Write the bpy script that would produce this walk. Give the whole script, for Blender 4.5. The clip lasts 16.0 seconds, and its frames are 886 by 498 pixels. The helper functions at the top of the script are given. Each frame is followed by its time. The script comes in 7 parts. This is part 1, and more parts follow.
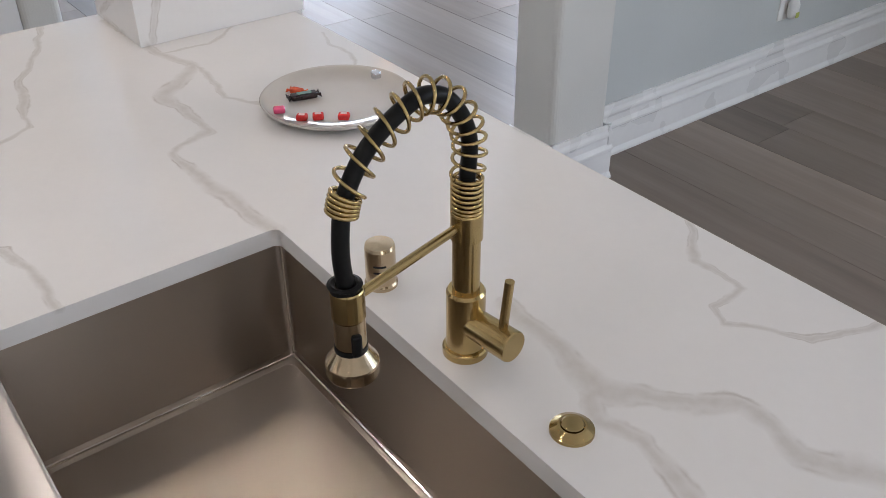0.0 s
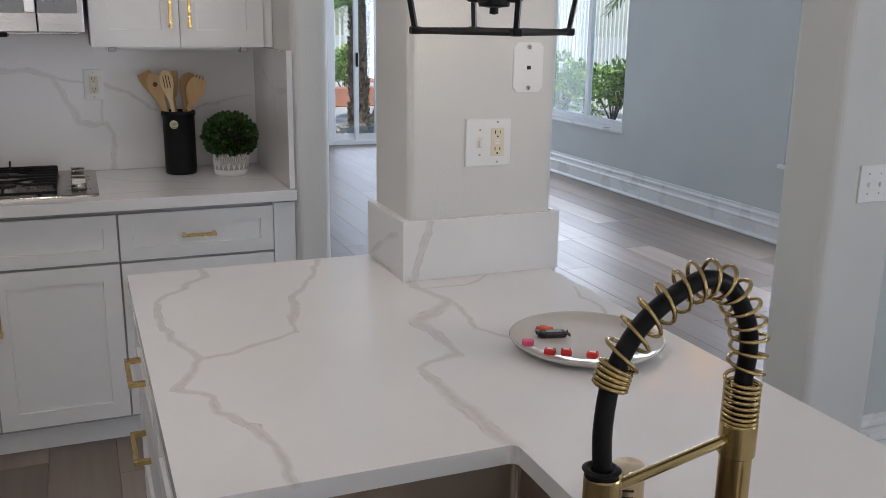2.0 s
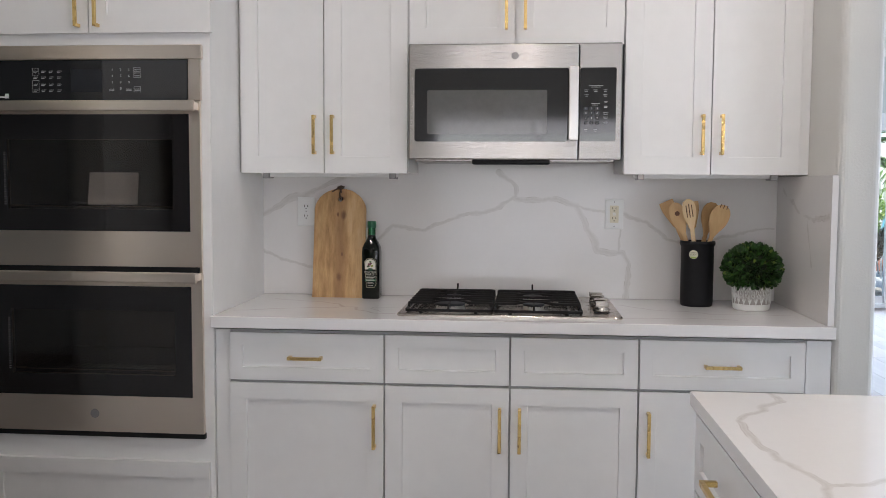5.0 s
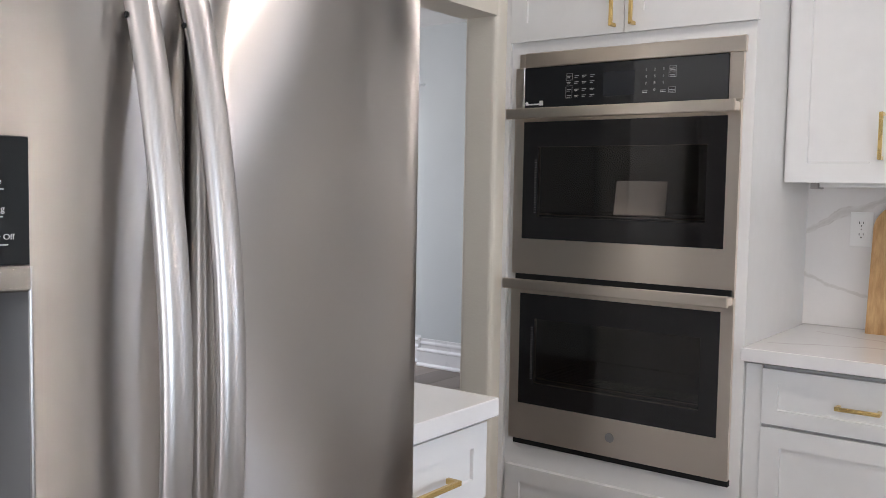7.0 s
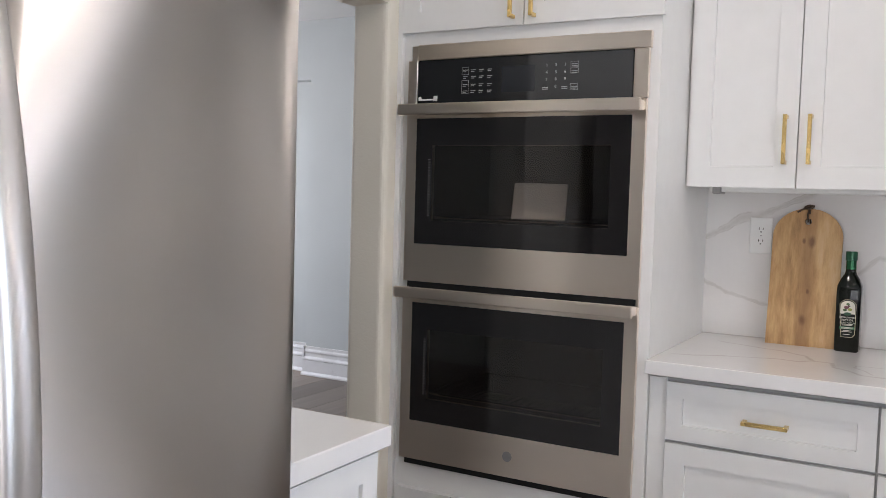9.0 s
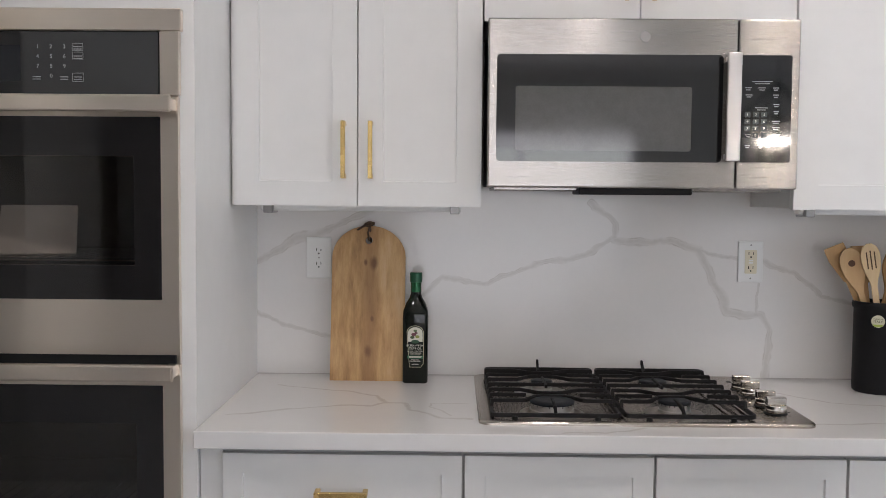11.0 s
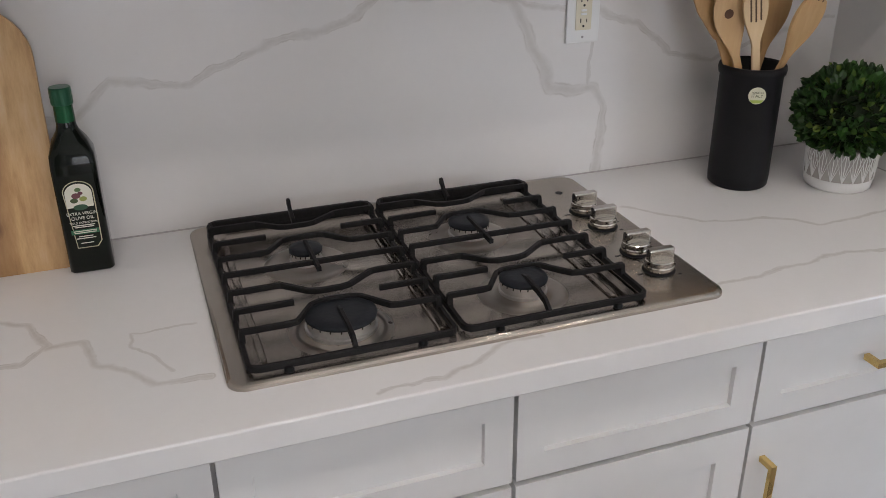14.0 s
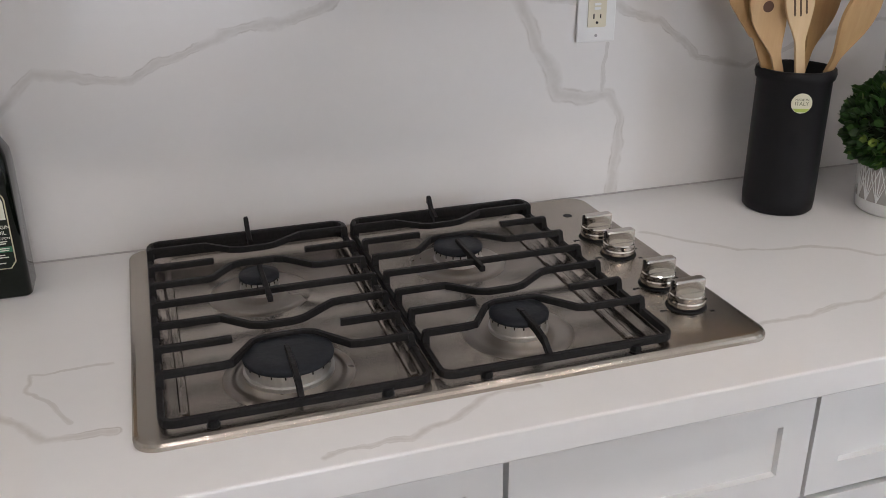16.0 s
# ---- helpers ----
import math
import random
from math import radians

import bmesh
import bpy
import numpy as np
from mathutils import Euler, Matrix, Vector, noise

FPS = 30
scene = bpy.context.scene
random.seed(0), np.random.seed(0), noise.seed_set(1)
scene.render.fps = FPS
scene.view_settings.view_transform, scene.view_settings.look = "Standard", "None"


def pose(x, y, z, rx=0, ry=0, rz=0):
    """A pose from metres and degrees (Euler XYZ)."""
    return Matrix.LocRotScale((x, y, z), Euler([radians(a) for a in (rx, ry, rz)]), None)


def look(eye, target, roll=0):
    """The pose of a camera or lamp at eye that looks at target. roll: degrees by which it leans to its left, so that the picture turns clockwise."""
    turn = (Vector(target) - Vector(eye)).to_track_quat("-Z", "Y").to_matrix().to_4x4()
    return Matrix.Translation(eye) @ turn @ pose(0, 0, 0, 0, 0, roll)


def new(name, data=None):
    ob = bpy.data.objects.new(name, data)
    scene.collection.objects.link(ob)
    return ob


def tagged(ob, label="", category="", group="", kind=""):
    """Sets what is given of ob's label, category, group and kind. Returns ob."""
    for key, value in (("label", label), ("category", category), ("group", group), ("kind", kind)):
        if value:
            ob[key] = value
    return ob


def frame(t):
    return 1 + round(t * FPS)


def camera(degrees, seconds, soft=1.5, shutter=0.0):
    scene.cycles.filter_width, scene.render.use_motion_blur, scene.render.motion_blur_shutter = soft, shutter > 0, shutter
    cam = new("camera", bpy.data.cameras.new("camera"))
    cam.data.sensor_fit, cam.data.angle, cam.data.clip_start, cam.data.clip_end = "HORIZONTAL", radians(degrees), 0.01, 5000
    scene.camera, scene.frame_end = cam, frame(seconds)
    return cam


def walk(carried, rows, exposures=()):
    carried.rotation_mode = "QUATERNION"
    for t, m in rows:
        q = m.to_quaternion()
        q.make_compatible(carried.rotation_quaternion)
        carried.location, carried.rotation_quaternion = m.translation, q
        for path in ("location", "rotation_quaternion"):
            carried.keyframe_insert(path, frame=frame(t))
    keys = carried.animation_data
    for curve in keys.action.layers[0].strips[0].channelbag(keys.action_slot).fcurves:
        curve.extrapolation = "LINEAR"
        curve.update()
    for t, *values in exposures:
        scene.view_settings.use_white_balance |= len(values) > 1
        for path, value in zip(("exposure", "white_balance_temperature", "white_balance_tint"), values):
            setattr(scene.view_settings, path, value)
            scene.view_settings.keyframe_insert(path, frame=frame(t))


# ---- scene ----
cam = camera(52.6, 16.0, soft=0.8)
PATH = [
    (0, (0.483, 0.181, 1.657), (1.488, 1.502, 0.542), -0.3),
    (0.5, (0.467, 0.167, 1.657), (1.396, 1.549, 0.549), -1.1),
    (1, (0.449, 0.166, 1.621), (1.304, 1.655, 0.594), -0.7),
    (1.5, (0.441, 0.165, 1.574), (1.22, 1.779, 0.686), 0.2),
    (2, (0.42, 0.179, 1.524), (1.152, 1.973, 1.028), 0.8),
    (2.5, (0.389, 0.181, 1.454), (1.054, 2.052, 1.218), 0.8),
    (3, (0.358, 0.197, 1.442), (0.882, 2.118, 1.259), 0.3),
    (3.5, (0.336, 0.228, 1.42), (0.624, 2.2, 1.262), -0.0),
    (4, (0.305, 0.262, 1.383), (0.366, 2.256, 1.236), -0.1),
    (4.2, (0.278, 0.279, 1.377), (0.267, 2.273, 1.233), -0.3),
    (6.3, (-0.064, 0.687, 1.358), (-0.744, 2.562, 1.208), 1.2),
    (6.5, (-0.046, 0.726, 1.354), (-0.9, 2.529, 1.22), 0.7),
    (7, (-0.072, 0.709, 1.372), (-1.267, 2.307, 1.238), 1.0),
    (7.5, (-0.084, 0.666, 1.368), (-1.428, 2.142, 1.235), 1.2),
    (8, (-0.097, 0.681, 1.356), (-1.487, 2.114, 1.223), 1.4),
    (8.5, (-0.114, 0.773, 1.348), (-1.391, 2.306, 1.218), 1.9),
    (9, (-0.207, 0.894, 1.368), (-1.192, 2.63, 1.245), 1.6),
    (9.5, (-0.261, 1.027, 1.366), (-0.953, 2.9, 1.249), 1.2),
    (10, (-0.278, 1.203, 1.395), (-0.765, 3.138, 1.267), 1.0),
    (10.2, (-0.301, 1.247, 1.398), (-0.701, 3.203, 1.28), 0.9),
    (12.3, (-0.389, 1.842, 1.506), (0.022, 3.795, 1.385), 0.0),
    (12.5, (-0.366, 1.937, 1.503), (0.066, 3.884, 1.353), -0.1),
    (13, (-0.351, 2.113, 1.482), (0.107, 4.0, 1.004), -0.4),
    (13.5, (-0.388, 2.282, 1.555), (0.126, 4.046, 0.765), -0.5),
    (14, (-0.368, 2.413, 1.592), (0.236, 4.116, 0.735), -0.5),
    (14.5, (-0.291, 2.533, 1.593), (0.37, 4.204, 0.715), -0.5),
    (15, (-0.244, 2.597, 1.583), (0.441, 4.249, 0.688), -0.7),
    (15.5, (-0.241, 2.62, 1.531), (0.428, 4.283, 0.642), -1.0),
    (16, (-0.241, 2.607, 1.465), (0.332, 4.36, 0.693), -0.4),
]
walk(cam, [(t, look(eye, target, roll)) for t, eye, target, roll in PATH],
     exposures=[(0, 0.55, 6450, 18), (1.5, 0.4, 6450, 18), (2.2, 0.0, 6450, 18), (3, -0.45, 6450, 18), (3.6, -0.45, 6450, 18), (4.2, 0.28, 6450, 18), (6.4, 1.1, 6450, 18), (8, 1.25, 6450, 18), (10, 1.12, 6450, 18), (12.4, 0.65, 6450, 18), (14, 0.95, 6450, 18), (16, 1.15, 6450, 18)])

# ---- world, sun, large lights ----
world = bpy.data.worlds.new("sky")
scene.world = world
world.use_nodes = True
wn = world.node_tree
sky = wn.nodes.new("ShaderNodeTexSky")
sky.sky_type, sky.sun_disc = "NISHITA", False
sky.sun_elevation, sky.sun_rotation = radians(55), radians(201)
wn.nodes["Background"].inputs["Strength"].default_value = 0.15
wn.links.new(sky.outputs["Color"], wn.nodes["Background"].inputs["Color"])
sun = new("sun", bpy.data.lights.new("sun", "SUN"))
sun.data.energy, sun.data.angle, sun.data.color = 5.0, radians(0.6), (1.0, 0.95, 0.88)
sun.matrix_world = look((-2.0, -5.2, 8.0), (0, 0, 0))


def window_light(name, at, to, w, h, watts, color=(0.93, 0.97, 1.0)):
    """The sky's light in a window's opening."""
    lamp = new(name, bpy.data.lights.new(name, "AREA"))
    lamp.data.shape, lamp.data.size, lamp.data.size_y = "RECTANGLE", w, h
    lamp.data.energy, lamp.data.color = watts, color
    lamp.matrix_world = look(at, to)
    return lamp


window_light("skylight_south", (0.3, -3.45, 1.1), (0.3, 0, 1.0), 2.3, 2.0, 20, (0.96, 0.97, 1.0))
window_light("skylight_east_near", (4.93, -1.5, 1.4), (0, -0.3, 1.2), 2.1, 1.6, 42, (0.78, 0.89, 1.0))
window_light("skylight_east", (4.93, 4.45, 1.3), (0, 4.45, 1.2), 1.1, 1.45, 48, (0.76, 0.87, 1.0))
window_light("skylight_east_far", (4.93, 7.9, 1.3), (0, 7.9, 1.2), 1.4, 1.45, 54, (0.76, 0.87, 1.0))
window_light("skylight_north", (4.1, 10.75, 1.1), (4.0, 0, 1.0), 1.6, 2.0, 28, (0.66, 0.82, 1.0))
window_light("skylight_hall", (-6.3, 4.5, 1.5), (-2, 5.0, 1.2), 1.3, 1.5, 24, (0.90, 0.95, 1.0))


# recessed ceiling lights of the kitchen: (x, y)
DOWNLIGHTS = ((-0.75, 2.45), (0.15, 2.45), (0.75, 3.0), (-0.2, 1.1), (0.15, -0.5), (-0.9, -0.5), (1.6, -0.9), (3.4, 0.6))
for dx_, dy_ in DOWNLIGHTS:
    can = new("downlight_light", bpy.data.lights.new("downlight_light", "AREA"))
    can.data.shape, can.data.size, can.data.energy, can.data.color = "DISK", 0.13, 2.0, (1.0, 0.94, 0.86)
    can.location = (dx_, dy_, 2.738)


# ---- materials ----
def material(name, color, rough=0.5, metal=0.0):
    m = bpy.data.materials.new(name)
    m.use_nodes = True
    b = m.node_tree.nodes["Principled BSDF"]
    b.inputs["Base Color"].default_value = (*color, 1)
    b.inputs["Roughness"].default_value, b.inputs["Metallic"].default_value = rough, metal
    return m, m.node_tree, b


def coords(nt, scale=(1, 1, 1)):
    g = nt.nodes.new("ShaderNodeNewGeometry")
    s = nt.nodes.new("ShaderNodeVectorMath")
    s.operation = "MULTIPLY"
    nt.links.new(g.outputs["Position"], s.inputs[0])
    s.inputs[1].default_value = scale
    return s.outputs[0]


def noise_tex(nt, vec, scale, detail=4, rough=0.55):
    n = nt.nodes.new("ShaderNodeTexNoise")
    n.inputs["Scale"].default_value, n.inputs["Detail"].default_value, n.inputs["Roughness"].default_value = scale, detail, rough
    nt.links.new(vec, n.inputs["Vector"])
    return n.outputs["Fac"]


def ramp(nt, fac, stops):
    r = nt.nodes.new("ShaderNodeValToRGB")
    while len(r.color_ramp.elements) < len(stops):
        r.color_ramp.elements.new(0.5)
    for e, (p, c) in zip(r.color_ramp.elements, stops):
        e.position, e.color = p, (*c, 1)
    nt.links.new(fac, r.inputs["Fac"])
    return r.outputs["Color"]


def mix(nt, fac, a, b, blend="MIX"):
    m = nt.nodes.new("ShaderNodeMix")
    m.data_type, m.blend_type = "RGBA", blend
    for sock, v in ((m.inputs[0], fac), (m.inputs[6], a), (m.inputs[7], b)):
        if isinstance(v, (int, float)):
            sock.default_value = v
        elif isinstance(v, tuple):
            sock.default_value = (*v, 1)
        else:
            nt.links.new(v, sock)
    return m.outputs[2]


def math_node(nt, op, a, b=0.0, clamp=False):
    m = nt.nodes.new("ShaderNodeMath")
    m.operation, m.use_clamp = op, clamp
    for sock, v in ((m.inputs[0], a), (m.inputs[1], b)):
        if isinstance(v, (int, float)):
            sock.default_value = v
        else:
            nt.links.new(v, sock)
    return m.outputs[0]


def bump(nt, b, height, strength, dist=0.01):
    n = nt.nodes.new("ShaderNodeBump")
    n.inputs["Strength"].default_value, n.inputs["Distance"].default_value = strength, dist
    nt.links.new(height, n.inputs["Height"])
    nt.links.new(n.outputs[0], b.inputs["Normal"])


def remap(nt, v, a, b, c, d):
    m = nt.nodes.new("ShaderNodeMapRange")
    for i, x in zip((1, 2, 3, 4), (a, b, c, d)):
        m.inputs[i].default_value = x
    nt.links.new(v, m.inputs[0])
    return m.outputs[0]


def plain(name, color, rough=0.5, metal=0.0, grain=0.04, scale=30.0, relief=0.0, stretch=(1, 1, 1), coat=0.0):
    """One colour with a slight cloud of tone and of gloss, and fine relief."""
    m, nt, b = material(name, color, rough, metal)
    v = coords(nt, stretch)
    n1, n2 = noise_tex(nt, v, scale), noise_tex(nt, v, scale * 0.12, 3)
    n = math_node(nt, "ADD", math_node(nt, "MULTIPLY", n1, 0.5), math_node(nt, "MULTIPLY", n2, 0.5))
    lo, hi = (tuple(max(0, c * k) for c in color) for k in (1 - 2.2 * grain, 1 + 2.2 * grain))
    nt.links.new(ramp(nt, n, [(0.3, lo), (0.7, hi)]), b.inputs["Base Color"])
    nt.links.new(remap(nt, n2, 0.3, 0.7, max(0.02, rough - 0.06), min(1, rough + 0.06)), b.inputs["Roughness"])
    b.inputs["Coat Weight"].default_value = coat
    if max(color) < 0.03 and rough > 0.3:
        b.inputs["Specular IOR Level"].default_value = 0.15
    if relief:
        bump(nt, b, n1, relief, 0.004)
    return m


def wall_paint(name, color):
    """Matt paint on orange-peel plaster."""
    m, nt, b = material(name, color, 0.6)
    v = coords(nt)
    n1, n2 = noise_tex(nt, v, 140, 3), noise_tex(nt, v, 1.5, 4)
    nt.links.new(ramp(nt, n2, [(0.3, tuple(c * 0.96 for c in color)), (0.7, tuple(c * 1.03 for c in color))]), b.inputs["Base Color"])
    bump(nt, b, n1, 0.22, 0.004)
    return m


def steel(name, color, rough, axis, metal=1.0, grain=0.02, relief=0.012):
    """Brushed metal; the brush runs along the axis given."""
    m, nt, b = material(name, color, rough, metal)
    s = [1400, 1400, 1400]
    s[axis] = 12
    n = noise_tex(nt, coords(nt, tuple(s)), 1.0, 2)
    cloud = noise_tex(nt, coords(nt), 4.0, 4)
    tone = mix(nt, 0.5, ramp(nt, n, [(0.3, tuple(c * (1 - grain) for c in color)), (0.7, tuple(c * (1 + grain) for c in color))]),
               ramp(nt, cloud, [(0.3, tuple(c * 0.975 for c in color)), (0.7, tuple(c * 1.02 for c in color))]))
    nt.links.new(tone, b.inputs["Base Color"])
    nt.links.new(remap(nt, n, 0.25, 0.75, rough * 0.92, rough * 1.1), b.inputs["Roughness"])
    tan = nt.nodes.new("ShaderNodeTangent")
    tan.direction_type, tan.axis = "RADIAL", "Z"
    nt.links.new(tan.outputs[0], b.inputs["Tangent"])
    b.inputs["Anisotropic"].default_value, b.inputs["Anisotropic Rotation"].default_value = 0.97, 0.25
    if relief:
        bump(nt, b, n, relief, 0.0006)
    return m


def segment_distance(nt, p, a, b):
    """The distance of the point p from the segment from a to b."""
    def vm(op, x, y=None):
        n = nt.nodes.new("ShaderNodeVectorMath")
        n.operation = op
        nt.links.new(x, n.inputs[0]) if not isinstance(x, tuple) else setattr(n.inputs[0], "default_value", x)
        if y is not None:
            nt.links.new(y, n.inputs[1]) if not isinstance(y, tuple) else setattr(n.inputs[1], "default_value", y)
        return n
    ab = tuple(q - r for q, r in zip(b, a))
    l2 = sum(c * c for c in ab)
    pa = vm("SUBTRACT", p, a).outputs[0]
    h = math_node(nt, "MULTIPLY", vm("DOT_PRODUCT", pa, ab).outputs["Value"], 1 / l2, True)
    sc = nt.nodes.new("ShaderNodeVectorMath")
    sc.operation = "SCALE"
    sc.inputs[0].default_value = ab
    nt.links.new(h, sc.inputs["Scale"])
    return vm("LENGTH", vm("SUBTRACT", pa, sc.outputs[0]).outputs[0]).outputs["Value"]


def quartz(name, veins, base=(0.80, 0.79, 0.775), wander=(0.06, 0.06, 0.0)):
    """Polished white quartz. veins: (width, points) of each vein, which wanders with noise."""
    m, nt, b = material(name, base, 0.12)
    g = nt.nodes.new("ShaderNodeNewGeometry").outputs["Position"]
    wob = nt.nodes.new("ShaderNodeTexNoise")
    wob.inputs["Scale"].default_value, wob.inputs["Detail"].default_value = 9.0, 5
    nt.links.new(g, wob.inputs["Vector"])
    off = nt.nodes.new("ShaderNodeVectorMath")
    off.operation = "MULTIPLY_ADD"
    nt.links.new(wob.outputs["Color"], off.inputs[0])
    off.inputs[1].default_value, off.inputs[2].default_value = wander, tuple(-0.5 * w for w in wander)
    add = nt.nodes.new("ShaderNodeVectorMath")
    nt.links.new(g, add.inputs[0])
    nt.links.new(off.outputs[0], add.inputs[1])
    p = add.outputs[0]
    swell = remap(nt, noise_tex(nt, g, 7.0, 2), 0.3, 0.7, 0.75, 1.6)
    mask = None
    for width, pts in veins:
        d = None
        for a, c in zip(pts, pts[1:]):
            s = segment_distance(nt, p, a, c)
            d = s if d is None else math_node(nt, "MINIMUM", d, s)
        d = math_node(nt, "DIVIDE", d, math_node(nt, "MULTIPLY", swell, width))
        mask = d if mask is None else math_node(nt, "MINIMUM", mask, d)
    cloud = noise_tex(nt, g, 2.2, 5)
    fine = noise_tex(nt, g, 60, 3)
    tone = mix(nt, 0.25, ramp(nt, cloud, [(0.3, tuple(c * 0.95 for c in base)), (0.7, tuple(min(1, c * 1.03) for c in base))]), ramp(nt, fine, [(0.3, tuple(c * 0.97 for c in base)), (0.7, tuple(c * 1.02 for c in base))]))
    if mask is not None:
        grey, line = (0.62, 0.595, 0.565), (0.44, 0.395, 0.355)
        body = math_node(nt, "MULTIPLY", remap(nt, mask, 0.25, 1.45, 1.0, 0.0), remap(nt, fine, 0.3, 0.7, 0.65, 1.0))
        rim = math_node(nt, "MULTIPLY", remap(nt, math_node(nt, "ABSOLUTE", math_node(nt, "SUBTRACT", mask, 1.0)), 0.0, 0.30, 1.0, 0.0),
                        remap(nt, noise_tex(nt, g, 16, 3), 0.45, 0.66, 0.0, 0.6))
        tone = mix(nt, body, tone, grey)
        tone = mix(nt, rim, tone, line)
    nt.links.new(tone, b.inputs["Base Color"])
    nt.links.new(remap(nt, cloud, 0.3, 0.7, 0.09, 0.17), b.inputs["Roughness"])
    return m


def glossy_black(name, color=(0.006, 0.006, 0.007), rough=0.06):
    m = plain(name, color, rough, 0.0, 0.1, 6)
    return m


def glass(name, tint=(1, 1, 1), rough=0.0):
    m, nt, b = material(name, tint, rough)
    b.inputs["Transmission Weight"].default_value = 1.0
    b.inputs["IOR"].default_value = 1.45
    return m


def glow(name, color, strength):
    m, nt, b = material(name, color, 0.5)
    b.inputs["Emission Color"].default_value = (*color, 1)
    b.inputs["Emission Strength"].default_value = strength
    return m


def wood(name, light, dark, axis, scale=1.0, rough=0.5, per_object=0.0, knots=0.0):
    m, nt, b = material(name, light, rough)
    s = [34 * scale] * 3
    s[axis] = 2.2 * scale
    if per_object:
        info = nt.nodes.new("ShaderNodeObjectInfo")
        g = nt.nodes.new("ShaderNodeNewGeometry")
        sh = nt.nodes.new("ShaderNodeVectorMath")
        sh.operation = "MULTIPLY_ADD"
        cmb = nt.nodes.new("ShaderNodeCombineXYZ")
        for i in range(3):
            nt.links.new(info.outputs["Random"], cmb.inputs[i])
        nt.links.new(cmb.outputs[0], sh.inputs[0])
        sh.inputs[1].default_value = (37.0, 23.0, 11.0)
        nt.links.new(g.outputs["Position"], sh.inputs[2])
        mu = nt.nodes.new("ShaderNodeVectorMath")
        mu.operation = "MULTIPLY"
        nt.links.new(sh.outputs[0], mu.inputs[0])
        mu.inputs[1].default_value = tuple(s)
        v = mu.outputs[0]
    else:
        v = coords(nt, tuple(s))
    n1, n2 = noise_tex(nt, v, 1.0, 6, 0.65), noise_tex(nt, v, 0.22, 4)
    f = math_node(nt, "ADD", math_node(nt, "MULTIPLY", n1, 0.5), math_node(nt, "MULTIPLY", n2, 0.5))
    c = ramp(nt, f, [(0.32, dark), (0.5, tuple((x + y) / 2 for x, y in zip(light, dark))), (0.66, light)])
    if per_object:
        c = mix(nt, 1.0, c, ramp(nt, info.outputs["Random"], [(0.0, (1 - per_object,) * 3), (1.0, (1.0, 1.0, 1.0))]), "MULTIPLY")
    nt.links.new(c, b.inputs["Base Color"])
    bump(nt, b, n1, 0.12, 0.003)
    return m


CAB = plain("cabinet_white", (0.80, 0.80, 0.785), 0.36, 0, 0.012, 18, 0.02)
# cabinet white darkened to grey: stands in for shade between the base fronts
CAB_GAP_SHADE = plain("cabinet_gap_shade", (0.42, 0.42, 0.41), 0.6, 0, 0.03)
WALL = wall_paint("wall_paint", (0.66, 0.655, 0.62))
WALL_CREAM = wall_paint("cream_paint", (0.80, 0.755, 0.655))
WALL_FAR = wall_paint("far_room_paint", (0.56, 0.59, 0.58))
CEIL = wall_paint("ceiling_paint", (0.78, 0.78, 0.76))
TRIM = plain("trim_white", (0.80, 0.80, 0.79), 0.3, 0, 0.012)
GOLD = plain("brushed_gold", (0.70, 0.50, 0.20), 0.27, 1.0, 0.03, 80)
BRASS = plain("brushed_brass", (0.48, 0.355, 0.165), 0.21, 1.0, 0.03, 90)
NICKEL = plain("champagne_metal", (0.58, 0.46, 0.31), 0.20, 1.0, 0.03, 90)
STEEL_X = steel("stainless_x", (0.41, 0.388, 0.366), 0.26, 0)
STEEL_Z = steel("stainless_z", (0.54, 0.515, 0.49), 0.38, 2, relief=0.0)
STEEL_BAR = plain("stainless_bar", (0.56, 0.54, 0.525), 0.33, 1.0, 0.01)
STEEL_OVEN = steel("stainless_oven", (0.80, 0.71, 0.62), 0.30, 0)
STEEL_SINK = steel("stainless_sink", (0.42, 0.365, 0.31), 0.36, 1)
STEEL_HOB = steel("stainless_hob", (0.44, 0.395, 0.35), 0.25, 0)
DISH = plain("pressed_steel", (0.40, 0.36, 0.32), 0.30, 1.0, 0.03, 60)
NICKEL_KNOB = plain("polished_nickel", (0.60, 0.56, 0.51), 0.13, 1.0, 0.02)
CHROME = plain("chrome", (0.75, 0.73, 0.70), 0.09, 1.0, 0.02)
BLACK_GLASS = glossy_black("black_glass")
OVEN_GLASS = glossy_black("oven_glass", (0.011, 0.010, 0.010), 0.05)
MESH_GLASS = plain("screened_glass", (0.10, 0.10, 0.097), 0.08, 0, 0.05, 300)
for glossy_ in (BLACK_GLASS, MESH_GLASS):
    glossy_.node_tree.nodes["Principled BSDF"].inputs["Specular IOR Level"].default_value = 0.9
BLACK = plain("black_paint", (0.012, 0.012, 0.013), 0.42, 0, 0.1, 60)
IRON = plain("cast_iron", (0.015, 0.014, 0.014), 0.55, 0, 0.15, 220, 0.25)
BURNER = plain("burner_cap", (0.020, 0.022, 0.026), 0.42, 0, 0.12, 150, 0.1)
ALU = plain("burner_aluminium", (0.68, 0.67, 0.65), 0.35, 1.0, 0.06, 80)
RUBBER = plain("black_hose", (0.008, 0.008, 0.008), 0.45, 0, 0.1, 200)
PLASTIC = plain("white_plastic", (0.80, 0.80, 0.78), 0.35, 0, 0.01)
IVORY = plain("ivory_plastic", (0.72, 0.66, 0.50), 0.4, 0, 0.02)
SLOT = plain("dark_slot", (0.02, 0.02, 0.02), 0.6, 0, 0.05)
GREY_INK = plain("grey_print", (0.42, 0.42, 0.42), 0.5, 0, 0.02)
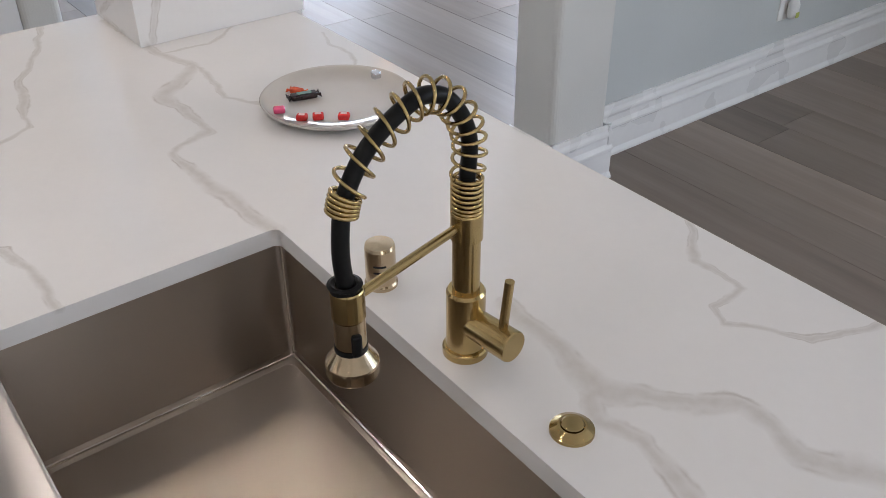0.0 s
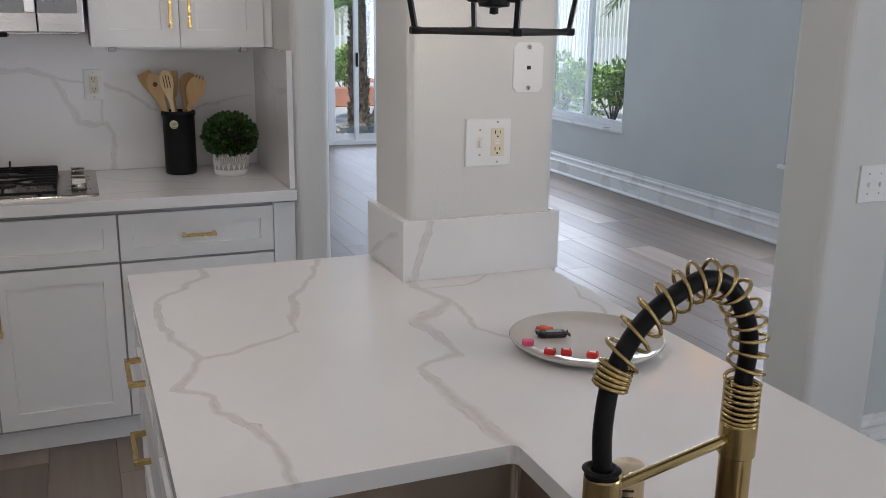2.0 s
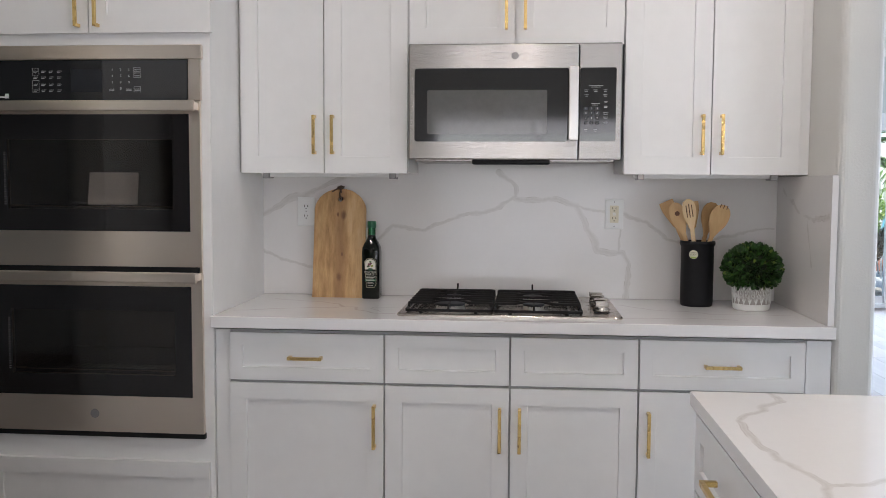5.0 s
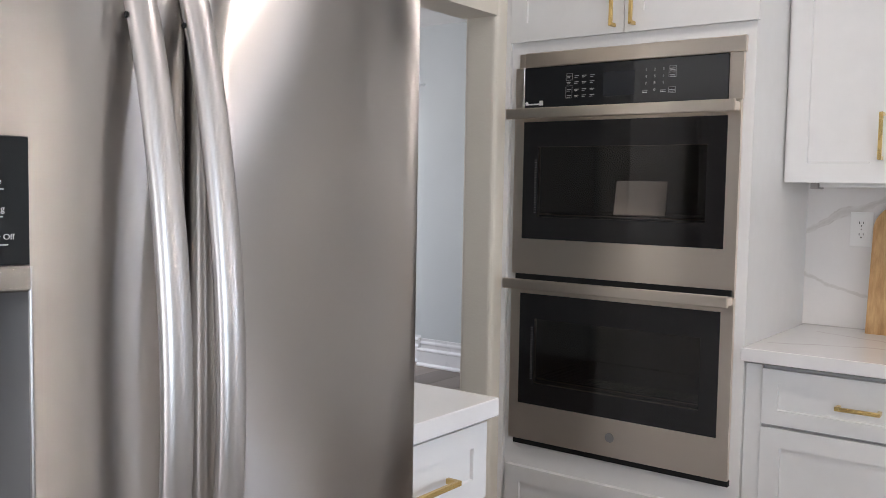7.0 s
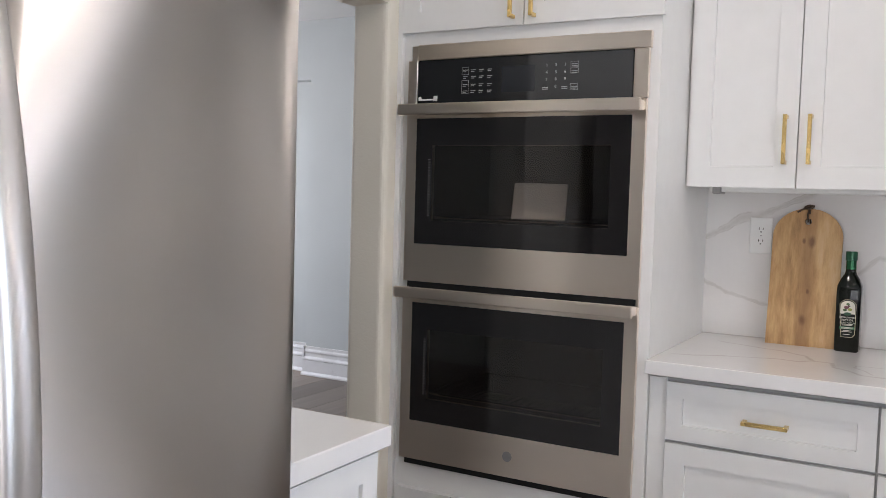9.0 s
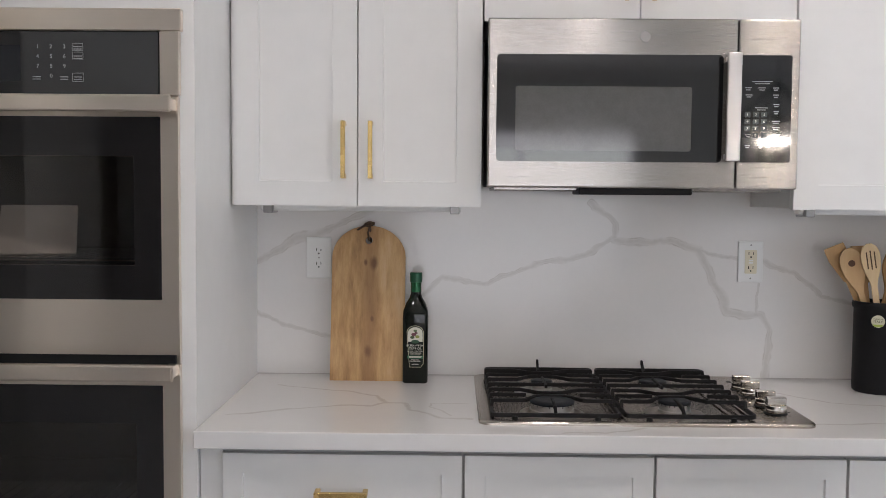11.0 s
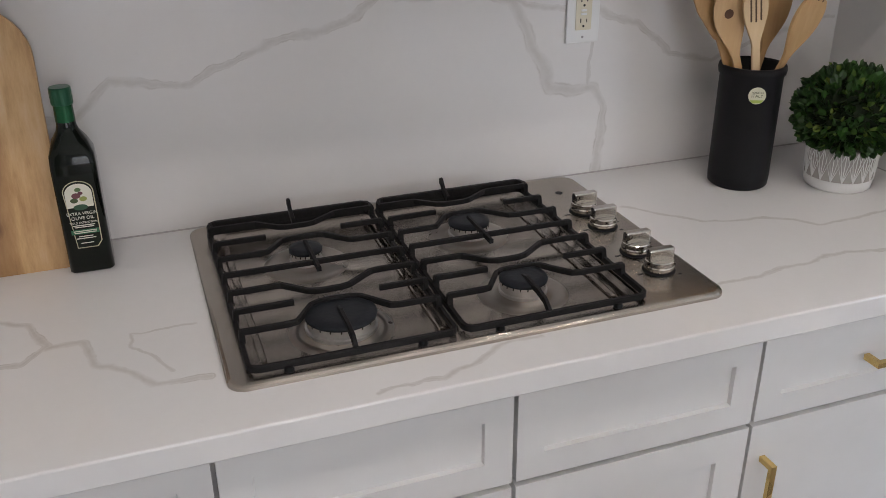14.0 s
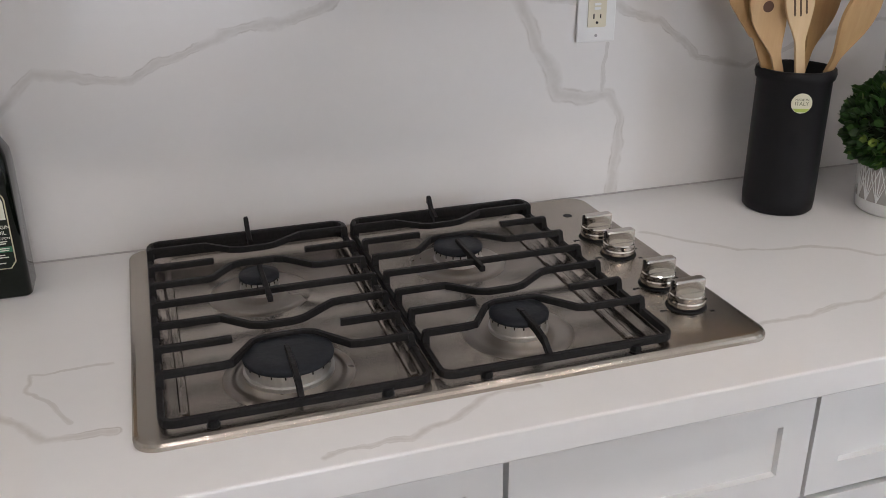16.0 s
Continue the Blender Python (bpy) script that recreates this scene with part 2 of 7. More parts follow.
GREY_MARK = plain("grey_mark", (0.34, 0.33, 0.32), 0.35, 0.6, 0.02)


# ---- building blocks ----
def thing(name, at, label, category, group="", kind=""):
    ob = new(name)
    ob.location, ob.empty_display_size = at, 0.05
    return tagged(ob, label, category, group, kind)


def part(name, bm, mat, parent=None, label="", smooth=False):
    me = bpy.data.meshes.new(name)
    bm.to_mesh(me)
    bm.free()
    me.materials.append(mat)
    if smooth:
        me.polygons.foreach_set("use_smooth", [True] * len(me.polygons))
        me.update()
    ob = new(name, me)
    if parent is not None:
        ob.parent = parent
        if parent.type == "EMPTY":
            ob.matrix_parent_inverse = Matrix.Translation(-parent.location)
    if label:
        tagged(ob, label)
    return ob


def setting(name, bm, mat, label, category, smooth=False):
    return tagged(part(name, bm, mat, smooth=smooth), label, category, kind="structure")


def box(x0, x1, y0, y1, z0, z1, bev=0.0, bm=None, seg=1):
    own = bm is None or bev > 0
    b = bmesh.new() if own else bm
    bmesh.ops.create_cube(b, size=1, matrix=Matrix.Translation(((x0 + x1) / 2, (y0 + y1) / 2, (z0 + z1) / 2)) @ Matrix.Diagonal((x1 - x0, y1 - y0, z1 - z0, 1)))
    if bev:
        bmesh.ops.bevel(b, geom=b.edges[:], offset=bev, segments=seg, affect="EDGES", profile=0.5)
    if bm is not None and own:
        merge(bm, b)
        return bm
    return b


def merge(bm, other):
    me = bpy.data.meshes.new("merge")
    other.to_mesh(me)
    other.free()
    bm.from_mesh(me)
    bpy.data.meshes.remove(me)
    return bm


def upright(bm, edges_bev, seg=3):
    """Rounds the upright edges only."""
    es = [e for e in bm.edges if abs(e.verts[0].co.x - e.verts[1].co.x) < 1e-5 and abs(e.verts[0].co.y - e.verts[1].co.y) < 1e-5]
    bmesh.ops.bevel(bm, geom=es, offset=edges_bev, segments=seg, affect="EDGES", profile=0.5)
    return bm


def lathe(profile, at=(0, 0, 0), steps=32, bm=None, m=None):
    """A body of revolution about z from (radius, height) pairs; m turns it before it goes to its place."""
    bm = bmesh.new() if bm is None else bm
    m = Matrix.Translation(at) @ (m or Matrix.Identity(4))
    rings = []
    for r, z in profile:
        if r < 1e-6:
            rings.append([bm.verts.new(m @ Vector((0, 0, z)))])
        else:
            rings.append([bm.verts.new(m @ Vector((r * math.cos(2 * math.pi * i / steps), r * math.sin(2 * math.pi * i / steps), z))) for i in range(steps)])
    for a, b in zip(rings, rings[1:]):
        for i in range(steps):
            j = (i + 1) % steps
            q = [a[i % len(a)], a[j % len(a)], b[j % len(b)], b[i % len(b)]]
            q = [v for k, v in enumerate(q) if v not in q[:k]]
            if len(q) > 2:
                bm.faces.new(q)
    return bm


def tube(pts, r, sides=10, bm=None, closed=False, flat=1.0):
    """A round bar along points."""
    bm = bmesh.new() if bm is None else bm
    pts = [Vector(p) for p in pts]
    n = len(pts)
    rings, up = [], None
    for i, p in enumerate(pts):
        if closed:
            d = pts[(i + 1) % n] - pts[i - 1]
        else:
            d = pts[min(i + 1, n - 1)] - pts[max(i - 1, 0)]
        d.normalize()
        if up is None:
            up = Vector((0, 0, 1)) if abs(d.z) < 0.9 else Vector((1, 0, 0))
        s = d.cross(up).normalized()
        up = s.cross(d).normalized()
        rr = r[i] if isinstance(r, (list, tuple)) else r
        rings.append([bm.verts.new(p + rr * (math.cos(2 * math.pi * k / sides) * s + flat * math.sin(2 * math.pi * k / sides) * up)) for k in range(sides)])
    for i in range(n if closed else n - 1):
        a, b = rings[i], rings[(i + 1) % n]
        for k in range(sides):
            bm.faces.new((a[k], a[(k + 1) % sides], b[(k + 1) % sides], b[k]))
    if not closed:
        bm.faces.new(rings[0][::-1])
        bm.faces.new(rings[-1])
    return bm


def spline(pts, n=40):
    """Points on a smooth curve through pts."""
    pts = [Vector(p) for p in pts]
    out = []
    for i in range(len(pts) - 1):
        p0, p1, p2, p3 = pts[max(i - 1, 0)], pts[i], pts[i + 1], pts[min(i + 2, len(pts) - 1)]
        for k in range(n):
            t = k / n
            out.append(0.5 * ((2 * p1) + (p2 - p0) * t + (2 * p0 - 5 * p1 + 4 * p2 - p3) * t * t + (3 * p1 - p0 - 3 * p2 + p3) * t ** 3))
    return out + [pts[-1]]


def prism(outline, z0, z1, m=None, bm=None):
    """A flat outline of (x, y) raised from z0 to z1."""
    bm = bmesh.new() if bm is None else bm
    m = m or Matrix.Identity(4)
    a = [bm.verts.new(m @ Vector((x, y, z0))) for x, y in outline]
    b = [bm.verts.new(m @ Vector((x, y, z1))) for x, y in outline]
    n = len(a)
    bm.faces.new(a[::-1])
    bm.faces.new(b)
    for i in range(n):
        bm.faces.new((a[i], a[(i + 1) % n], b[(i + 1) % n], b[i]))
    return bm


def round_rect(x0, x1, y0, y1, r, n=5):
    out = []
    for cx, cy, a0 in ((x1 - r, y1 - r, 0), (x0 + r, y1 - r, 90), (x0 + r, y0 + r, 180), (x1 - r, y0 + r, 270)):
        out += [(cx + r * math.cos(radians(a0 + 90 * k / n)), cy + r * math.sin(radians(a0 + 90 * k / n))) for k in range(n + 1)]
    return out


def letters(name, text, m, size, mat, parent, label=""):
    """Flat lettering: m puts the text's x-y plane in place."""
    cu = bpy.data.curves.new(name, "FONT")
    cu.body, cu.size, cu.align_x, cu.align_y, cu.extrude = text, size, "CENTER", "CENTER", 0.0002
    tmp = new(name, cu)
    me = bpy.data.meshes.new_from_object(tmp)
    bpy.data.objects.remove(tmp)
    me.materials.append(mat)
    me.transform(m)
    ob = new(name, me)
    ob.parent = parent
    if parent.type == "EMPTY":
        ob.matrix_parent_inverse = Matrix.Translation(-parent.location)
    return tagged(ob, label)


# axes for things that face -y (u along x), +x (u along y) and -x (u along -y): out is the way they face
FACING = {"S": (Vector((1, 0, 0)), Vector((0, -1, 0))), "E": (Vector((0, 1, 0)), Vector((1, 0, 0))), "W": (Vector((0, -1, 0)), Vector((-1, 0, 0)))}


def face_m(facing, origin):
    """Local x along the face, local y up, local z out of it."""
    u, out = FACING[facing]
    m = Matrix((u, Vector((0, 0, 1)), out)).transposed().to_4x4()
    return Matrix.Translation(origin) @ m


def pull(parent, facing, at, length, upright_bar=True):
    """A square brushed-gold bar pull on two posts."""
    m = face_m(facing, at)
    h = length / 2
    bm = bmesh.new()
    if upright_bar:
        box(-0.0055, 0.0055, -h, h, 0.024, 0.034, 0.001, bm)
        for s in (-1, 1):
            box(-0.0055, 0.0055, s * (h - 0.0055) - 0.0055, s * (h - 0.0055) + 0.0055, 0.0, 0.026, 0.0008, bm)
    else:
        box(-h, h, -0.0055, 0.0055, 0.024, 0.034, 0.001, bm)
        for s in (-1, 1):
            box(s * (h - 0.0055) - 0.0055, s * (h - 0.0055) + 0.0055, -0.0055, 0.0055, 0.0, 0.026, 0.0008, bm)
    bm.transform(m)
    return part("handle", bm, GOLD, parent, "brushed gold bar pull")


def shaker(parent, name, facing, origin, w, h, rail=0.057, handle=None, deep=0.008, thick=0.02):
    """A shaker front with its lower left corner at origin; the centre panel lies deep behind the frame."""
    bm = bmesh.new()
    x = [0, rail, w - rail, w]
    y = [0, rail, h - rail, h]
    front = {}
    for i in range(4):
        for j in range(4):
            front[i, j] = bm.verts.new((x[i], y[j], thick))
    inner = {(i, j): bm.verts.new((x[i] + (0.0015 if i == 1 else -0.0015), y[j] + (0.0015 if j == 1 else -0.0015), thick - deep)) for i in (1, 2) for j in (1, 2)}
    for i in range(3):
        for j in range(3):
            if (i, j) != (1, 1):
                bm.faces.new((front[i, j], front[i + 1, j], front[i + 1, j + 1], front[i, j + 1]))
    bm.faces.new((inner[1, 1], inner[2, 1], inner[2, 2], inner[1, 2]))
    for a, b in (((1, 1), (2, 1)), ((2, 1), (2, 2)), ((2, 2), (1, 2)), ((1, 2), (1, 1))):
        bm.faces.new((front[a], front[b], inner[b], inner[a]))
    back = [bm.verts.new((a, b, 0)) for a, b in ((0, 0), (w, 0), (w, h), (0, h))]
    bm.faces.new(back[::-1])
    ring = [[(0, 0), (1, 0), (2, 0), (3, 0)], [(3, 0), (3, 1), (3, 2), (3, 3)], [(3, 3), (2, 3), (1, 3), (0, 3)], [(0, 3), (0, 2), (0, 1), (0, 0)]]
    for k, side in enumerate(ring):
        bm.faces.new([back[k]] + [back[(k + 1) % 4]] + [front[s] for s in side[::-1]])
    es = [e for e in bm.edges if e.is_manifold and e.calc_face_angle(0) > 1.2 and all(abs(v.co.z - thick) < 1e-6 for v in e.verts)]
    bmesh.ops.bevel(bm, geom=es, offset=0.0013, segments=1, affect="EDGES")
    bmesh.ops.recalc_face_normals(bm, faces=bm.faces[:])
    m = face_m(facing, origin)
    bm.transform(m)
    ob = part(name, bm, CAB, parent)
    if handle:
        hx, hy, length, up = handle
        pull(ob, facing, m @ Vector((hx, hy, thick)), length, up)
    return ob


# ---- large structure ----
CH = 2.75
setting("wall_north", box(-1.80, 1.14, 4.02, 4.14, 0, CH), WALL, "off-white painted wall behind the kitchen counter", "wall")
setting("wall_stub", upright(box(1.137, 1.275, 3.385, 4.14, 0, CH), 0.03, 5), WALL, "off-white painted wall end with rounded corners", "wall")
bm = bmesh.new()
box(-1.94, -1.80, -3.5, 2.33, 0, CH, 0, bm)
setting("wall_west", bm, WALL, "off-white painted wall behind the refrigerator", "wall")
setting("wall_west_jamb", upright(box(-1.94, -1.80, 3.31, 4.14, 0, CH), 0.02, 4), WALL_CREAM, "cream painted wall end beside the tall oven cabinet", "wall")
setting("header", box(-1.94, -1.80, 2.33, 3.31, 1.968, CH), WALL_CREAM, "cream painted header above the open doorway", "wall")
bm = bmesh.new()
for x0, x1, z0, z1 in ((-1.94, -0.95, 0, CH), (1.55, 5.12, 0, CH), (-0.95, 1.55, 2.15, CH)):
    box(x0, x1, -3.62, -3.5, z0, z1, 0, bm)
setting("wall_south", bm, WALL, "off-white painted wall with a wide glass door", "wall")
bm = bmesh.new()
for y0, y1, z0, z1 in ((-3.5, -2.6, 0, 3.0), (-2.6, -0.4, 0, 0.56), (-2.6, -0.4, 2.25, 3.0), (-0.4, 3.85, 0, 3.0), (3.85, 5.08, 0, 0.56), (3.85, 5.08, 2.05, 3.0), (5.08, 7.14, 0, 3.0), (7.14, 8.65, 0, 0.56), (7.14, 8.65, 2.05, 3.0), (8.65, 11.0, 0, 3.0)):
    box(5.0, 5.12, y0, y1, z0, z1, 0, bm)
setting("wall_east", bm, WALL_FAR, "pale grey-blue painted wall with tall windows", "wall")
bm = bmesh.new()
for x0, x1, z0, z1 in ((1.14, 3.1, 0, 3.0), (3.1, 5.0, 2.2, 3.0)):
    box(x0, x1, 10.9, 11.02, z0, z1, 0, bm)
setting("wall_far_north", bm, WALL_FAR, "pale grey painted wall round the sliding glass door", "wall")
setting("wall_far_west", box(1.14, 1.27, 4.14, 10.9, 0, 3.0), WALL_FAR, "pale grey painted wall of the far room", "wall")
setting("wall_column", upright(box(2.47, 2.745, 2.17, 2.385, 0, CH), 0.03, 5), WALL, "off-white painted wall end with rounded corners", "wall")
setting("wall_partition", box(2.72, 5.0, 2.29, 2.45, 0, CH), WALL_FAR, "pale grey painted partition wall", "wall")
bm = bmesh.new()
box(-1.94, 5.12, -3.62, 2.5, CH, CH + 0.1, 0, bm)
box(-1.94, 1.3, 2.5, 4.14, CH, CH + 0.1, 0, bm)
setting("ceiling", bm, CEIL, "white painted ceiling of the kitchen", "ceiling")
bm = bmesh.new()
box(1.14, 5.12, 2.3, 11.02, 3.0, 3.1, 0, bm)
box(1.2, 5.1, 2.35, 2.45, CH, 3.0, 0, bm)
setting("ceiling_far", bm, CEIL, "white painted ceiling of the far room", "ceiling")
# the hall behind the doorway
bm = bmesh.new()
box(-6.4, -1.94, 6.6, 6.7, 0, 2.6, 0, bm)
box(-4.33, -3.2, 6.14, 6.6, 0, 2.6, 0, bm)
box(-6.4, -4.33, 6.14, 6.3, 2.17, 2.6, 0, bm)
box(-6.4, -4.33, 6.24, 6.3, 0, 2.17, 0, bm)
box(-3.2, -1.94, 6.14, 6.24, 0, 2.6, 0, bm)
setting("wall_hall_north", bm, WALL_FAR, "pale grey hall wall with a recessed panel", "wall")
bm = bmesh.new()
box(-6.5, -6.4, -0.5, 6.7, 0, 0.7, 0, bm)
box(-6.5, -6.4, -0.5, 3.8, 0.7, 2.6, 0, bm)
box(-6.5, -6.4, 5.2, 6.7, 0.7, 2.6, 0, bm)
box(-6.5, -6.4, 3.8, 5.2, 2.3, 2.6, 0, bm)
box(-6.4, -1.94, -0.6, -0.5, 0, 2.6, 0, bm)
setting("wall_hall_west", bm, WALL_FAR, "pale grey hall wall with a window", "wall")
setting("wall_hall_east", box(-1.95, -1.94, 4.1, 6.14, 0, 2.6), WALL, "off-white hall wall", "wall")
setting("ceiling_hall", box(-6.5, -1.94, -0.6, 6.7, 2.6, 2.7), CEIL, "white painted ceiling of the hall", "ceiling")


def baseboard(name, axis, a, b, at, side, mat=TRIM, h=0.215):
    """A moulded skirting along x or y, on the side (+1 or -1) of the wall's face."""
    prof = ((0, 0), (0.030, 0), (0.030, 0.010), (0.022, 0.022), (0.019, 0.026), (0.019, h * 0.52), (0.025, h * 0.55), (0.024, h * 0.59), (0.014, h * 0.66), (0.013, h * 0.76), (0.019, h * 0.82), (0.017, h * 0.86), (0.009, h * 0.91), (0.008, h), (0, h))
    bm = bmesh.new()
    rows = []
    for t in (a, b):
        rows.append([bm.verts.new((t, at + side * d, z) if axis == "x" else (at + side * d, t, z)) for d, z in prof])
    n = len(prof)
    for i in range(n):
        bm.faces.new((rows[0][i], rows[0][(i + 1) % n], rows[1][(i + 1) % n], rows[1][i]))
    bm.faces.new(rows[0])
    bm.faces.new(rows[1][::-1])
    bmesh.ops.recalc_face_normals(bm, faces=bm.faces[:])
    return setting(name, bm, mat, "white moulded baseboard along the wall", "baseboard")


baseboard("baseboard_partition", "x", 2.77, 5.0, 2.29, -1)
baseboard("baseboard_column_south", "x", 2.46, 2.765, 2.17, -1)
baseboard("baseboard_column_west", "y", 2.152, 2.385, 2.47, -1)
baseboard("baseboard_column_east", "y", 2.152, 2.29, 2.745, 1)
baseboard("baseboard_east", "y", 2.45, 10.9, 5.0, -1)
baseboard("baseboard_hall_north", "x", -6.4, -4.33, 6.24, -1)
baseboard("baseboard_hall_pier", "x", -4.35, -1.95, 6.14, -1)
baseboard("baseboard_hall_return", "y", 6.12, 6.24, -4.33, -1)
bm = bmesh.new()
for d, z0, z1 in ((0.10, 2.93, 3.0), (0.07, 2.88, 2.93), (0.04, 2.82, 2.88)):
    box(1.27, 5.0, 10.9 - d, 10.9, z0, z1, 0.004, bm)
    box(5.0 - d, 5.0, 2.45, 10.8, z0, z1, 0.004, bm)
setting("crown_moulding", bm, TRIM, "white crown moulding under the far ceiling", "trim")
setting("subfloor", box(-6.5, 5.1, -3.6, 11.0, -0.12, -0.012), plain("subfloor", (0.06, 0.05, 0.045), 0.8), "dark underlay below the plank floor", "floor")

# ---- the quartz and its veins ----
ZT = 0.914    # island top
ZK = 0.918    # back counter


def on_top(pts):
    return [(x, y, ZT) for x, y in pts]


def on_counter(pts):
    return [(x, y, ZK) for x, y in pts]


def on_wall(pts):
    return [(x, 4.0, z) for x, z in pts]


V_A = on_top([(0.98, 2.42), (0.91, 2.21), (0.85, 2.11), (0.79, 1.86), (0.67, 1.79), (0.59, 1.78)])
V_A2 = on_top([(0.67, 2.42), (0.67, 2.33), (0.55, 2.16), (0.54, 1.96), (0.59, 1.78), (0.54, 1.65), (0.60, 1.60), (0.59, 1.53), (0.64, 1.46), (0.65, 1.36), (0.66, 1.24)])
V_B = on_top([(1.11, 2.34), (1.13, 2.06), (1.16, 1.95), (1.04, 1.84), (1.05, 1.64), (0.96, 1.60), (0.96, 1.43), (0.98, 1.26)])
V_B2 = on_top([(1.16, 1.95), (1.14, 1.76), (1.19, 1.67)])
V_B3 = on_top([(1.13, 2.06), (1.24, 2.05), (1.33, 2.11)])
V_B4 = on_top([(1.48, 1.95), (1.46, 1.83), (1.44, 1.74)])
V_C = on_top([(1.50, 0.89), (1.43, 0.81), (1.43, 0.73), (1.36, 0.72), (1.34, 0.69), (1.40, 0.61), (1.52, 0.56)])
V_D = on_top([(1.14, 0.90), (1.13, 0.81), (1.12, 0.70), (1.16, 0.64), (1.23, 0.59), (1.22, 0.49), (1.30, 0.38)])
V_D2 = on_top([(1.12, 0.72), (1.08, 0.66), (1.10, 0.61), (1.07, 0.52)])
V_P = [(1.18, 2.118, 1.06), (1.16, 2.118, 0.99), (1.14, 2.118, 0.92)]
V_P2 = [(1.11, 2.16, 1.02), (1.11, 2.24, 1.0), (1.11, 2.36, 0.93)]
ISLAND_Q = quartz("quartz_island", [(0.0055, V_A), (0.0065, V_A2), (0.011, V_B), (0.0045, V_B2), (0.0045, V_B3), (0.004, V_B4), (0.0045, V_C), (0.014, V_D), (0.009, V_D2), (0.008, V_P), (0.006, V_P2)])
S_1 = on_wall([(0.03, 1.43), (0.10, 1.36), (0.10, 1.32), (0.01, 1.27), (-0.09, 1.25), (-0.15, 1.23), (-0.22, 1.21), (-0.27, 1.18), (-0.39, 1.20), (-0.47, 1.14), (-0.70, 1.16)])
S_2 = on_wall([(0.10, 1.31), (0.23, 1.32), (0.34, 1.29), (0.38, 1.20), (0.42, 1.12), (0.52, 1.10), (0.55, 1.05), (0.54, 0.92)])
S_2B = on_wall([(0.34, 1.29), (0.52, 1.26), (0.62, 1.23), (0.69, 1.16), (0.80, 1.14), (0.92, 1.18), (1.11, 1.21)])
S_2C = on_wall([(0.52, 1.20), (0.51, 1.11)])
S_3 = on_wall([(-0.95, 1.24), (-0.82, 1.31), (-0.60, 1.40)])
S_4 = on_wall([(-0.95, 1.10), (-0.80, 1.05), (-0.60, 1.0)])
S_R = [(1.115, 3.92, 1.36), (1.115, 3.67, 1.26), (1.115, 3.40, 1.27)]
S_R2 = [(1.115, 3.62, 1.25), (1.115, 3.56, 1.10)]
K_1 = on_counter([(-0.90, 3.50), (-0.65, 3.61), (-0.57, 3.61), (-0.54, 3.64), (-0.56, 3.72), (-0.64, 3.77), (-0.85, 3.84)])
K_2 = on_counter([(-0.54, 3.63), (-0.49, 3.63), (-0.46, 3.57), (-0.40, 3.50), (-0.33, 3.49)])
K_3 = on_counter([(-0.33, 3.64), (-0.42, 3.64), (-0.42, 3.60), (-0.38, 3.53)])
K_4 = on_counter([(-0.12, 3.365), (-0.03, 3.37), (0.06, 3.41), (0.15, 3.43)])
K_5 = on_counter([(0.50, 3.80), (0.60, 3.70), (0.71, 3.67), (0.79, 3.61), (0.99, 3.61), (1.11, 3.60)])
K_6 = on_counter([(0.47, 3.46), (0.57, 3.47), (0.69, 3.50), (0.85, 3.47)])
COUNTER_Q = quartz("quartz_counter", [(0.004, K_1), (0.005, K_2), (0.0025, K_3), (0.0035, K_4), (0.004, K_5), (0.003, K_6)])
SPLASH_Q = quartz("quartz_splash", [(0.006, S_1), (0.009, S_2), (0.004, S_2B), (0.003, S_2C), (0.008, S_3), (0.004, S_4), (0.006, S_R), (0.006, S_R2)], (0.775, 0.755, 0.735), (0.06, 0.0, 0.06))

# ---- back run: counter, splashback, cabinets ----
worktop = thing("worktop", (0.09, 3.68, 0.87), "white quartz worktop with grey veins and a thick square edge", "worktop")
bm = box(-0.938, 1.137, 3.348, 4.0, 0.878, ZK, 0.003, seg=2)
part("slab", bm, COUNTER_Q, worktop)
part("edge_joint", tube([(-0.936, 3.999, ZK + 0.0005), (1.116, 3.999, ZK + 0.0005), (1.116, 3.40, ZK + 0.0005)], 0.0018, 6), plain("grey_caulk", (0.45, 0.43, 0.41), 0.6), worktop, "thin grey sealant line")
splash = thing("backsplash", (0.09, 4.01, ZK), "grey-veined white quartz slab backsplash with outlets cut in", "backsplash")
part("back_panel", box(-0.938, 1.117, 4.0, 4.02, ZK, 1.47), SPLASH_Q, splash)
part("side_panel", box(1.117, 1.137, 3.376, 4.018, ZK, 1.408, 0.001), SPLASH_Q, splash)


def base_unit(x0, x1, doors, drawer_handle, end=""):
    u = thing("base_cabinet", ((x0 + x1) / 2, 3.68, 0), "white shaker base cabinet with brushed gold pulls under the worktop" if drawer_handle else "white shaker base cabinet with gold door pulls and plain fronts", "cabinet", "back run base cabinets")
    # greyed carcass, so the gaps round drawers and doors look shaded
    part("body", box(x0, x1, 3.408, 4.0, 0.10, 0.866), CAB_GAP_SHADE, u)
    part("plinth", box(x0, x1, 3.46, 3.98, 0.0, 0.10), CAB, u)
    g = 0.0035
    n = len(doors)
    w = (x1 - x0) / n
    for i in range(1 if drawer_handle else n):
        ww = (x1 - x0) if drawer_handle else w
        a = x0 + i * ww
        shaker(u, "drawer_front", "S", (a + g, 3.408, 0.693), ww - 2 * g, 0.165, 0.045, (ww / 2 - g, 0.082, 0.118, False) if drawer_handle else None)
    for i, side in enumerate(doors):
        hx = w - 2 * g - 0.030 if side == "R" else 0.030
        shaker(u, "door", "S", (x0 + i * w + g, 3.408, 0.115), w - 2 * g, 0.568, 0.057, (hx, 0.427, 0.15, True))
    return u


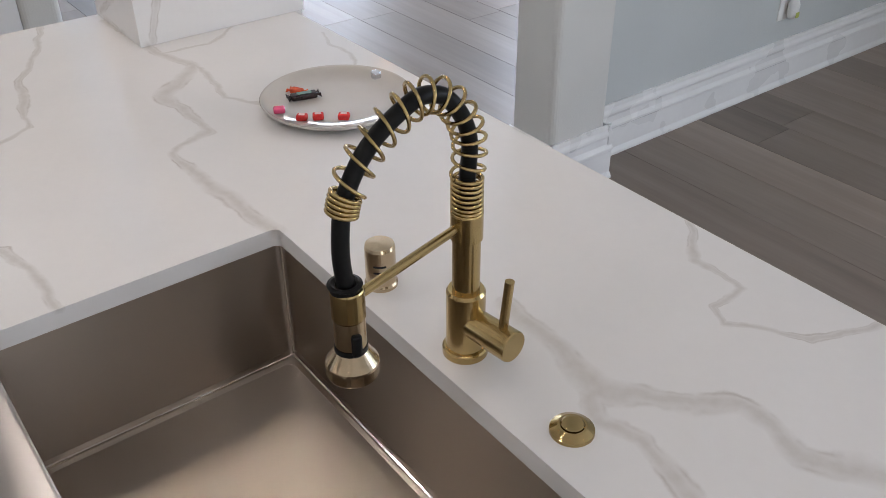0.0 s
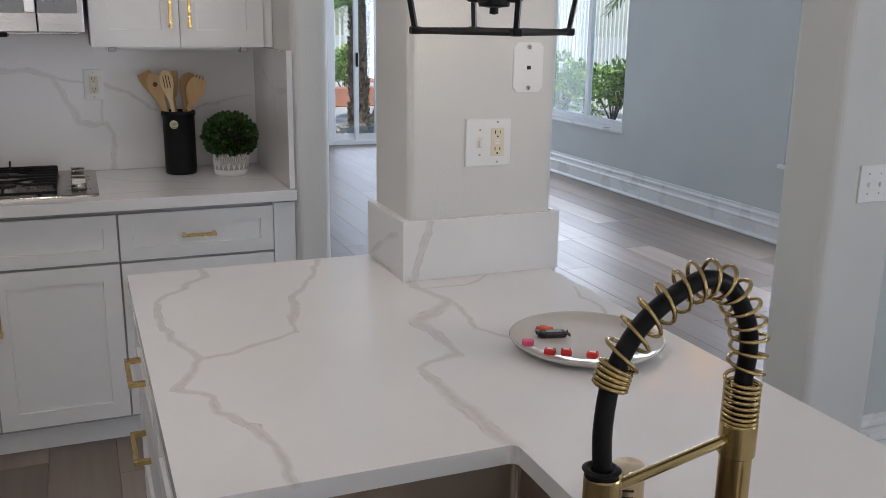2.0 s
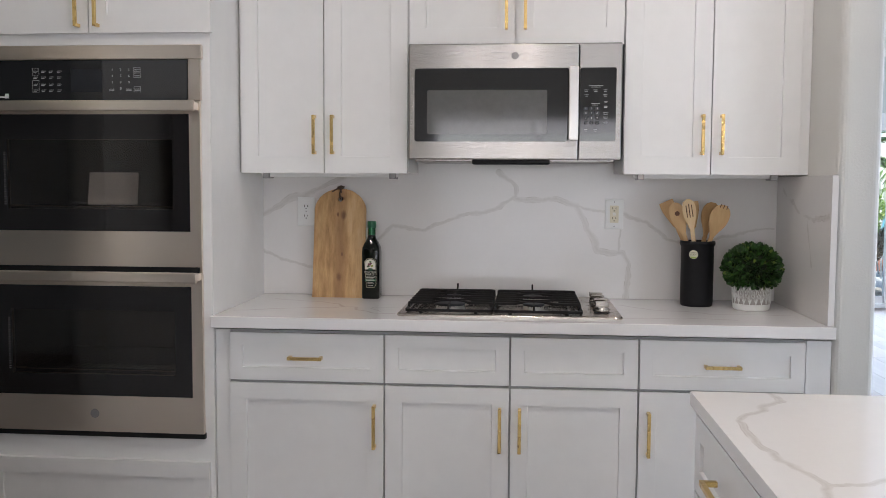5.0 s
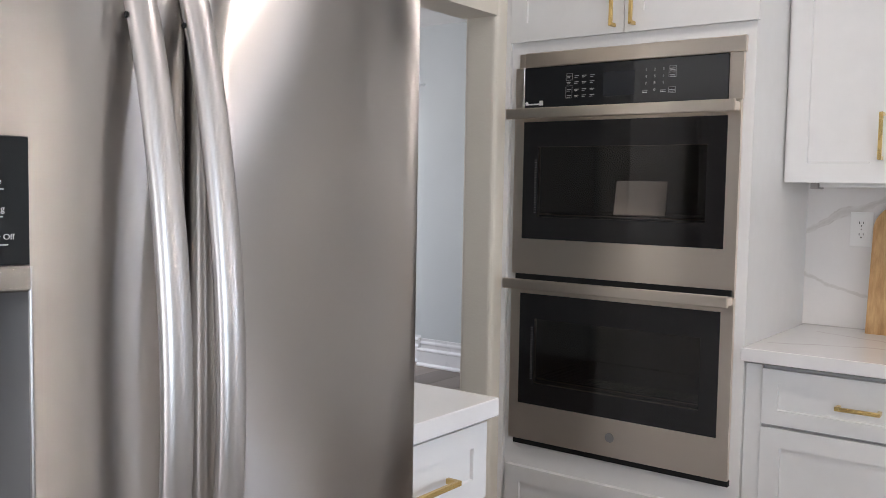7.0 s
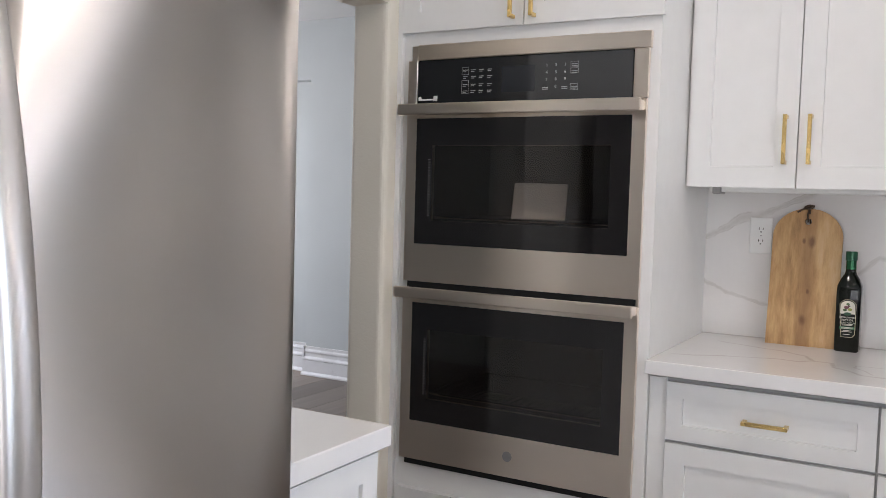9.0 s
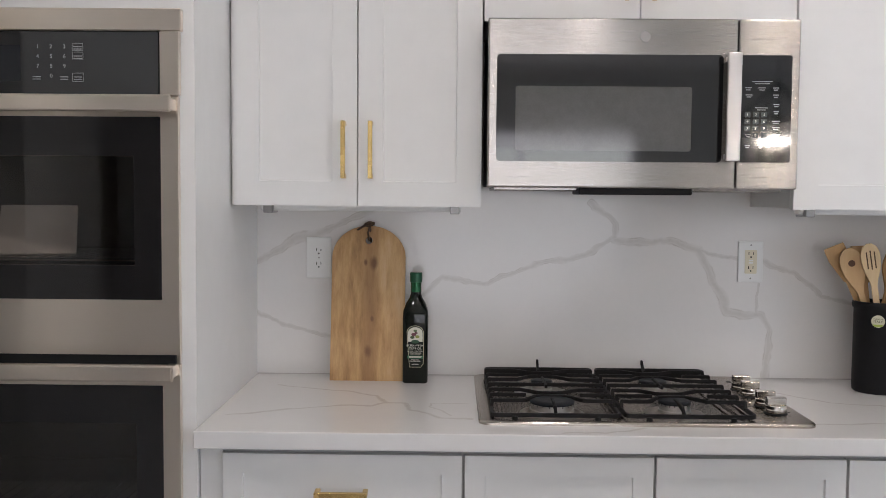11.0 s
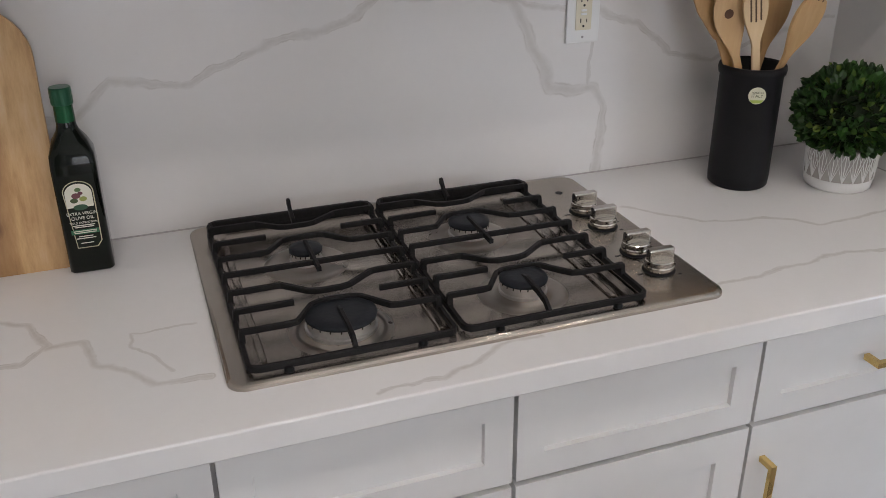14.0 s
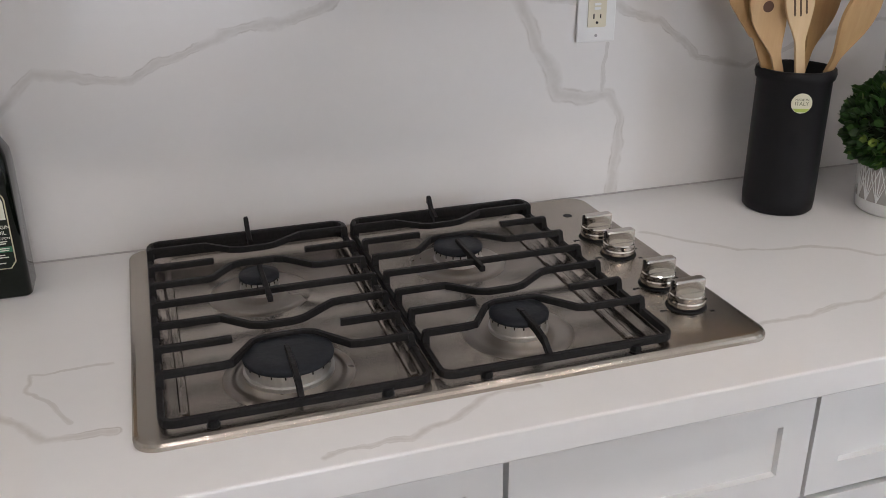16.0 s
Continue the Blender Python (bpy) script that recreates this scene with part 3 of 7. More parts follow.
base_unit(-0.886, -0.341, ["R"], True)
base_unit(-0.341, 0.517, ["R", "L"], False)
base_unit(0.517, 1.058, ["L"], True)
filler = thing("filler_panel", (1.09, 3.7, 0), "white painted filler strip beside the base cabinets", "panel")
part("board", box(1.058, 1.137, 3.392, 3.46, 0.0, 0.866, 0.001), CAB, filler)
filler2 = thing("filler_panel", (-0.91, 3.7, 0), "white painted filler strip beside the tall oven cabinet", "panel")
part("board", box(-0.936, -0.886, 3.400, 3.46, 0.0, 0.866, 0.001), CAB, filler2)


def wall_unit(x0, x1, z0, z1, hz, label, inner=0.0):
    u = thing("wall_cabinet", ((x0 + x1) / 2, 3.85, z0), label, "cabinet", "wall cabinets")
    part("body", box(x0, x1, 3.698, 4.0, z0 + 0.004, z1), CAB, u)
    g, w = 0.002, (x1 - x0) / 2
    for i in (0, 1):
        hx = w - 2 * g - 0.032 if i == 0 else 0.032
        shaker(u, "door", "S", (x0 + i * w + g, 3.698, z0), w - 2 * g, z1 - z0 - 0.004, 0.062, (hx, hz - z0, 0.143, True))
    return u


LAB = "white shaker wall cabinet with two doors and gold pulls"
ul = wall_unit(-0.925, -0.298, 1.412, 2.45, 1.553, LAB)
ur = wall_unit(0.484, 1.102, 1.412, 2.45, 1.553, LAB)
wall_unit(-0.296, 0.482, 1.876, 2.45, 2.0, "short white shaker cabinet above the microwave")
fl = thing("filler_panel", (1.12, 3.8, 1.412), "white painted scribe strip beside the wall cabinet", "panel")
part("board", box(1.103, 1.136, 3.69, 3.99, 1.412, 2.45, 0.001), CAB, fl)
fl = thing("filler_panel", (-0.93, 3.8, 1.412), "narrow white scribe strip between wall cabinet and oven cabinet", "panel")
part("board", box(-0.936, -0.926, 3.70, 3.99, 1.412, 2.45, 0.001), CAB, fl)


def under_light(x0, x1):
    u = thing("under_cabinet_light", ((x0 + x1) / 2, 3.8, 1.38), "slim grey light bar under the wall cabinet, switched off", "light", "under cabinet lights")
    part("housing", box(x0 + 0.05, x1 - 0.05, 3.76, 3.80, 1.398, 1.416, 0.003), PLASTIC, u)
    for x in (x0 + 0.06, x1 - 0.08):
        part("clip", box(x, x + 0.025, 3.745, 3.815, 1.392, 1.4155, 0.002), GREY_MARK, u)


under_light(-0.925, -0.298)
under_light(0.484, 1.102)


# ---- microwave ----
def microwave():
    u = thing("microwave", (0.09, 3.8, 1.455), "stainless over-the-range microwave with a black glass door", "microwave")
    x0, x1, z0, z1 = -0.287, 0.468, 1.462, 1.872
    part("body", box(x0 + 0.004, x1 - 0.004, 3.66, 4.0, z0 + 0.004, z1 - 0.001, 0.002), BLACK, u)
    part("door_frame", box(x0, 0.3165, 3.610, 3.658, z0, z1, 0.004, seg=2), STEEL_X, u)
    part("control_frame", box(0.3185, x1, 3.610, 3.658, z0, z1, 0.004, seg=2), STEEL_X, u)
    m = face_m("S", (0, 3.610, 0))
    win = part("door_glass", prism(round_rect(-0.266, 0.282, 1.526, 1.785, 0.010), -0.002, 0.0014, m), BLACK_GLASS, u)
    part("screen", prism(round_rect(-0.220, 0.207, 1.552, 1.708, 0.006), 0.0, 0.0020, m), MESH_GLASS, win, "grey screened window")
    cp = part("control_panel", prism(round_rect(0.3225, 0.448, 1.527, 1.785, 0.006), -0.002, 0.0014, m), BLACK_GLASS, u)
    keys = bmesh.new()
    for r in range(4):
        for c in range(3):
            cx, cz = 0.343 + 0.020 * c, 1.642 - 0.0165 * r
            prism(round_rect(cx - 0.007, cx + 0.007, cz - 0.006, cz + 0.006, 0.001, 1), 0.0012, 0.0017, m, keys)
    tagged(part("keypad", keys, plain("key_grey", (0.035, 0.04, 0.045), 0.3), cp), kind="stuff")
    marks = bmesh.new()
    for cx, cz, w in ((0.377, 1.722, 0.05), (0.343, 1.707, 0.016), (0.376, 1.707, 0.018), (0.41, 1.707, 0.014), (0.345, 1.69, 0.016), (0.41, 1.69, 0.014), (0.412, 1.667, 0.014), (0.412, 1.65, 0.013), (0.412, 1.627, 0.02), (0.412, 1.612, 0.018), (0.412, 1.594, 0.018), (0.345, 1.594, 0.013), (0.385, 1.594, 0.012), (0.344, 1.568, 0.012), (0.376, 1.568, 0.012), (0.376, 1.659, 0.03)):
        for k in (0, 1):
            ww = w * (1 - 0.3 * k) / 2
            prism([(cx - ww, cz - 0.001 - 0.005 * k), (cx + ww, cz - 0.001 - 0.005 * k), (cx + ww, cz + 0.0008 - 0.005 * k), (cx - ww, cz + 0.0008 - 0.005 * k)], 0.0013, 0.0017, m, marks)
    tagged(part("markings", marks, GREY_INK, cp), kind="stuff")
    for i in range(10):
        r, c = divmod(i, 3)
        cx, cz = (0.343 + 0.020 * c, 1.642 - 0.0165 * r) if i < 9 else (0.363, 1.5925)
        letters("digit", str((i + 1) % 10), face_m("S", (cx, 3.6082, cz)), 0.009, GREY_INK, cp)
    h = bmesh.new()
    box(0.281, 0.3155, 3.568, 3.577, 1.528, 1.786, 0.003, h, 2)
    for z in (1.534, 1.768):
        box(0.287, 0.311, 3.575, 3.611, z, z + 0.012, 0.001, h)
    part("handle", h, STEEL_BAR, u, "vertical stainless bar handle")
    part("badge", lathe([(0.0, 0.0016), (0.0125, 0.0016), (0.013, 0.0)], m=face_m("S", (0.092, 3.610, 1.828))), GREY_MARK, u, "round grey badge")
    part("vent_grille", box(-0.06, 0.22, 3.63, 3.75, 1.446, 1.463, 0.003), BLACK, u)
    part("underside", box(x0 + 0.02, x1 - 0.02, 3.66, 3.97, 1.455, 1.464, 0.002), STEEL_X, u)
    return u


microwave()


# ---- cooktop ----
def flat_bar(pts, w, h, bm=None):
    """A square-section iron bar that lies level along points."""
    bm = bmesh.new() if bm is None else bm
    pts = [Vector(p) for p in pts]
    rings = []
    for i, p in enumerate(pts):
        d = pts[min(i + 1, len(pts) - 1)] - pts[max(i - 1, 0)]
        d.z = 0
        d.normalize()
        q = Vector((-d.y, d.x, 0)) * (w / 2)
        c = q * 0.72
        rings.append([bm.verts.new(p + v) for v in (-q + Vector((0, 0, -h)), q + Vector((0, 0, -h)), q + Vector((0, 0, -h * 0.18)), c, -c, -q + Vector((0, 0, -h * 0.18)))])
    for a, b in zip(rings, rings[1:]):
        for k in range(6):
            bm.faces.new((a[k], a[(k + 1) % 6], b[(k + 1) % 6], b[k]))
    bm.faces.new(rings[0][::-1])
    bm.faces.new(rings[-1])
    return bm


ZC = ZK + 0.002


def cooktop():
    u = thing("gas_cooktop", (0.08, 3.71, ZC), "stainless four-burner gas cooktop with black iron grates", "cooktop")
    x0, x1, y0, y1 = -0.304, 0.470, 3.437, 3.988
    tray = bmesh.new()
    # an outer lip with a rolled edge, and a sunken well under the grates
    for k, (o, z) in enumerate(((0.0, 0.0), (0.0, 0.003), (0.002, 0.006), (0.006, 0.0078), (0.010, 0.008), (0.040, 0.008), (0.046, 0.0065), (0.056, 0.0015))):
        well = k > 4
        pts = round_rect(x0 + o, x1 - (o + 0.095 if well else o), y0 + o * (0.75 if well else 1), y1 - o * (0.75 if well else 1), max(0.010, 0.026 - o * 0.25), 7)
        ring = [tray.verts.new((x, y, ZC + z - (0.002 if k == 0 else 0))) for x, y in pts]
        if k:
            for i in range(len(ring)):
                j = (i + 1) % len(ring)
                tray.faces.new((prev[i], prev[j], ring[j], ring[i]))
        prev = ring
    tray.faces.new(prev)
    part("tray", tray, STEEL_HOB, u, smooth=False)
    for x in (-0.250, 0.022, 0.296):
        rb = bmesh.new()
        for dx in (-0.010, 0.010) if x > 0 and x < 0.1 else (0.0,):
            box(x + dx - 0.006, x + dx + 0.006, y0 + 0.055, y1 - 0.055, ZC + 0.001, ZC + 0.0055, 0.003, rb, 2)
        part("rib", rb, STEEL_HOB, u)
    for x, y, r in ((-0.126, 3.545, 0.0515), (-0.129, 3.778, 0.0270), (0.169, 3.554, 0.0370), (0.168, 3.787, 0.0355)):
        R = 0.078 if r > 0.05 else 0.072
        pan = lathe([(R, ZC + 0.0012), (R - 0.003, ZC + 0.0034), (R - 0.008, ZC + 0.0042), (R - 0.014, ZC + 0.0036), (r + 0.014, ZC + 0.0022), (r + 0.007, ZC + 0.0028), (r + 0.004, ZC + 0.0065), (r * 0.9, ZC + 0.0085), (0, ZC + 0.0085)], (x, y, 0), 48)
        bn = part("burner", pan, DISH, u, smooth=True)
        part("burner_head", lathe([(r * 1.03, ZC + 0.006), (r * 1.04, ZC + 0.012), (r * 0.97, ZC + 0.013), (r * 0.97, ZC + 0.0155), (r * 0.99, ZC + 0.016), (r * 0.99, ZC + 0.0265), (r * 0.7, ZC + 0.0275), (0, ZC + 0.0275)], (x, y, 0), 40), ALU, bn, "aluminium burner ring")
        ports = bmesh.new()
        for k in range(20):
            a = 2 * math.pi * (k + 0.3) / 20
            c_, s_ = x + r * 0.985 * math.cos(a), y + r * 0.985 * math.sin(a)
            tube([(c_, s_, ZC + 0.0230), (c_, s_, ZC + 0.0266)], 0.0011, 4, ports)
        tagged(part("flame_ports", ports, SLOT, bn), kind="stuff")
        part("burner_cap", lathe([(r * 0.96, ZC + 0.0265), (r * 1.03, ZC + 0.0275), (r * 1.04, ZC + 0.0305), (r * 1.0, ZC + 0.0335), (r * 0.6, ZC + 0.0345), (0, ZC + 0.0348)], (x, y, 0), 44), BURNER, bn, "black enamel burner cap", smooth=True)
    for gx0, gx1, cx in ((-0.276, 0.0245, -0.126), (0.0325, 0.3355, 0.169)):
        grate(u, gx0, gx1, 3.455, 3.934, cx)
    for y in (3.802, 3.729, 3.614, 3.541):
        kx = 0.407
        kn = part("knob", lathe([(0.0215, 0.003), (0.0245, 0.004), (0.0250, 0.006), (0.0250, 0.010), (0.0242, 0.012), (0.0238, 0.019), (0.0225, 0.0205), (0, 0.0205)], (kx, y, ZC + 0.008), 36), NICKEL_KNOB, u, "polished nickel control knob")
        gr = box(kx - 0.0235, kx + 0.0235, y - 0.0075, y + 0.0075, ZC + 0.027, ZC + 0.0475, 0.003, seg=3)
        part("grip", gr, NICKEL_KNOB, kn)
        part("collar", lathe([(0.0275, 0.0), (0.0270, 0.0012), (0.0205, 0.0014), (0.0205, 0.004), (0, 0.004)], (kx, y, ZC + 0.008), 32), SLOT, kn)
        part("pointer", box(kx - 0.0245, kx - 0.0225, y - 0.0006, y + 0.0006, ZC + 0.034, ZC + 0.0478), SLOT, kn)
        tx = Matrix.Translation((0, 0, ZC + 0.0083))
        letters("dial_word", "OFF", tx @ Matrix.Translation((kx - 0.037, y - 0.006, 0)), 0.0065, SLOT, kn)
        letters("dial_word", "LITE", tx @ Matrix.Translation((kx - 0.010, y - 0.033, 0)), 0.0060, SLOT, kn)
        letters("dial_word", "HI", tx @ Matrix.Translation((kx + 0.024, y - 0.026, 0)), 0.0060, SLOT, kn)
        letters("dial_word", "LO", tx @ Matrix.Translation((kx + 0.034, y + 0.008, 0)), 0.0060, SLOT, kn)
    part("badge", lathe([(0.0075, 0), (0.0075, 0.0006), (0, 0.0006)], (0.405, 3.903, ZC + 0.0078), 16), SLOT, u, "small dark badge")
    u.location += Vector((-0.002, -0.007, 0))
    return u


def grate(u, x0, x1, y0, y1, cx):
    zt, zb = ZC + 0.039, ZC + 0.0225
    g = bmesh.new()
    rim = [(x, y, zb) for x, y in round_rect(x0 + 0.003, x1 - 0.003, y0, y1 - 0.004, 0.014, 4)]
    flat_bar(rim + rim[:1], 0.0075, 0.009, g)
    fr = part("grate", g, IRON, u, "black cast-iron grate")
    back = bmesh.new()
    flat_bar([(x0 + 0.004, y1 - 0.034, zt - 0.001), (x0 + 0.004, y1 - 0.018, zt - 0.001), (x0 + 0.008, y1 - 0.008, zt - 0.001), (x0 + 0.017, y1 - 0.003, zt - 0.001), (x1 - 0.017, y1 - 0.003, zt - 0.001), (x1 - 0.008, y1 - 0.008, zt - 0.001), (x1 - 0.004, y1 - 0.018, zt - 0.001), (x1 - 0.004, y1 - 0.034, zt - 0.001)], 0.0080, 0.020, back)
    part("back_bar", back, IRON, fr)

    def leg(bm, y, side):
        """The tapered foot by which a bar goes down to the rim."""
        xo, xi = (x0, x0 + 0.009) if side < 0 else (x1, x1 - 0.009)
        lo = [bm.verts.new(p) for p in ((xo, y - 0.0062, zb - 0.004), (xi, y - 0.0062, zb - 0.004), (xi, y + 0.0062, zb - 0.004), (xo, y + 0.0062, zb - 0.004))]
        xo2 = xo - side * 0.002
        hi = [bm.verts.new(p) for p in ((xo2, y - 0.0036, zt - 0.0015), (xi, y - 0.0036, zt), (xi, y + 0.0036, zt), (xo2, y + 0.0036, zt - 0.0015))]
        bm.faces.new(lo[::-1])
        bm.faces.new(hi)
        for k in range(4):
            bm.faces.new((lo[k], lo[(k + 1) % 4], hi[(k + 1) % 4], hi[k]))

    a, b = x0 + 0.004, x1 - 0.004
    # the seven rows: their place and the bend round the burners
    for y, bend in ((3.903, -0.034), (3.839, None), (3.777, 0.042), (3.715, 0.0), (3.653, -0.038), (3.592, None), (3.531, 0.050)):
        if bend is None:
            for pts, side in ((((a, y, zt), (a + 0.087, y, zt)), -1), (((b - 0.074, y, zt), (b, y, zt)), 1)):
                bm = flat_bar(pts, 0.0068, 0.0085)
                leg(bm, y, side)
                bmesh.ops.recalc_face_normals(bm, faces=bm.faces[:])
                part("bar", bm, IRON, fr)
            continue
        if bend == 0.0:
            pts = [(a, y, zt), (b, y, zt)]
        else:
            k = 0.024 if bend > 0 else 0.018
            way = ((a, 0), (cx - 0.078, 0), (cx - 0.066, 0.04), (cx - k - 0.014, 0.86), (cx - k, 1.0), (cx + k, 1.0), (cx + k + 0.014, 0.9), (cx + 0.074, 0.05), (cx + 0.088, 0.0), (b, 0))
            pts = [(x, y + bend * f, zt) for x, f in way]
        bm = flat_bar(pts, 0.0068, 0.0085)
        leg(bm, y, -1)
        leg(bm, y, 1)
        bmesh.ops.recalc_face_normals(bm, faces=bm.faces[:])
        part("bar", bm, IRON, fr)
    part("finger", flat_bar([(cx, 3.792, zt + 0.0015), (cx, 3.683, zt + 0.0015)], 0.0068, 0.0085), IRON, fr)
    f = flat_bar([(cx, 3.558, zt - 0.004), (cx, 3.542, zt), (cx, 3.500, zt), (cx, 3.474, zt - 0.004), (cx, 3.455, zb)], 0.0070, 0.0095)
    part("finger", f, IRON, fr)
    f = flat_bar([(cx, y1 - 0.040, zt - 0.001), (cx, y1 - 0.012, zt + 0.008), (cx, y1 - 0.001, zt + 0.021), (cx, y1 + 0.004, zt + 0.021)], 0.0068, 0.012)
    part("finger", f, IRON, fr)
    for x in (x0 + 0.055, x1 - 0.055):
        ft = lathe([(0.0065, ZC + 0.0078), (0.0075, ZC + 0.010), (0.0060, zb - 0.006), (0, zb - 0.006)], (x, y0 - 0.003, 0), 12)
        part("rubber_foot", ft, RUBBER, fr)


cooktop()


# ---- tall oven cabinet and double oven ----
def oven_cabinet():
    u = thing("oven_cabinet", (-1.365, 3.7, 0), "tall white shaker cabinet housing the double oven", "cabinet")
    for nm, b_ in (("side_panel", (-1.798, -1.738, 3.385, 4.0, 0.1, 2.45)), ("side_panel", (-0.984, -0.938, 3.385, 4.0, 0.1, 2.45)), ("upper_body", (-1.738, -0.984, 3.385, 4.0, 1.836, 2.45)), ("lower_body", (-1.738, -0.984, 3.385, 4.0, 0.1, 0.485)), ("back_board", (-1.738, -0.984, 3.98, 4.0, 0.485, 1.836))):
        part(nm, box(*b_), CAB, u)
    part("plinth", box(-1.798, -0.94, 3.45, 3.98, 0, 0.1), CAB, u)
    for i in (0, 1):
        w = 0.424
        shaker(u, "door", "S", (-1.780 + i * (w + 0.004), 3.385, 1.880), w, 0.56, 0.062, (w - 0.032 if i == 0 else 0.032, 0.09, 0.143, True))
    shaker(u, "drawer_front", "S", (-1.765, 3.385, 0.115), 0.812, 0.285, 0.057, None)
    part("scribe_strip", box(-1.7995, -1.782, 3.368, 3.385, 0.1, 2.45, 0.001), CAB, u)
    return u


oven_cabinet()


def see_through(name, tint):
    """Tinted glass that one can look into, with a mirror gloss."""
    m, nt, b = material(name, tint, 0.0)
    t = nt.nodes.new("ShaderNodeBsdfTransparent")
    t.inputs["Color"].default_value = (*tint, 1)
    gl = nt.nodes.new("ShaderNodeBsdfGlossy")
    gl.inputs["Roughness"].default_value = 0.03
    fr = nt.nodes.new("ShaderNodeFresnel")
    fr.inputs["IOR"].default_value = 1.6
    mx = nt.nodes.new("ShaderNodeMixShader")
    for a, b_ in ((fr.outputs[0], mx.inputs[0]), (t.outputs[0], mx.inputs[1]), (gl.outputs[0], mx.inputs[2]), (mx.outputs[0], nt.nodes["Material Output"].inputs["Surface"])):
        nt.links.new(a, b_)
    return m


OVEN_SEE = see_through("oven_see_through", (0.62, 0.58, 0.54))
CAVITY = plain("oven_enamel", (0.035, 0.033, 0.034), 0.35, 0, 0.2, 160)


def ring_frame(outer, inner, a, b, m):
    """A flat frame: outer and inner are (x0, x1, z0, z1), a and b its back and front."""
    bm = bmesh.new()
    vs = {}
    for k, (x0, x1, z0, z1) in enumerate((outer, inner)):
        for d in (a, b):
            vs[k, d] = [bm.verts.new(m @ Vector((x, z, d))) for x, z in ((x0, z0), (x1, z0), (x1, z1), (x0, z1))]
    for i in range(4):
        j = (i + 1) % 4
        for p, q in (((0, b), (1, b)), ((1, b), (1, a)), ((1, a), (0, a)), ((0, a), (0, b))):
            bm.faces.new((vs[p][i], vs[p][j], vs[q][j], vs[q][i]))
    bmesh.ops.recalc_face_normals(bm, faces=bm.faces[:])
    return bm


def oven():
    u = thing("double_oven", (-1.36, 3.5, 0.487), "stainless double wall oven with dark glass doors, both closed", "oven")
    x0, x1, yf = -1.752, -0.968, 3.367
    m = face_m("S", (0, yf, 0))
    part("body", box(-1.735, -0.987, 3.86, 3.95, 0.49, 1.834), BLACK, u)
    part("panel_back", box(-1.735, -0.987, 3.378, 3.86, 1.655, 1.834), BLACK, u)
    for xa, xb in ((x0 + 0.004, -1.700), (-1.020, x1 - 0.004)):
        part("trim", box(xa, xb, 3.377, 3.390, 0.50, 1.838, 0.001), STEEL_OVEN, u)
    part("top_strip", box(-1.717, -0.960, 3.360, 3.378, 1.790, 1.838, 0.002), STEEL_OVEN, u)
    cp = part("control_panel", box(-1.717, -1.008, 3.362, 3.376, 1.652, 1.789, 0.002), BLACK_GLASS, u)
    part("panel_end", box(x0, -1.718, 3.360, 3.376, 1.652, 1.789, 0.001), STEEL_OVEN, u)
    part("panel_end", box(-1.007, x1 + 0.003, 3.360, 3.376, 1.652, 1.789, 0.001), STEEL_OVEN, u)
    part("display", prism(round_rect(-1.42, -1.31, 1.680, 1.758, 0.003), 0.0, 0.0002, face_m("S", (0, 3.362, 0))), plain("display_dark", (0.02, 0.022, 0.026), 0.12), cp)
    mk = bmesh.new()
    mp = face_m("S", (0, 3.3619, 0))
    for cx in (-1.545, -1.517, -1.489, -1.46):
        for k, cz in enumerate((1.752, 1.732, 1.708, 1.688)):
            for d in (0.0, 0.005):
                prism([(cx - 0.008, cz - d - 0.0009), (cx + 0.008 - d, cz - d - 0.0009), (cx + 0.008 - d, cz - d + 0.0009), (cx - 0.008, cz - d + 0.0009)], 0.0, 0.0004, mp, mk)
    for cx, cz in ((-1.185, 1.755), (-1.185, 1.735), (-1.185, 1.690), (-1.275, 1.690), (-1.215, 1.690)):
        for d in (0.0, 0.005):
            prism([(cx - 0.009, cz - d - 0.0009), (cx + 0.009, cz - d - 0.0009), (cx + 0.009, cz - d + 0.0009), (cx - 0.009, cz - d + 0.0009)], 0.0, 0.0004, mp, mk)
    for cx, a, b_ in ((-1.545, 1.738, 1.760), (-1.545, 1.680, 1.720), (-1.185, 1.746, 1.762), (-1.185, 1.728, 1.743), (-1.185, 1.680, 1.698)):
        for q in ((cx - 0.012, cx + 0.012, a, a + 0.0008), (cx - 0.012, cx + 0.012, b_, b_ + 0.0008), (cx - 0.012, cx - 0.0112, a, b_), (cx + 0.0112, cx + 0.012, a, b_)):
            prism([(q[0], q[2]), (q[1], q[2]), (q[1], q[3]), (q[0], q[3])], 0.0, 0.0004, mp, mk)
    tagged(part("markings", mk, GREY_INK, cp), kind="stuff")
    for i, d in enumerate("1234567890"):
        r, c = divmod(i, 3)
        cx, cz = (-1.272 + 0.029 * c, 1.755 - 0.021 * r) if i < 9 else (-1.243, 1.692)
        letters("digit", d, face_m("S", (cx, 3.3615, cz)), 0.012, GREY_INK, cp)
    st = bmesh.new()
    prism([(-1.712, 1.662), (-1.645, 1.662), (-1.645, 1.667), (-1.712, 1.667)], 0.0, 0.0004, mp, st)
    lathe([(0.006, 0.0003), (0.006, 0.0006), (0, 0.0006)], m=face_m("S", (-1.707, 3.3619, 1.669)), steps=12, bm=st)
    prism([(-1.657, 1.660), (-1.643, 1.660), (-1.643, 1.676), (-1.657, 1.676)], 0.0, 0.0005, mp, st)
    part("sticker", st, PLASTIC, cp, "small white information sticker")
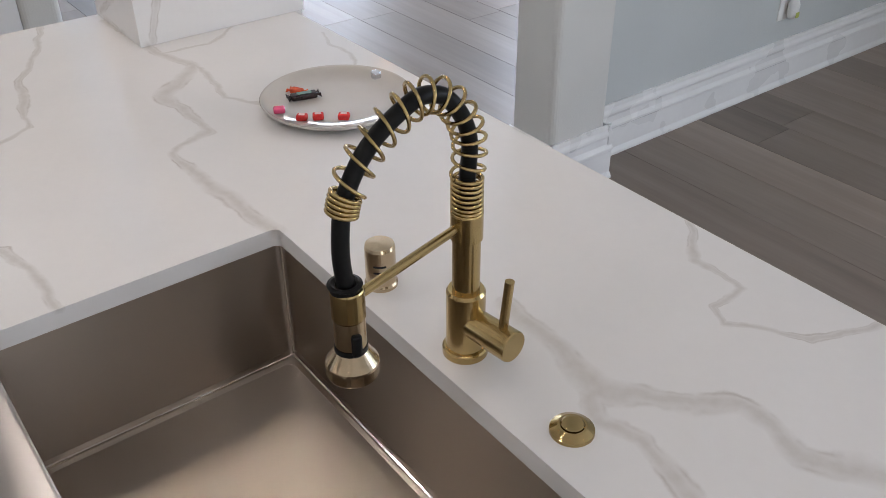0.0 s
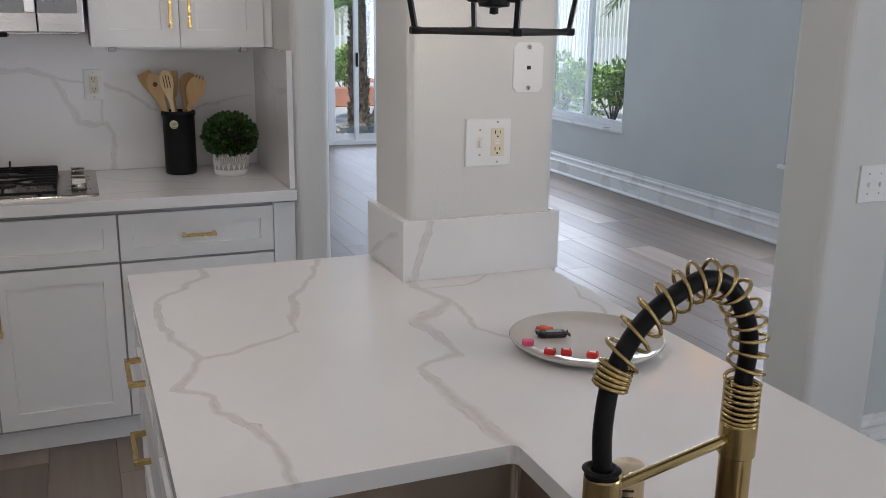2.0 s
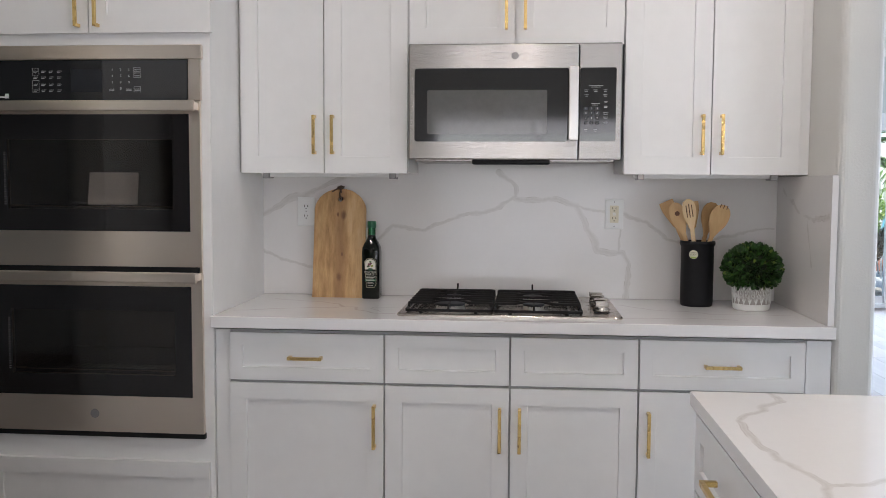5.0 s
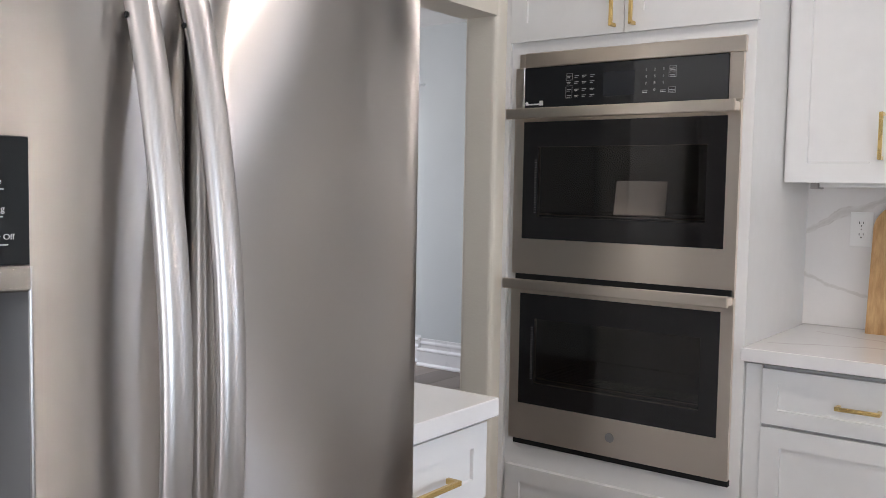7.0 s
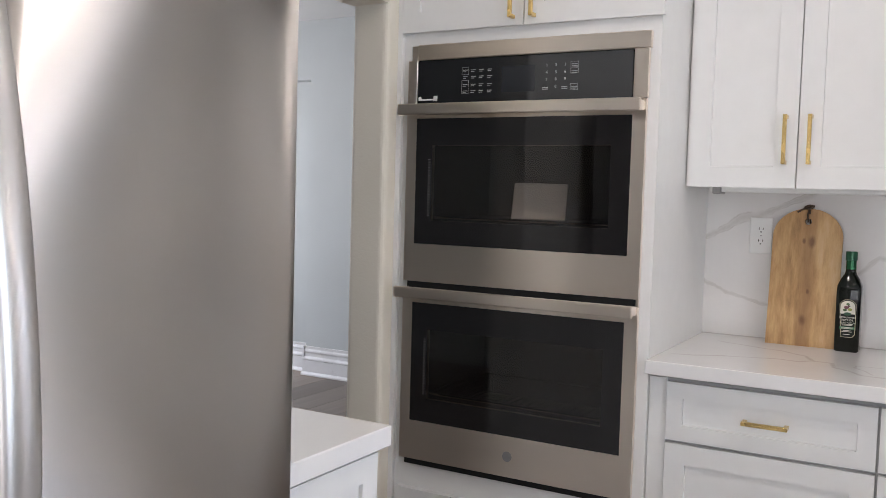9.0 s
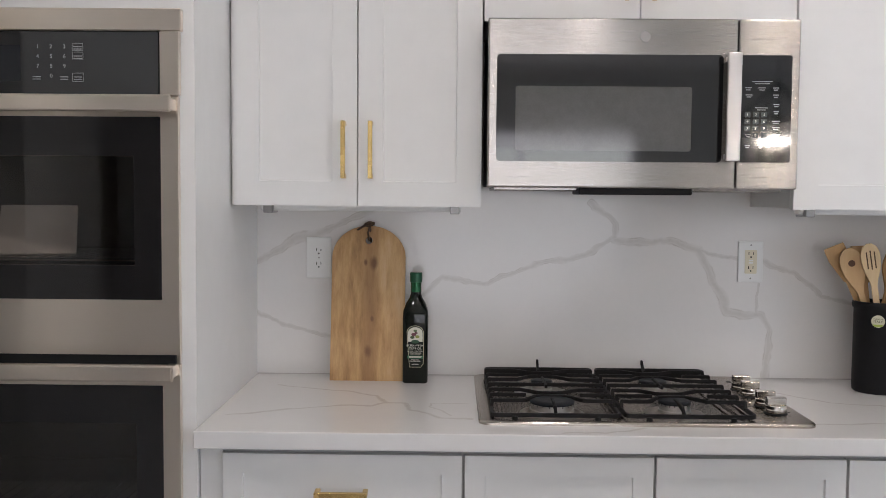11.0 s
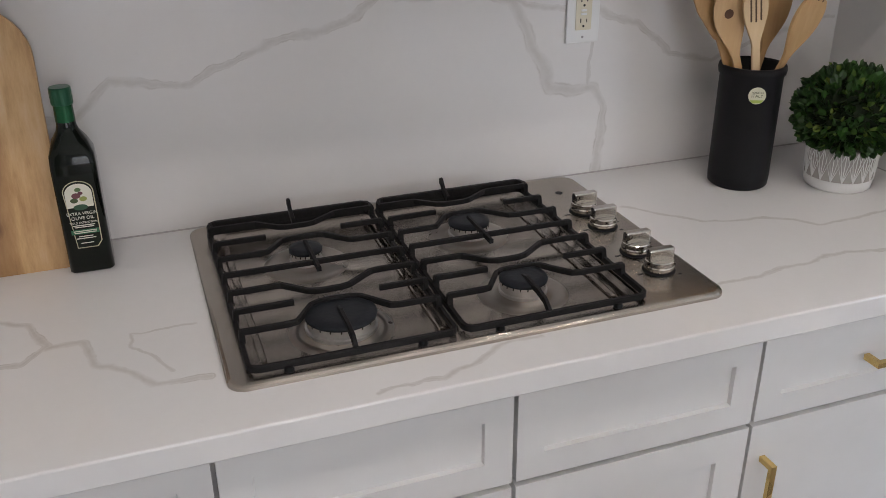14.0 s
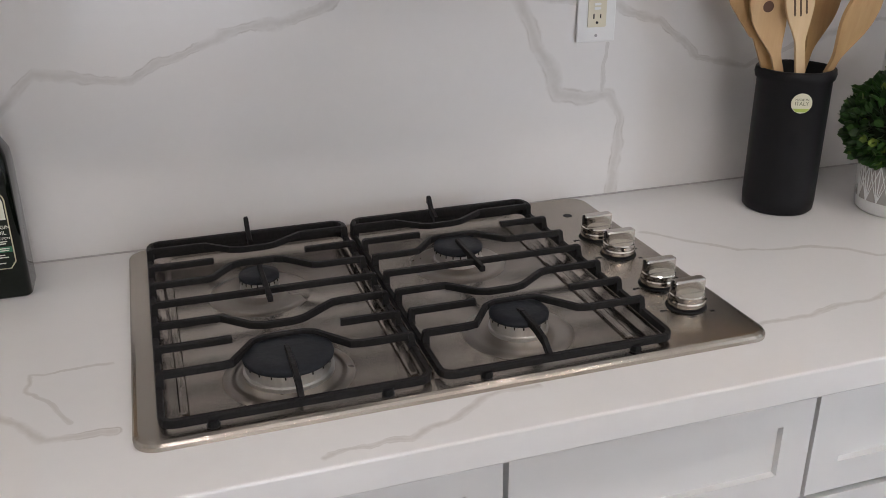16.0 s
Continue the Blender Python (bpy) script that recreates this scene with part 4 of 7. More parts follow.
    for z0, z1, hz, gz0, gz1 in ((1.084, 1.648, 1.630, 1.206, 1.605), (0.502, 1.062, 1.052, 0.630, 1.016)):
        wx0, wx1, wz0, wz1 = -1.655, -1.065, gz0 + 0.075, gz1 - 0.085
        mo = face_m("S", (0, 3.360, 0))
        d = part("oven_door", ring_frame((x0, x1, z0, z1), (wx0, wx1, wz0, wz1), -0.016, 0.0, mo), STEEL_OVEN, u)
        g = part("window", ring_frame((-1.714, -1.006, gz0, gz1), (wx0, wx1, wz0, wz1), -0.001, 0.0014, mo), OVEN_GLASS, d, "dark oven glass")
        pn_ = part("inner_window", prism([(wx0, wz0), (wx1, wz0), (wx1, wz1), (wx0, wz1)], -0.002, 0.0013, mo), OVEN_SEE, g, "brownish see-through centre of the glass")
        pn_.visible_shadow = False
        cav = bmesh.new()
        for q in ((-1.700, -1.690, 3.377, 3.85, gz0, gz1), (-1.030, -1.020, 3.377, 3.85, gz0, gz1), (-1.690, -1.030, 3.377, 3.85, gz0, gz0 + 0.01), (-1.690, -1.030, 3.377, 3.85, gz1 - 0.01, gz1), (-1.690, -1.030, 3.84, 3.85, gz0 + 0.01, gz1 - 0.01)):
            box(*q, 0, cav)
        part("cavity", cav, CAVITY, u, "dark enamelled oven cavity")
        zr = gz0 + 0.085
        part("rack", tube([(-1.685, 3.40, zr), (-1.035, 3.40, zr), (-1.035, 3.82, zr), (-1.685, 3.82, zr)], 0.004, 6, closed=True), CHROME, u, "chrome wire oven rack")
        wires = bmesh.new()
        for k in range(23):
            xk = -1.66 + k * 0.0275
            tube([(xk, 3.40, zr), (xk, 3.82, zr)], 0.0018, 5, wires)
        tagged(part("rack_wires", wires, CHROME, u), kind="stuff")
        ticks = bmesh.new()
        for k in range(22):
            zz = gz0 + 0.09 + k * 0.0085
            if zz < gz1 - 0.09:
                prism([(-1.668, zz), (-1.660, zz), (-1.660, zz + 0.002), (-1.668, zz + 0.002)], 0.0, 0.0016, face_m("S", (0, 3.360, 0)), ticks)
        tagged(part("gasket", ticks, GREY_MARK, g), kind="stuff")
        h = bmesh.new()
        box(x0 - 0.004, x1 + 0.0, 3.305, 3.318, hz - 0.018, hz + 0.018, 0.004, h, 2)
        for x in (x0 + 0.002, x1 - 0.026):
            box(x, x + 0.022, 3.316, 3.361, hz - 0.013, hz + 0.013, 0.002, h)
        part("handle", h, STEEL_OVEN, d, "wide flat stainless bar handle")
    bk = thing("paper_booklet", (-1.36, 3.50, 1.292), "white paper booklet standing on the oven rack", "booklet")
    sheet = box(-0.085, 0.085, -0.003, 0.003, 0.0, 0.125, 0.001)
    sheet.transform(Matrix.Translation((-1.345, 3.50, 1.2945)) @ Matrix.Rotation(radians(16), 4, "Z") @ Matrix.Rotation(radians(-24), 4, "X"))
    part("cover", sheet, plain("booklet_paper", (0.78, 0.77, 0.74), 0.6), bk)
    part("badge", lathe([(0.0, 0.0014), (0.0155, 0.0014), (0.016, 0.0)], m=face_m("S", (-1.36, 3.360, 0.566))), GREY_MARK, u, "round grey badge")
    part("vent", box(x0 + 0.015, x1, 3.368, 3.386, 0.482, 0.502, 0.001), SLOT, u)
    part("vent", box(x0 + 0.012, x1 - 0.012, 3.366, 3.376, 1.062, 1.085, 0.0), SLOT, u)
    return u


oven()


# ---- refrigerator ----
def fridge():
    u = thing("refrigerator", (-1.25, 1.275, 0), "stainless french-door refrigerator with curved handles and a water dispenser", "refrigerator")
    part("body", box(-1.72, -0.945, 0.83, 1.72, 0.02, 1.78, 0.004), plain("fridge_side", (0.30, 0.30, 0.31), 0.4, 0.6), u)

    def front(y):
        return -0.800 - 0.075 * ((y - 1.275) / 0.455) ** 2

    def door(y0, y1, z0, z1, hole=None):
        """A door with a gently bowed front; hole is (y0, y1, z0, z1)."""
        ys = [y0, y0 + 0.004, y0 + 0.012] + [y0 + 0.02 + (y1 - y0 - 0.04) * k / 22 for k in range(23)] + [y1 - 0.012, y1 - 0.004, y1]
        inset = {0: 0.022, 1: 0.010, 2: 0.003, len(ys) - 3: 0.003, len(ys) - 2: 0.010, len(ys) - 1: 0.022}
        zs = [z0, z1]
        if hole:
            ys = sorted(set([y for y in ys if min(abs(y - hole[0]), abs(y - hole[1])) > 0.006] + [hole[0], hole[1]]))
            inset = {0: 0.022, 1: 0.010, 2: 0.003, len(ys) - 3: 0.003, len(ys) - 2: 0.010, len(ys) - 1: 0.022}
            zs = [z0, hole[2], hole[3], z1]
        bm = bmesh.new()
        v = {(i, j): bm.verts.new((front(y) - inset.get(i, 0), y, z)) for i, y in enumerate(ys) for j, z in enumerate(zs)}
        bk = {(i, j): bm.verts.new((-0.938, ys[i], zs[j])) for i in (0, len(ys) - 1) for j in range(len(zs))}
        for i in range(len(ys) - 1):
            for j in range(len(zs) - 1):
                if hole and j == 1 and ys[i] >= hole[0] - 1e-6 and ys[i + 1] <= hole[1] + 1e-6:
                    continue
                bm.faces.new((v[i, j], v[i + 1, j], v[i + 1, j + 1], v[i, j + 1]))
        e, t = len(ys) - 1, len(zs) - 1
        for i in (0, e):
            for j in range(t):
                bm.faces.new((v[i, j], v[i, j + 1], bk[i, j + 1], bk[i, j]))
        for j in (0, t):
            bm.faces.new([v[i, j] for i in range(e + 1)] + [bk[e, j], bk[0, j]])
        bmesh.ops.recalc_face_normals(bm, faces=bm.faces[:])
        ob = part("door", bm, STEEL_Z, u)
        for p in ob.data.polygons:
            p.use_smooth = p.normal.x > 0.3
        return ob

    right = door(1.2785, 1.730, 0.70, 1.775)
    left = door(0.82, 1.2715, 0.70, 1.775, (0.868, 1.108, 0.93, 1.410))
    part("freezer_door", box(-0.94, -0.845, 0.82, 1.73, 0.06, 0.69, 0.008, seg=3), STEEL_Z, u)

    def handle(y, par):
        pts = []
        for k in range(41):
            t = k / 40
            pts.append((-0.800 + 0.062 * math.sin(math.pi * t) ** 0.8, y, 0.775 + t * 0.790))
        part("handle", tube(pts, 0.0165, 16, flat=0.62), STEEL_BAR, par, "bowed stainless handle", smooth=True)
        for z in (0.800, 1.536):
            part("handle_post", tube([(-0.815, y, z), (-0.782, y, z)], 0.010, 10), STEEL_BAR, par)
        part("set_screw", tube([(-0.786, y - 0.0165, 1.522), (-0.786, y - 0.0182, 1.522)], 0.0028, 10), SLOT, par)

    handle(1.204, left)
    handle(1.266, right)
    # dispenser
    y0, y1 = 0.869, 1.107
    pn = bmesh.new()
    v = []
    for k in range(9):
        y = y0 + (y1 - y0) * k / 8
        v.append([pn.verts.new((front(y) + o, y, z)) for o, z in ((0.0015, 1.302), (0.0015, 1.409), (-0.01, 1.409), (-0.01, 1.302))])
    for a, b_ in zip(v, v[1:]):
        for i in range(4):
            pn.faces.new((a[i], b_[i], b_[(i + 1) % 4], a[(i + 1) % 4]))
    for e in (v[0][::-1], v[-1]):
        pn.faces.new(e)
    bmesh.ops.recalc_face_normals(pn, faces=pn.faces[:])
    panel = part("dispenser_panel", pn, BLACK_GLASS, left, "glossy black touch panel")
    RED, BLUE, WHITE = glow("led_red", (1.0, 0.02, 0.02), 0.45), glow("led_blue", (0.02, 0.12, 1.0), 0.6), plain("panel_print", (0.5, 0.5, 0.5), 0.5)

    def at_front(y, z, off=0.0017):
        slope = -0.15 * (y - 1.275) / 0.455 ** 2
        u_ax, out = Vector((slope, 1, 0)).normalized(), Vector((1, -slope, 0)).normalized()
        return Matrix.Translation(Vector((front(y), y, z)) + out * off) @ Matrix((u_ax, Vector((0, 0, 1)), out)).transposed().to_4x4()

    ic = bmesh.new()
    prism([(-0.005, 0.0), (0.005, 0.0), (0.005, 0.007), (-0.005, 0.007)], 0, 0.0004, at_front(0.987, 1.3335), ic)
    prism([(-0.002, -0.006), (0.002, -0.006), (0.0035, -0.001), (-0.0035, -0.001)], 0, 0.0004, at_front(0.987, 1.3335), ic)
    part("filter_icon", ic, RED, panel, "red filter light")
    letters("filter_word", "Filter", at_front(0.987, 1.3225), 0.006, RED, panel)
    ic = bmesh.new()
    for q in (((-0.0045, 0.007), (-0.003, -0.006), (-0.0022, -0.006), (-0.0036, 0.007)), ((0.0045, 0.007), (0.0036, 0.007), (0.0022, -0.006), (0.003, -0.006)), ((-0.003, -0.006), (0.003, -0.006), (0.003, -0.005), (-0.003, -0.005)), ((-0.001, -0.003), (0.002, -0.001), (0.0, 0.002))):
        prism(q, 0, 0.0004, at_front(1.006, 1.3345), ic)
    part("cube_icon", ic, BLUE, panel, "blue ice light")
    letters("cube_word", "Cubed", at_front(1.006, 1.3225), 0.006, BLUE, panel)
    for z, w1, w2 in ((1.372, "Fridge", 0.022), (1.349, "Lighting", 0.02), (1.3255, "Ice Maker Off", 0.028)):
        letters("panel_word", w1, at_front(1.076, z, 0.0022), 0.0075 if len(w1) < 10 else 0.0068, WHITE, panel)
        b_ = bmesh.new()
        prism([(-w2 / 2, -0.0005), (w2 / 2, -0.0005), (w2 / 2, 0.0005), (-w2 / 2, 0.0005)], 0, 0.0004, at_front(1.076, z - 0.0065, 0.0022), b_)
        part("small_print", b_, WHITE, panel)
    bm = bmesh.new()
    rows = []
    for k in range(9):
        y = y0 + (y1 - y0) * k / 8
        rows.append([bm.verts.new((x, y, z)) for x, z in ((front(y) + 0.001, 1.2785), (front(y) + 0.003, 1.2805), (front(y) + 0.003, 1.2990), (front(y) + 0.001, 1.3010), (-0.900, 1.3010), (-0.900, 1.2785))])
    for a, b_ in zip(rows, rows[1:]):
        for i in range(6):
            bm.faces.new((a[i], b_[i], b_[(i + 1) % 6], a[(i + 1) % 6]))
    bm.faces.new(rows[0][::-1])
    bm.faces.new(rows[-1])
    bmesh.ops.recalc_face_normals(bm, faces=bm.faces[:])
    bar = part("button_bar", bm, STEEL_X, left, "stainless button strip")
    for y in (0.975, 1.017):
        bt = part("button", prism(round_rect(-0.0115, 0.0115, -0.0055, 0.0055, 0.001, 2), 0.0, 0.0006, at_front(y, 1.2898, 0.003)), SLOT, bar)
        part("key", prism(round_rect(-0.0105, 0.0105, -0.0046, 0.0046, 0.001, 2), 0.0, 0.0012, at_front(y, 1.2898, 0.003)), STEEL_X, bt)
    letters("water_word", "Water", at_front(0.944, 1.2895, 0.0032), 0.0085, GREY_MARK, bar)
    BAY = plain("bay_grey", (0.36, 0.36, 0.36), 0.30, 0.6, 0.03, 12)
    half = [(y1, -0.812), (y1, -0.855)] + [(y1 - 0.060 + 0.060 * math.cos(radians(a)), -0.868 - 0.060 * math.sin(radians(a))) for a in range(0, 91, 10)]
    sec = half + [(y0 + y1 - y, x) for y, x in half[::-1]]
    bay = bmesh.new()
    for (ya, xa), (yb, xb) in zip(sec, sec[1:]):
        bay.faces.new([bay.verts.new(p) for p in ((xa, ya, 0.932), (xb, yb, 0.932), (xb, yb, 1.2785), (xa, ya, 1.2785))])
    bmesh.ops.remove_doubles(bay, verts=bay.verts[:], dist=1e-5)
    bmesh.ops.recalc_face_normals(bay, faces=bay.faces[:])
    part("bay_shell", bay, BAY, left, "grey moulded dispenser recess", smooth=True)
    part("bay_floor", box(-0.93, -0.816, y0, y1, 0.925, 0.935), BAY, left)
    part("bay_edge", tube([(front(y1) + 0.0005, y1 + 0.001, 0.93), (front(y1) + 0.0005, y1 + 0.001, 1.300)], 0.0022, 8), STEEL_BAR, left)
    n = lathe([(0.062, 1.279), (0.060, 1.262), (0.040, 1.243), (0.0, 1.243)], (0, 0, 0), 28)
    n.transform(Matrix.Translation((-0.868, 0.974, 0)) @ Matrix.Diagonal((0.75, 1.0, 1, 1)))
    part("spout", n, plain("spout_grey", (0.20, 0.20, 0.20), 0.3, 0.7), left, smooth=True)
    lv = bmesh.new()
    prof = [(0.039, 1.250), (0.041, 1.21), (0.046, 1.162), (0.044, 1.154), (0.036, 1.150), (0.0, 1.150)]
    lathe(prof, (0, 0, 0), 28, lv)
    lv.transform(Matrix.Translation((-0.872, 0.963, 0)) @ Matrix.Diagonal((0.5, 1.0, 1, 1)))
    part("paddle", lv, CHROME, left, "shiny dispenser paddle", smooth=True)
    return u


fridge()

# ---- low counter beside the refrigerator ----
lc = thing("side_cabinet", (-1.45, 2.05, 0), "white shaker drawer cabinet with gold pulls beside the refrigerator", "cabinet")
part("body", box(-1.79, -1.18, 1.76, 2.345, 0.10, 0.872), CAB, lc)
part("plinth", box(-1.77, -1.23, 1.78, 2.33, 0, 0.10), CAB, lc)
for z0, h in ((0.69, 0.170), (0.405, 0.280), (0.115, 0.285)):
    shaker(lc, "drawer_front", "E", (-1.18, 1.768, z0), 0.570, h, 0.05, (0.350, h - 0.10 if h > 0.2 else h / 2 - 0.012, 0.16, False))
wt = thing("worktop", (-1.46, 2.05, 0.874), "plain white quartz worktop on the side cabinet", "worktop")
part("slab", box(-1.795, -1.138, 1.745, 2.352, 0.873, ZT, 0.002), quartz("quartz_side", [(0.005, on_top([(-1.7, 1.8), (-1.5, 2.0), (-1.45, 2.3)]))]), wt)

# ---- island ----
isl = thing("island_cabinet", (0.9, 1.0, 0), "white shaker island cabinets with gold pulls below the quartz top", "cabinet")
part("body", box(0.525, 1.22, -0.7, 2.36, 0.10, 0.60), CAB, isl)
body2 = bmesh.new()
box(0.525, 1.22, 1.278, 2.36, 0.60, 0.884, 0, body2)
box(0.525, 1.22, -0.7, 0.39, 0.60, 0.884, 0, body2)
box(1.0, 1.22, 0.39, 1.278, 0.60, 0.884, 0, body2)
part("carcass_top", body2, CAB, isl)
part("plinth", box(0.59, 1.2, -0.68, 2.34, 0, 0.10), CAB, isl)
for y1, hy in ((2.355, True), (1.765, True)):
    for z0, h in ((0.71, 0.165), (0.415, 0.288), (0.115, 0.293)):
        w = 0.585 if y1 > 2 else 0.478
        shaker(isl, "drawer_front", "W", (0.525, y1, z0), w, h, 0.05, (w / 2, h / 2 if h < 0.2 else h - 0.085, 0.15, False) if y1 > 2 else None)
for y1 in (1.26, 0.83):
    shaker(isl, "door", "W", (0.525, y1, 0.115), 0.425, 0.51, 0.057, (0.39 if y1 > 1 else 0.035, 0.40, 0.15, True))
shaker(isl, "door", "W", (0.525, 0.395, 0.115), 0.55, 0.76, 0.057, (0.275, 0.70, 0.15, False))

top = thing("countertop", (1.0, 0.85, 0.884), "white quartz island top with warm grey veins and a sink cut-out", "worktop")
SK = (0.560, 0.986, 0.405, 1.265)
bm = bmesh.new()
r = 0.012
arc = [(SK[1] - r + r * math.sin(radians(a)), SK[3] - r + r * math.cos(radians(a))) for a in range(0, 91, 15)]
arc2 = [(SK[1] - r + r * math.cos(radians(a)), SK[2] + r - r * math.sin(radians(a))) for a in range(0, 91, 15)]
outline = [(0.50, 2.398), (0.50, SK[3])] + arc + arc2 + [(0.50, SK[2]), (0.50, -0.72), (1.502, -0.72), (1.502, 2.115), (1.52, 2.117), (1.52, 2.398)]
prism(outline, 0.884, ZT, bm=bm)
es = [e for e in bm.edges if all(abs(v.co.z - ZT) < 1e-5 for v in e.verts) and e.calc_face_angle(0) > 0.5]
bmesh.ops.bevel(bm, geom=es, offset=0.0025, segments=2, affect="EDGES")
bmesh.ops.recalc_face_normals(bm, faces=bm.faces[:])
part("slab", bm, ISLAND_Q, top)
part("back_panel", box(1.22, 1.24, -0.7, 2.36, 0, 0.884), CAB, isl)

# pillar and its quartz plinth
setting("pillar", upright(box(1.128, 1.512, 2.135, 2.395, 0, CH), 0.02, 5), WALL, "off-white textured plaster pillar rising from the island", "pillar")
pl = thing("pillar_plinth", (1.31, 2.25, ZT), "veined white quartz skirting wrapped round the pillar foot", "skirting")
part("front_panel", box(1.109, 1.527, 2.117, 2.135, ZT, 1.061, 0.001), ISLAND_Q, pl)
part("side_panel", box(1.110, 1.128, 2.1355, 2.397, ZT, 1.061, 0.001), ISLAND_Q, pl)
part("side_panel", box(1.512, 1.526, 2.1355, 2.397, ZT, 1.061, 0.001), ISLAND_Q, pl)


# ---- sink ----
def sink():
    u = thing("farmhouse_sink", (0.75, 0.83, 0.65), "brushed stainless apron-front sink set under the quartz", "sink")
    x0, x1, y0, y1, z0, z1 = 0.552, 0.992, 0.40, 1.2695, 0.652, 0.884
    bm = bmesh.new()
    rings = []
    for o, z, r in ((0.0, z1, 0.012), (0.0, z0 + 0.014, 0.012), (0.004, z0 + 0.005, 0.014), (0.014, z0, 0.018)):
        rings.append([bm.verts.new((x, y, z)) for x, y in round_rect(x0 + o, x1 - o, y0 + o, y1 - o, r, 5)])
    for a, b in zip(rings, rings[1:]):
        for i in range(len(a)):
            j = (i + 1) % len(a)
            bm.faces.new((a[j], a[i], b[i], b[j]))
    c = Vector((0.80, 0.83, z0 - 0.008))
    mid = bm.verts.new(c)
    last = rings[-1]
    for i in range(len(last)):
        bm.faces.new((last[(i + 1) % len(last)], last[i], mid))
    bmesh.ops.recalc_face_normals(bm, faces=bm.faces[:])
    for f in bm.faces:
        f.normal_flip()
    part("basin", bm, STEEL_SINK, u)
    sh = bmesh.new()
    for b_ in ((x0 - 0.006, x1 + 0.006, y1 + 0.001, y1 + 0.006, z0, z1 - 0.001), (x0 - 0.006, x1 + 0.006, y0 - 0.006, y0 - 0.001, z0, z1 - 0.001), (x1 + 0.001, x1 + 0.006, y0, y1, z0, z1 - 0.001), (x0, x1, y0, y1, z0 - 0.016, z0 - 0.011)):
        box(*b_, 0, sh)
    part("shell", sh, STEEL_SINK, u)
    part("apron", box(0.470, 0.551, 0.41, 1.262, 0.63, 0.897, 0.005, seg=3), STEEL_Y, u, "flat brushed apron front")
    d = lathe([(0.055, z0 + 0.001), (0.053, z0 + 0.004), (0.042, z0 - 0.002), (0.038, z0 - 0.006), (0, z0 - 0.006)], (0.80, 0.83, 0), 32)
    part("drain", d, CHROME, u, "chrome drain strainer", smooth=True)
    seam = bmesh.new()
    tube([(x1 - 0.004, y1 - 0.004, z0 + 0.01), (x1 - 0.004, y1 - 0.004, z1 - 0.004)], 0.003, 8, seam)
    tube([(x0 + 0.01, y1 - 0.005, z0 + 0.005), (x1 - 0.005, y1 - 0.005, z0 + 0.005), (x1 - 0.005, y0 + 0.01, z0 + 0.005)], 0.004, 8, seam)
    part("weld_seam", seam, CHROME, u)
    return u


STEEL_Y = steel("stainless_apron", (0.40, 0.375, 0.35), 0.34, 1)
sink()


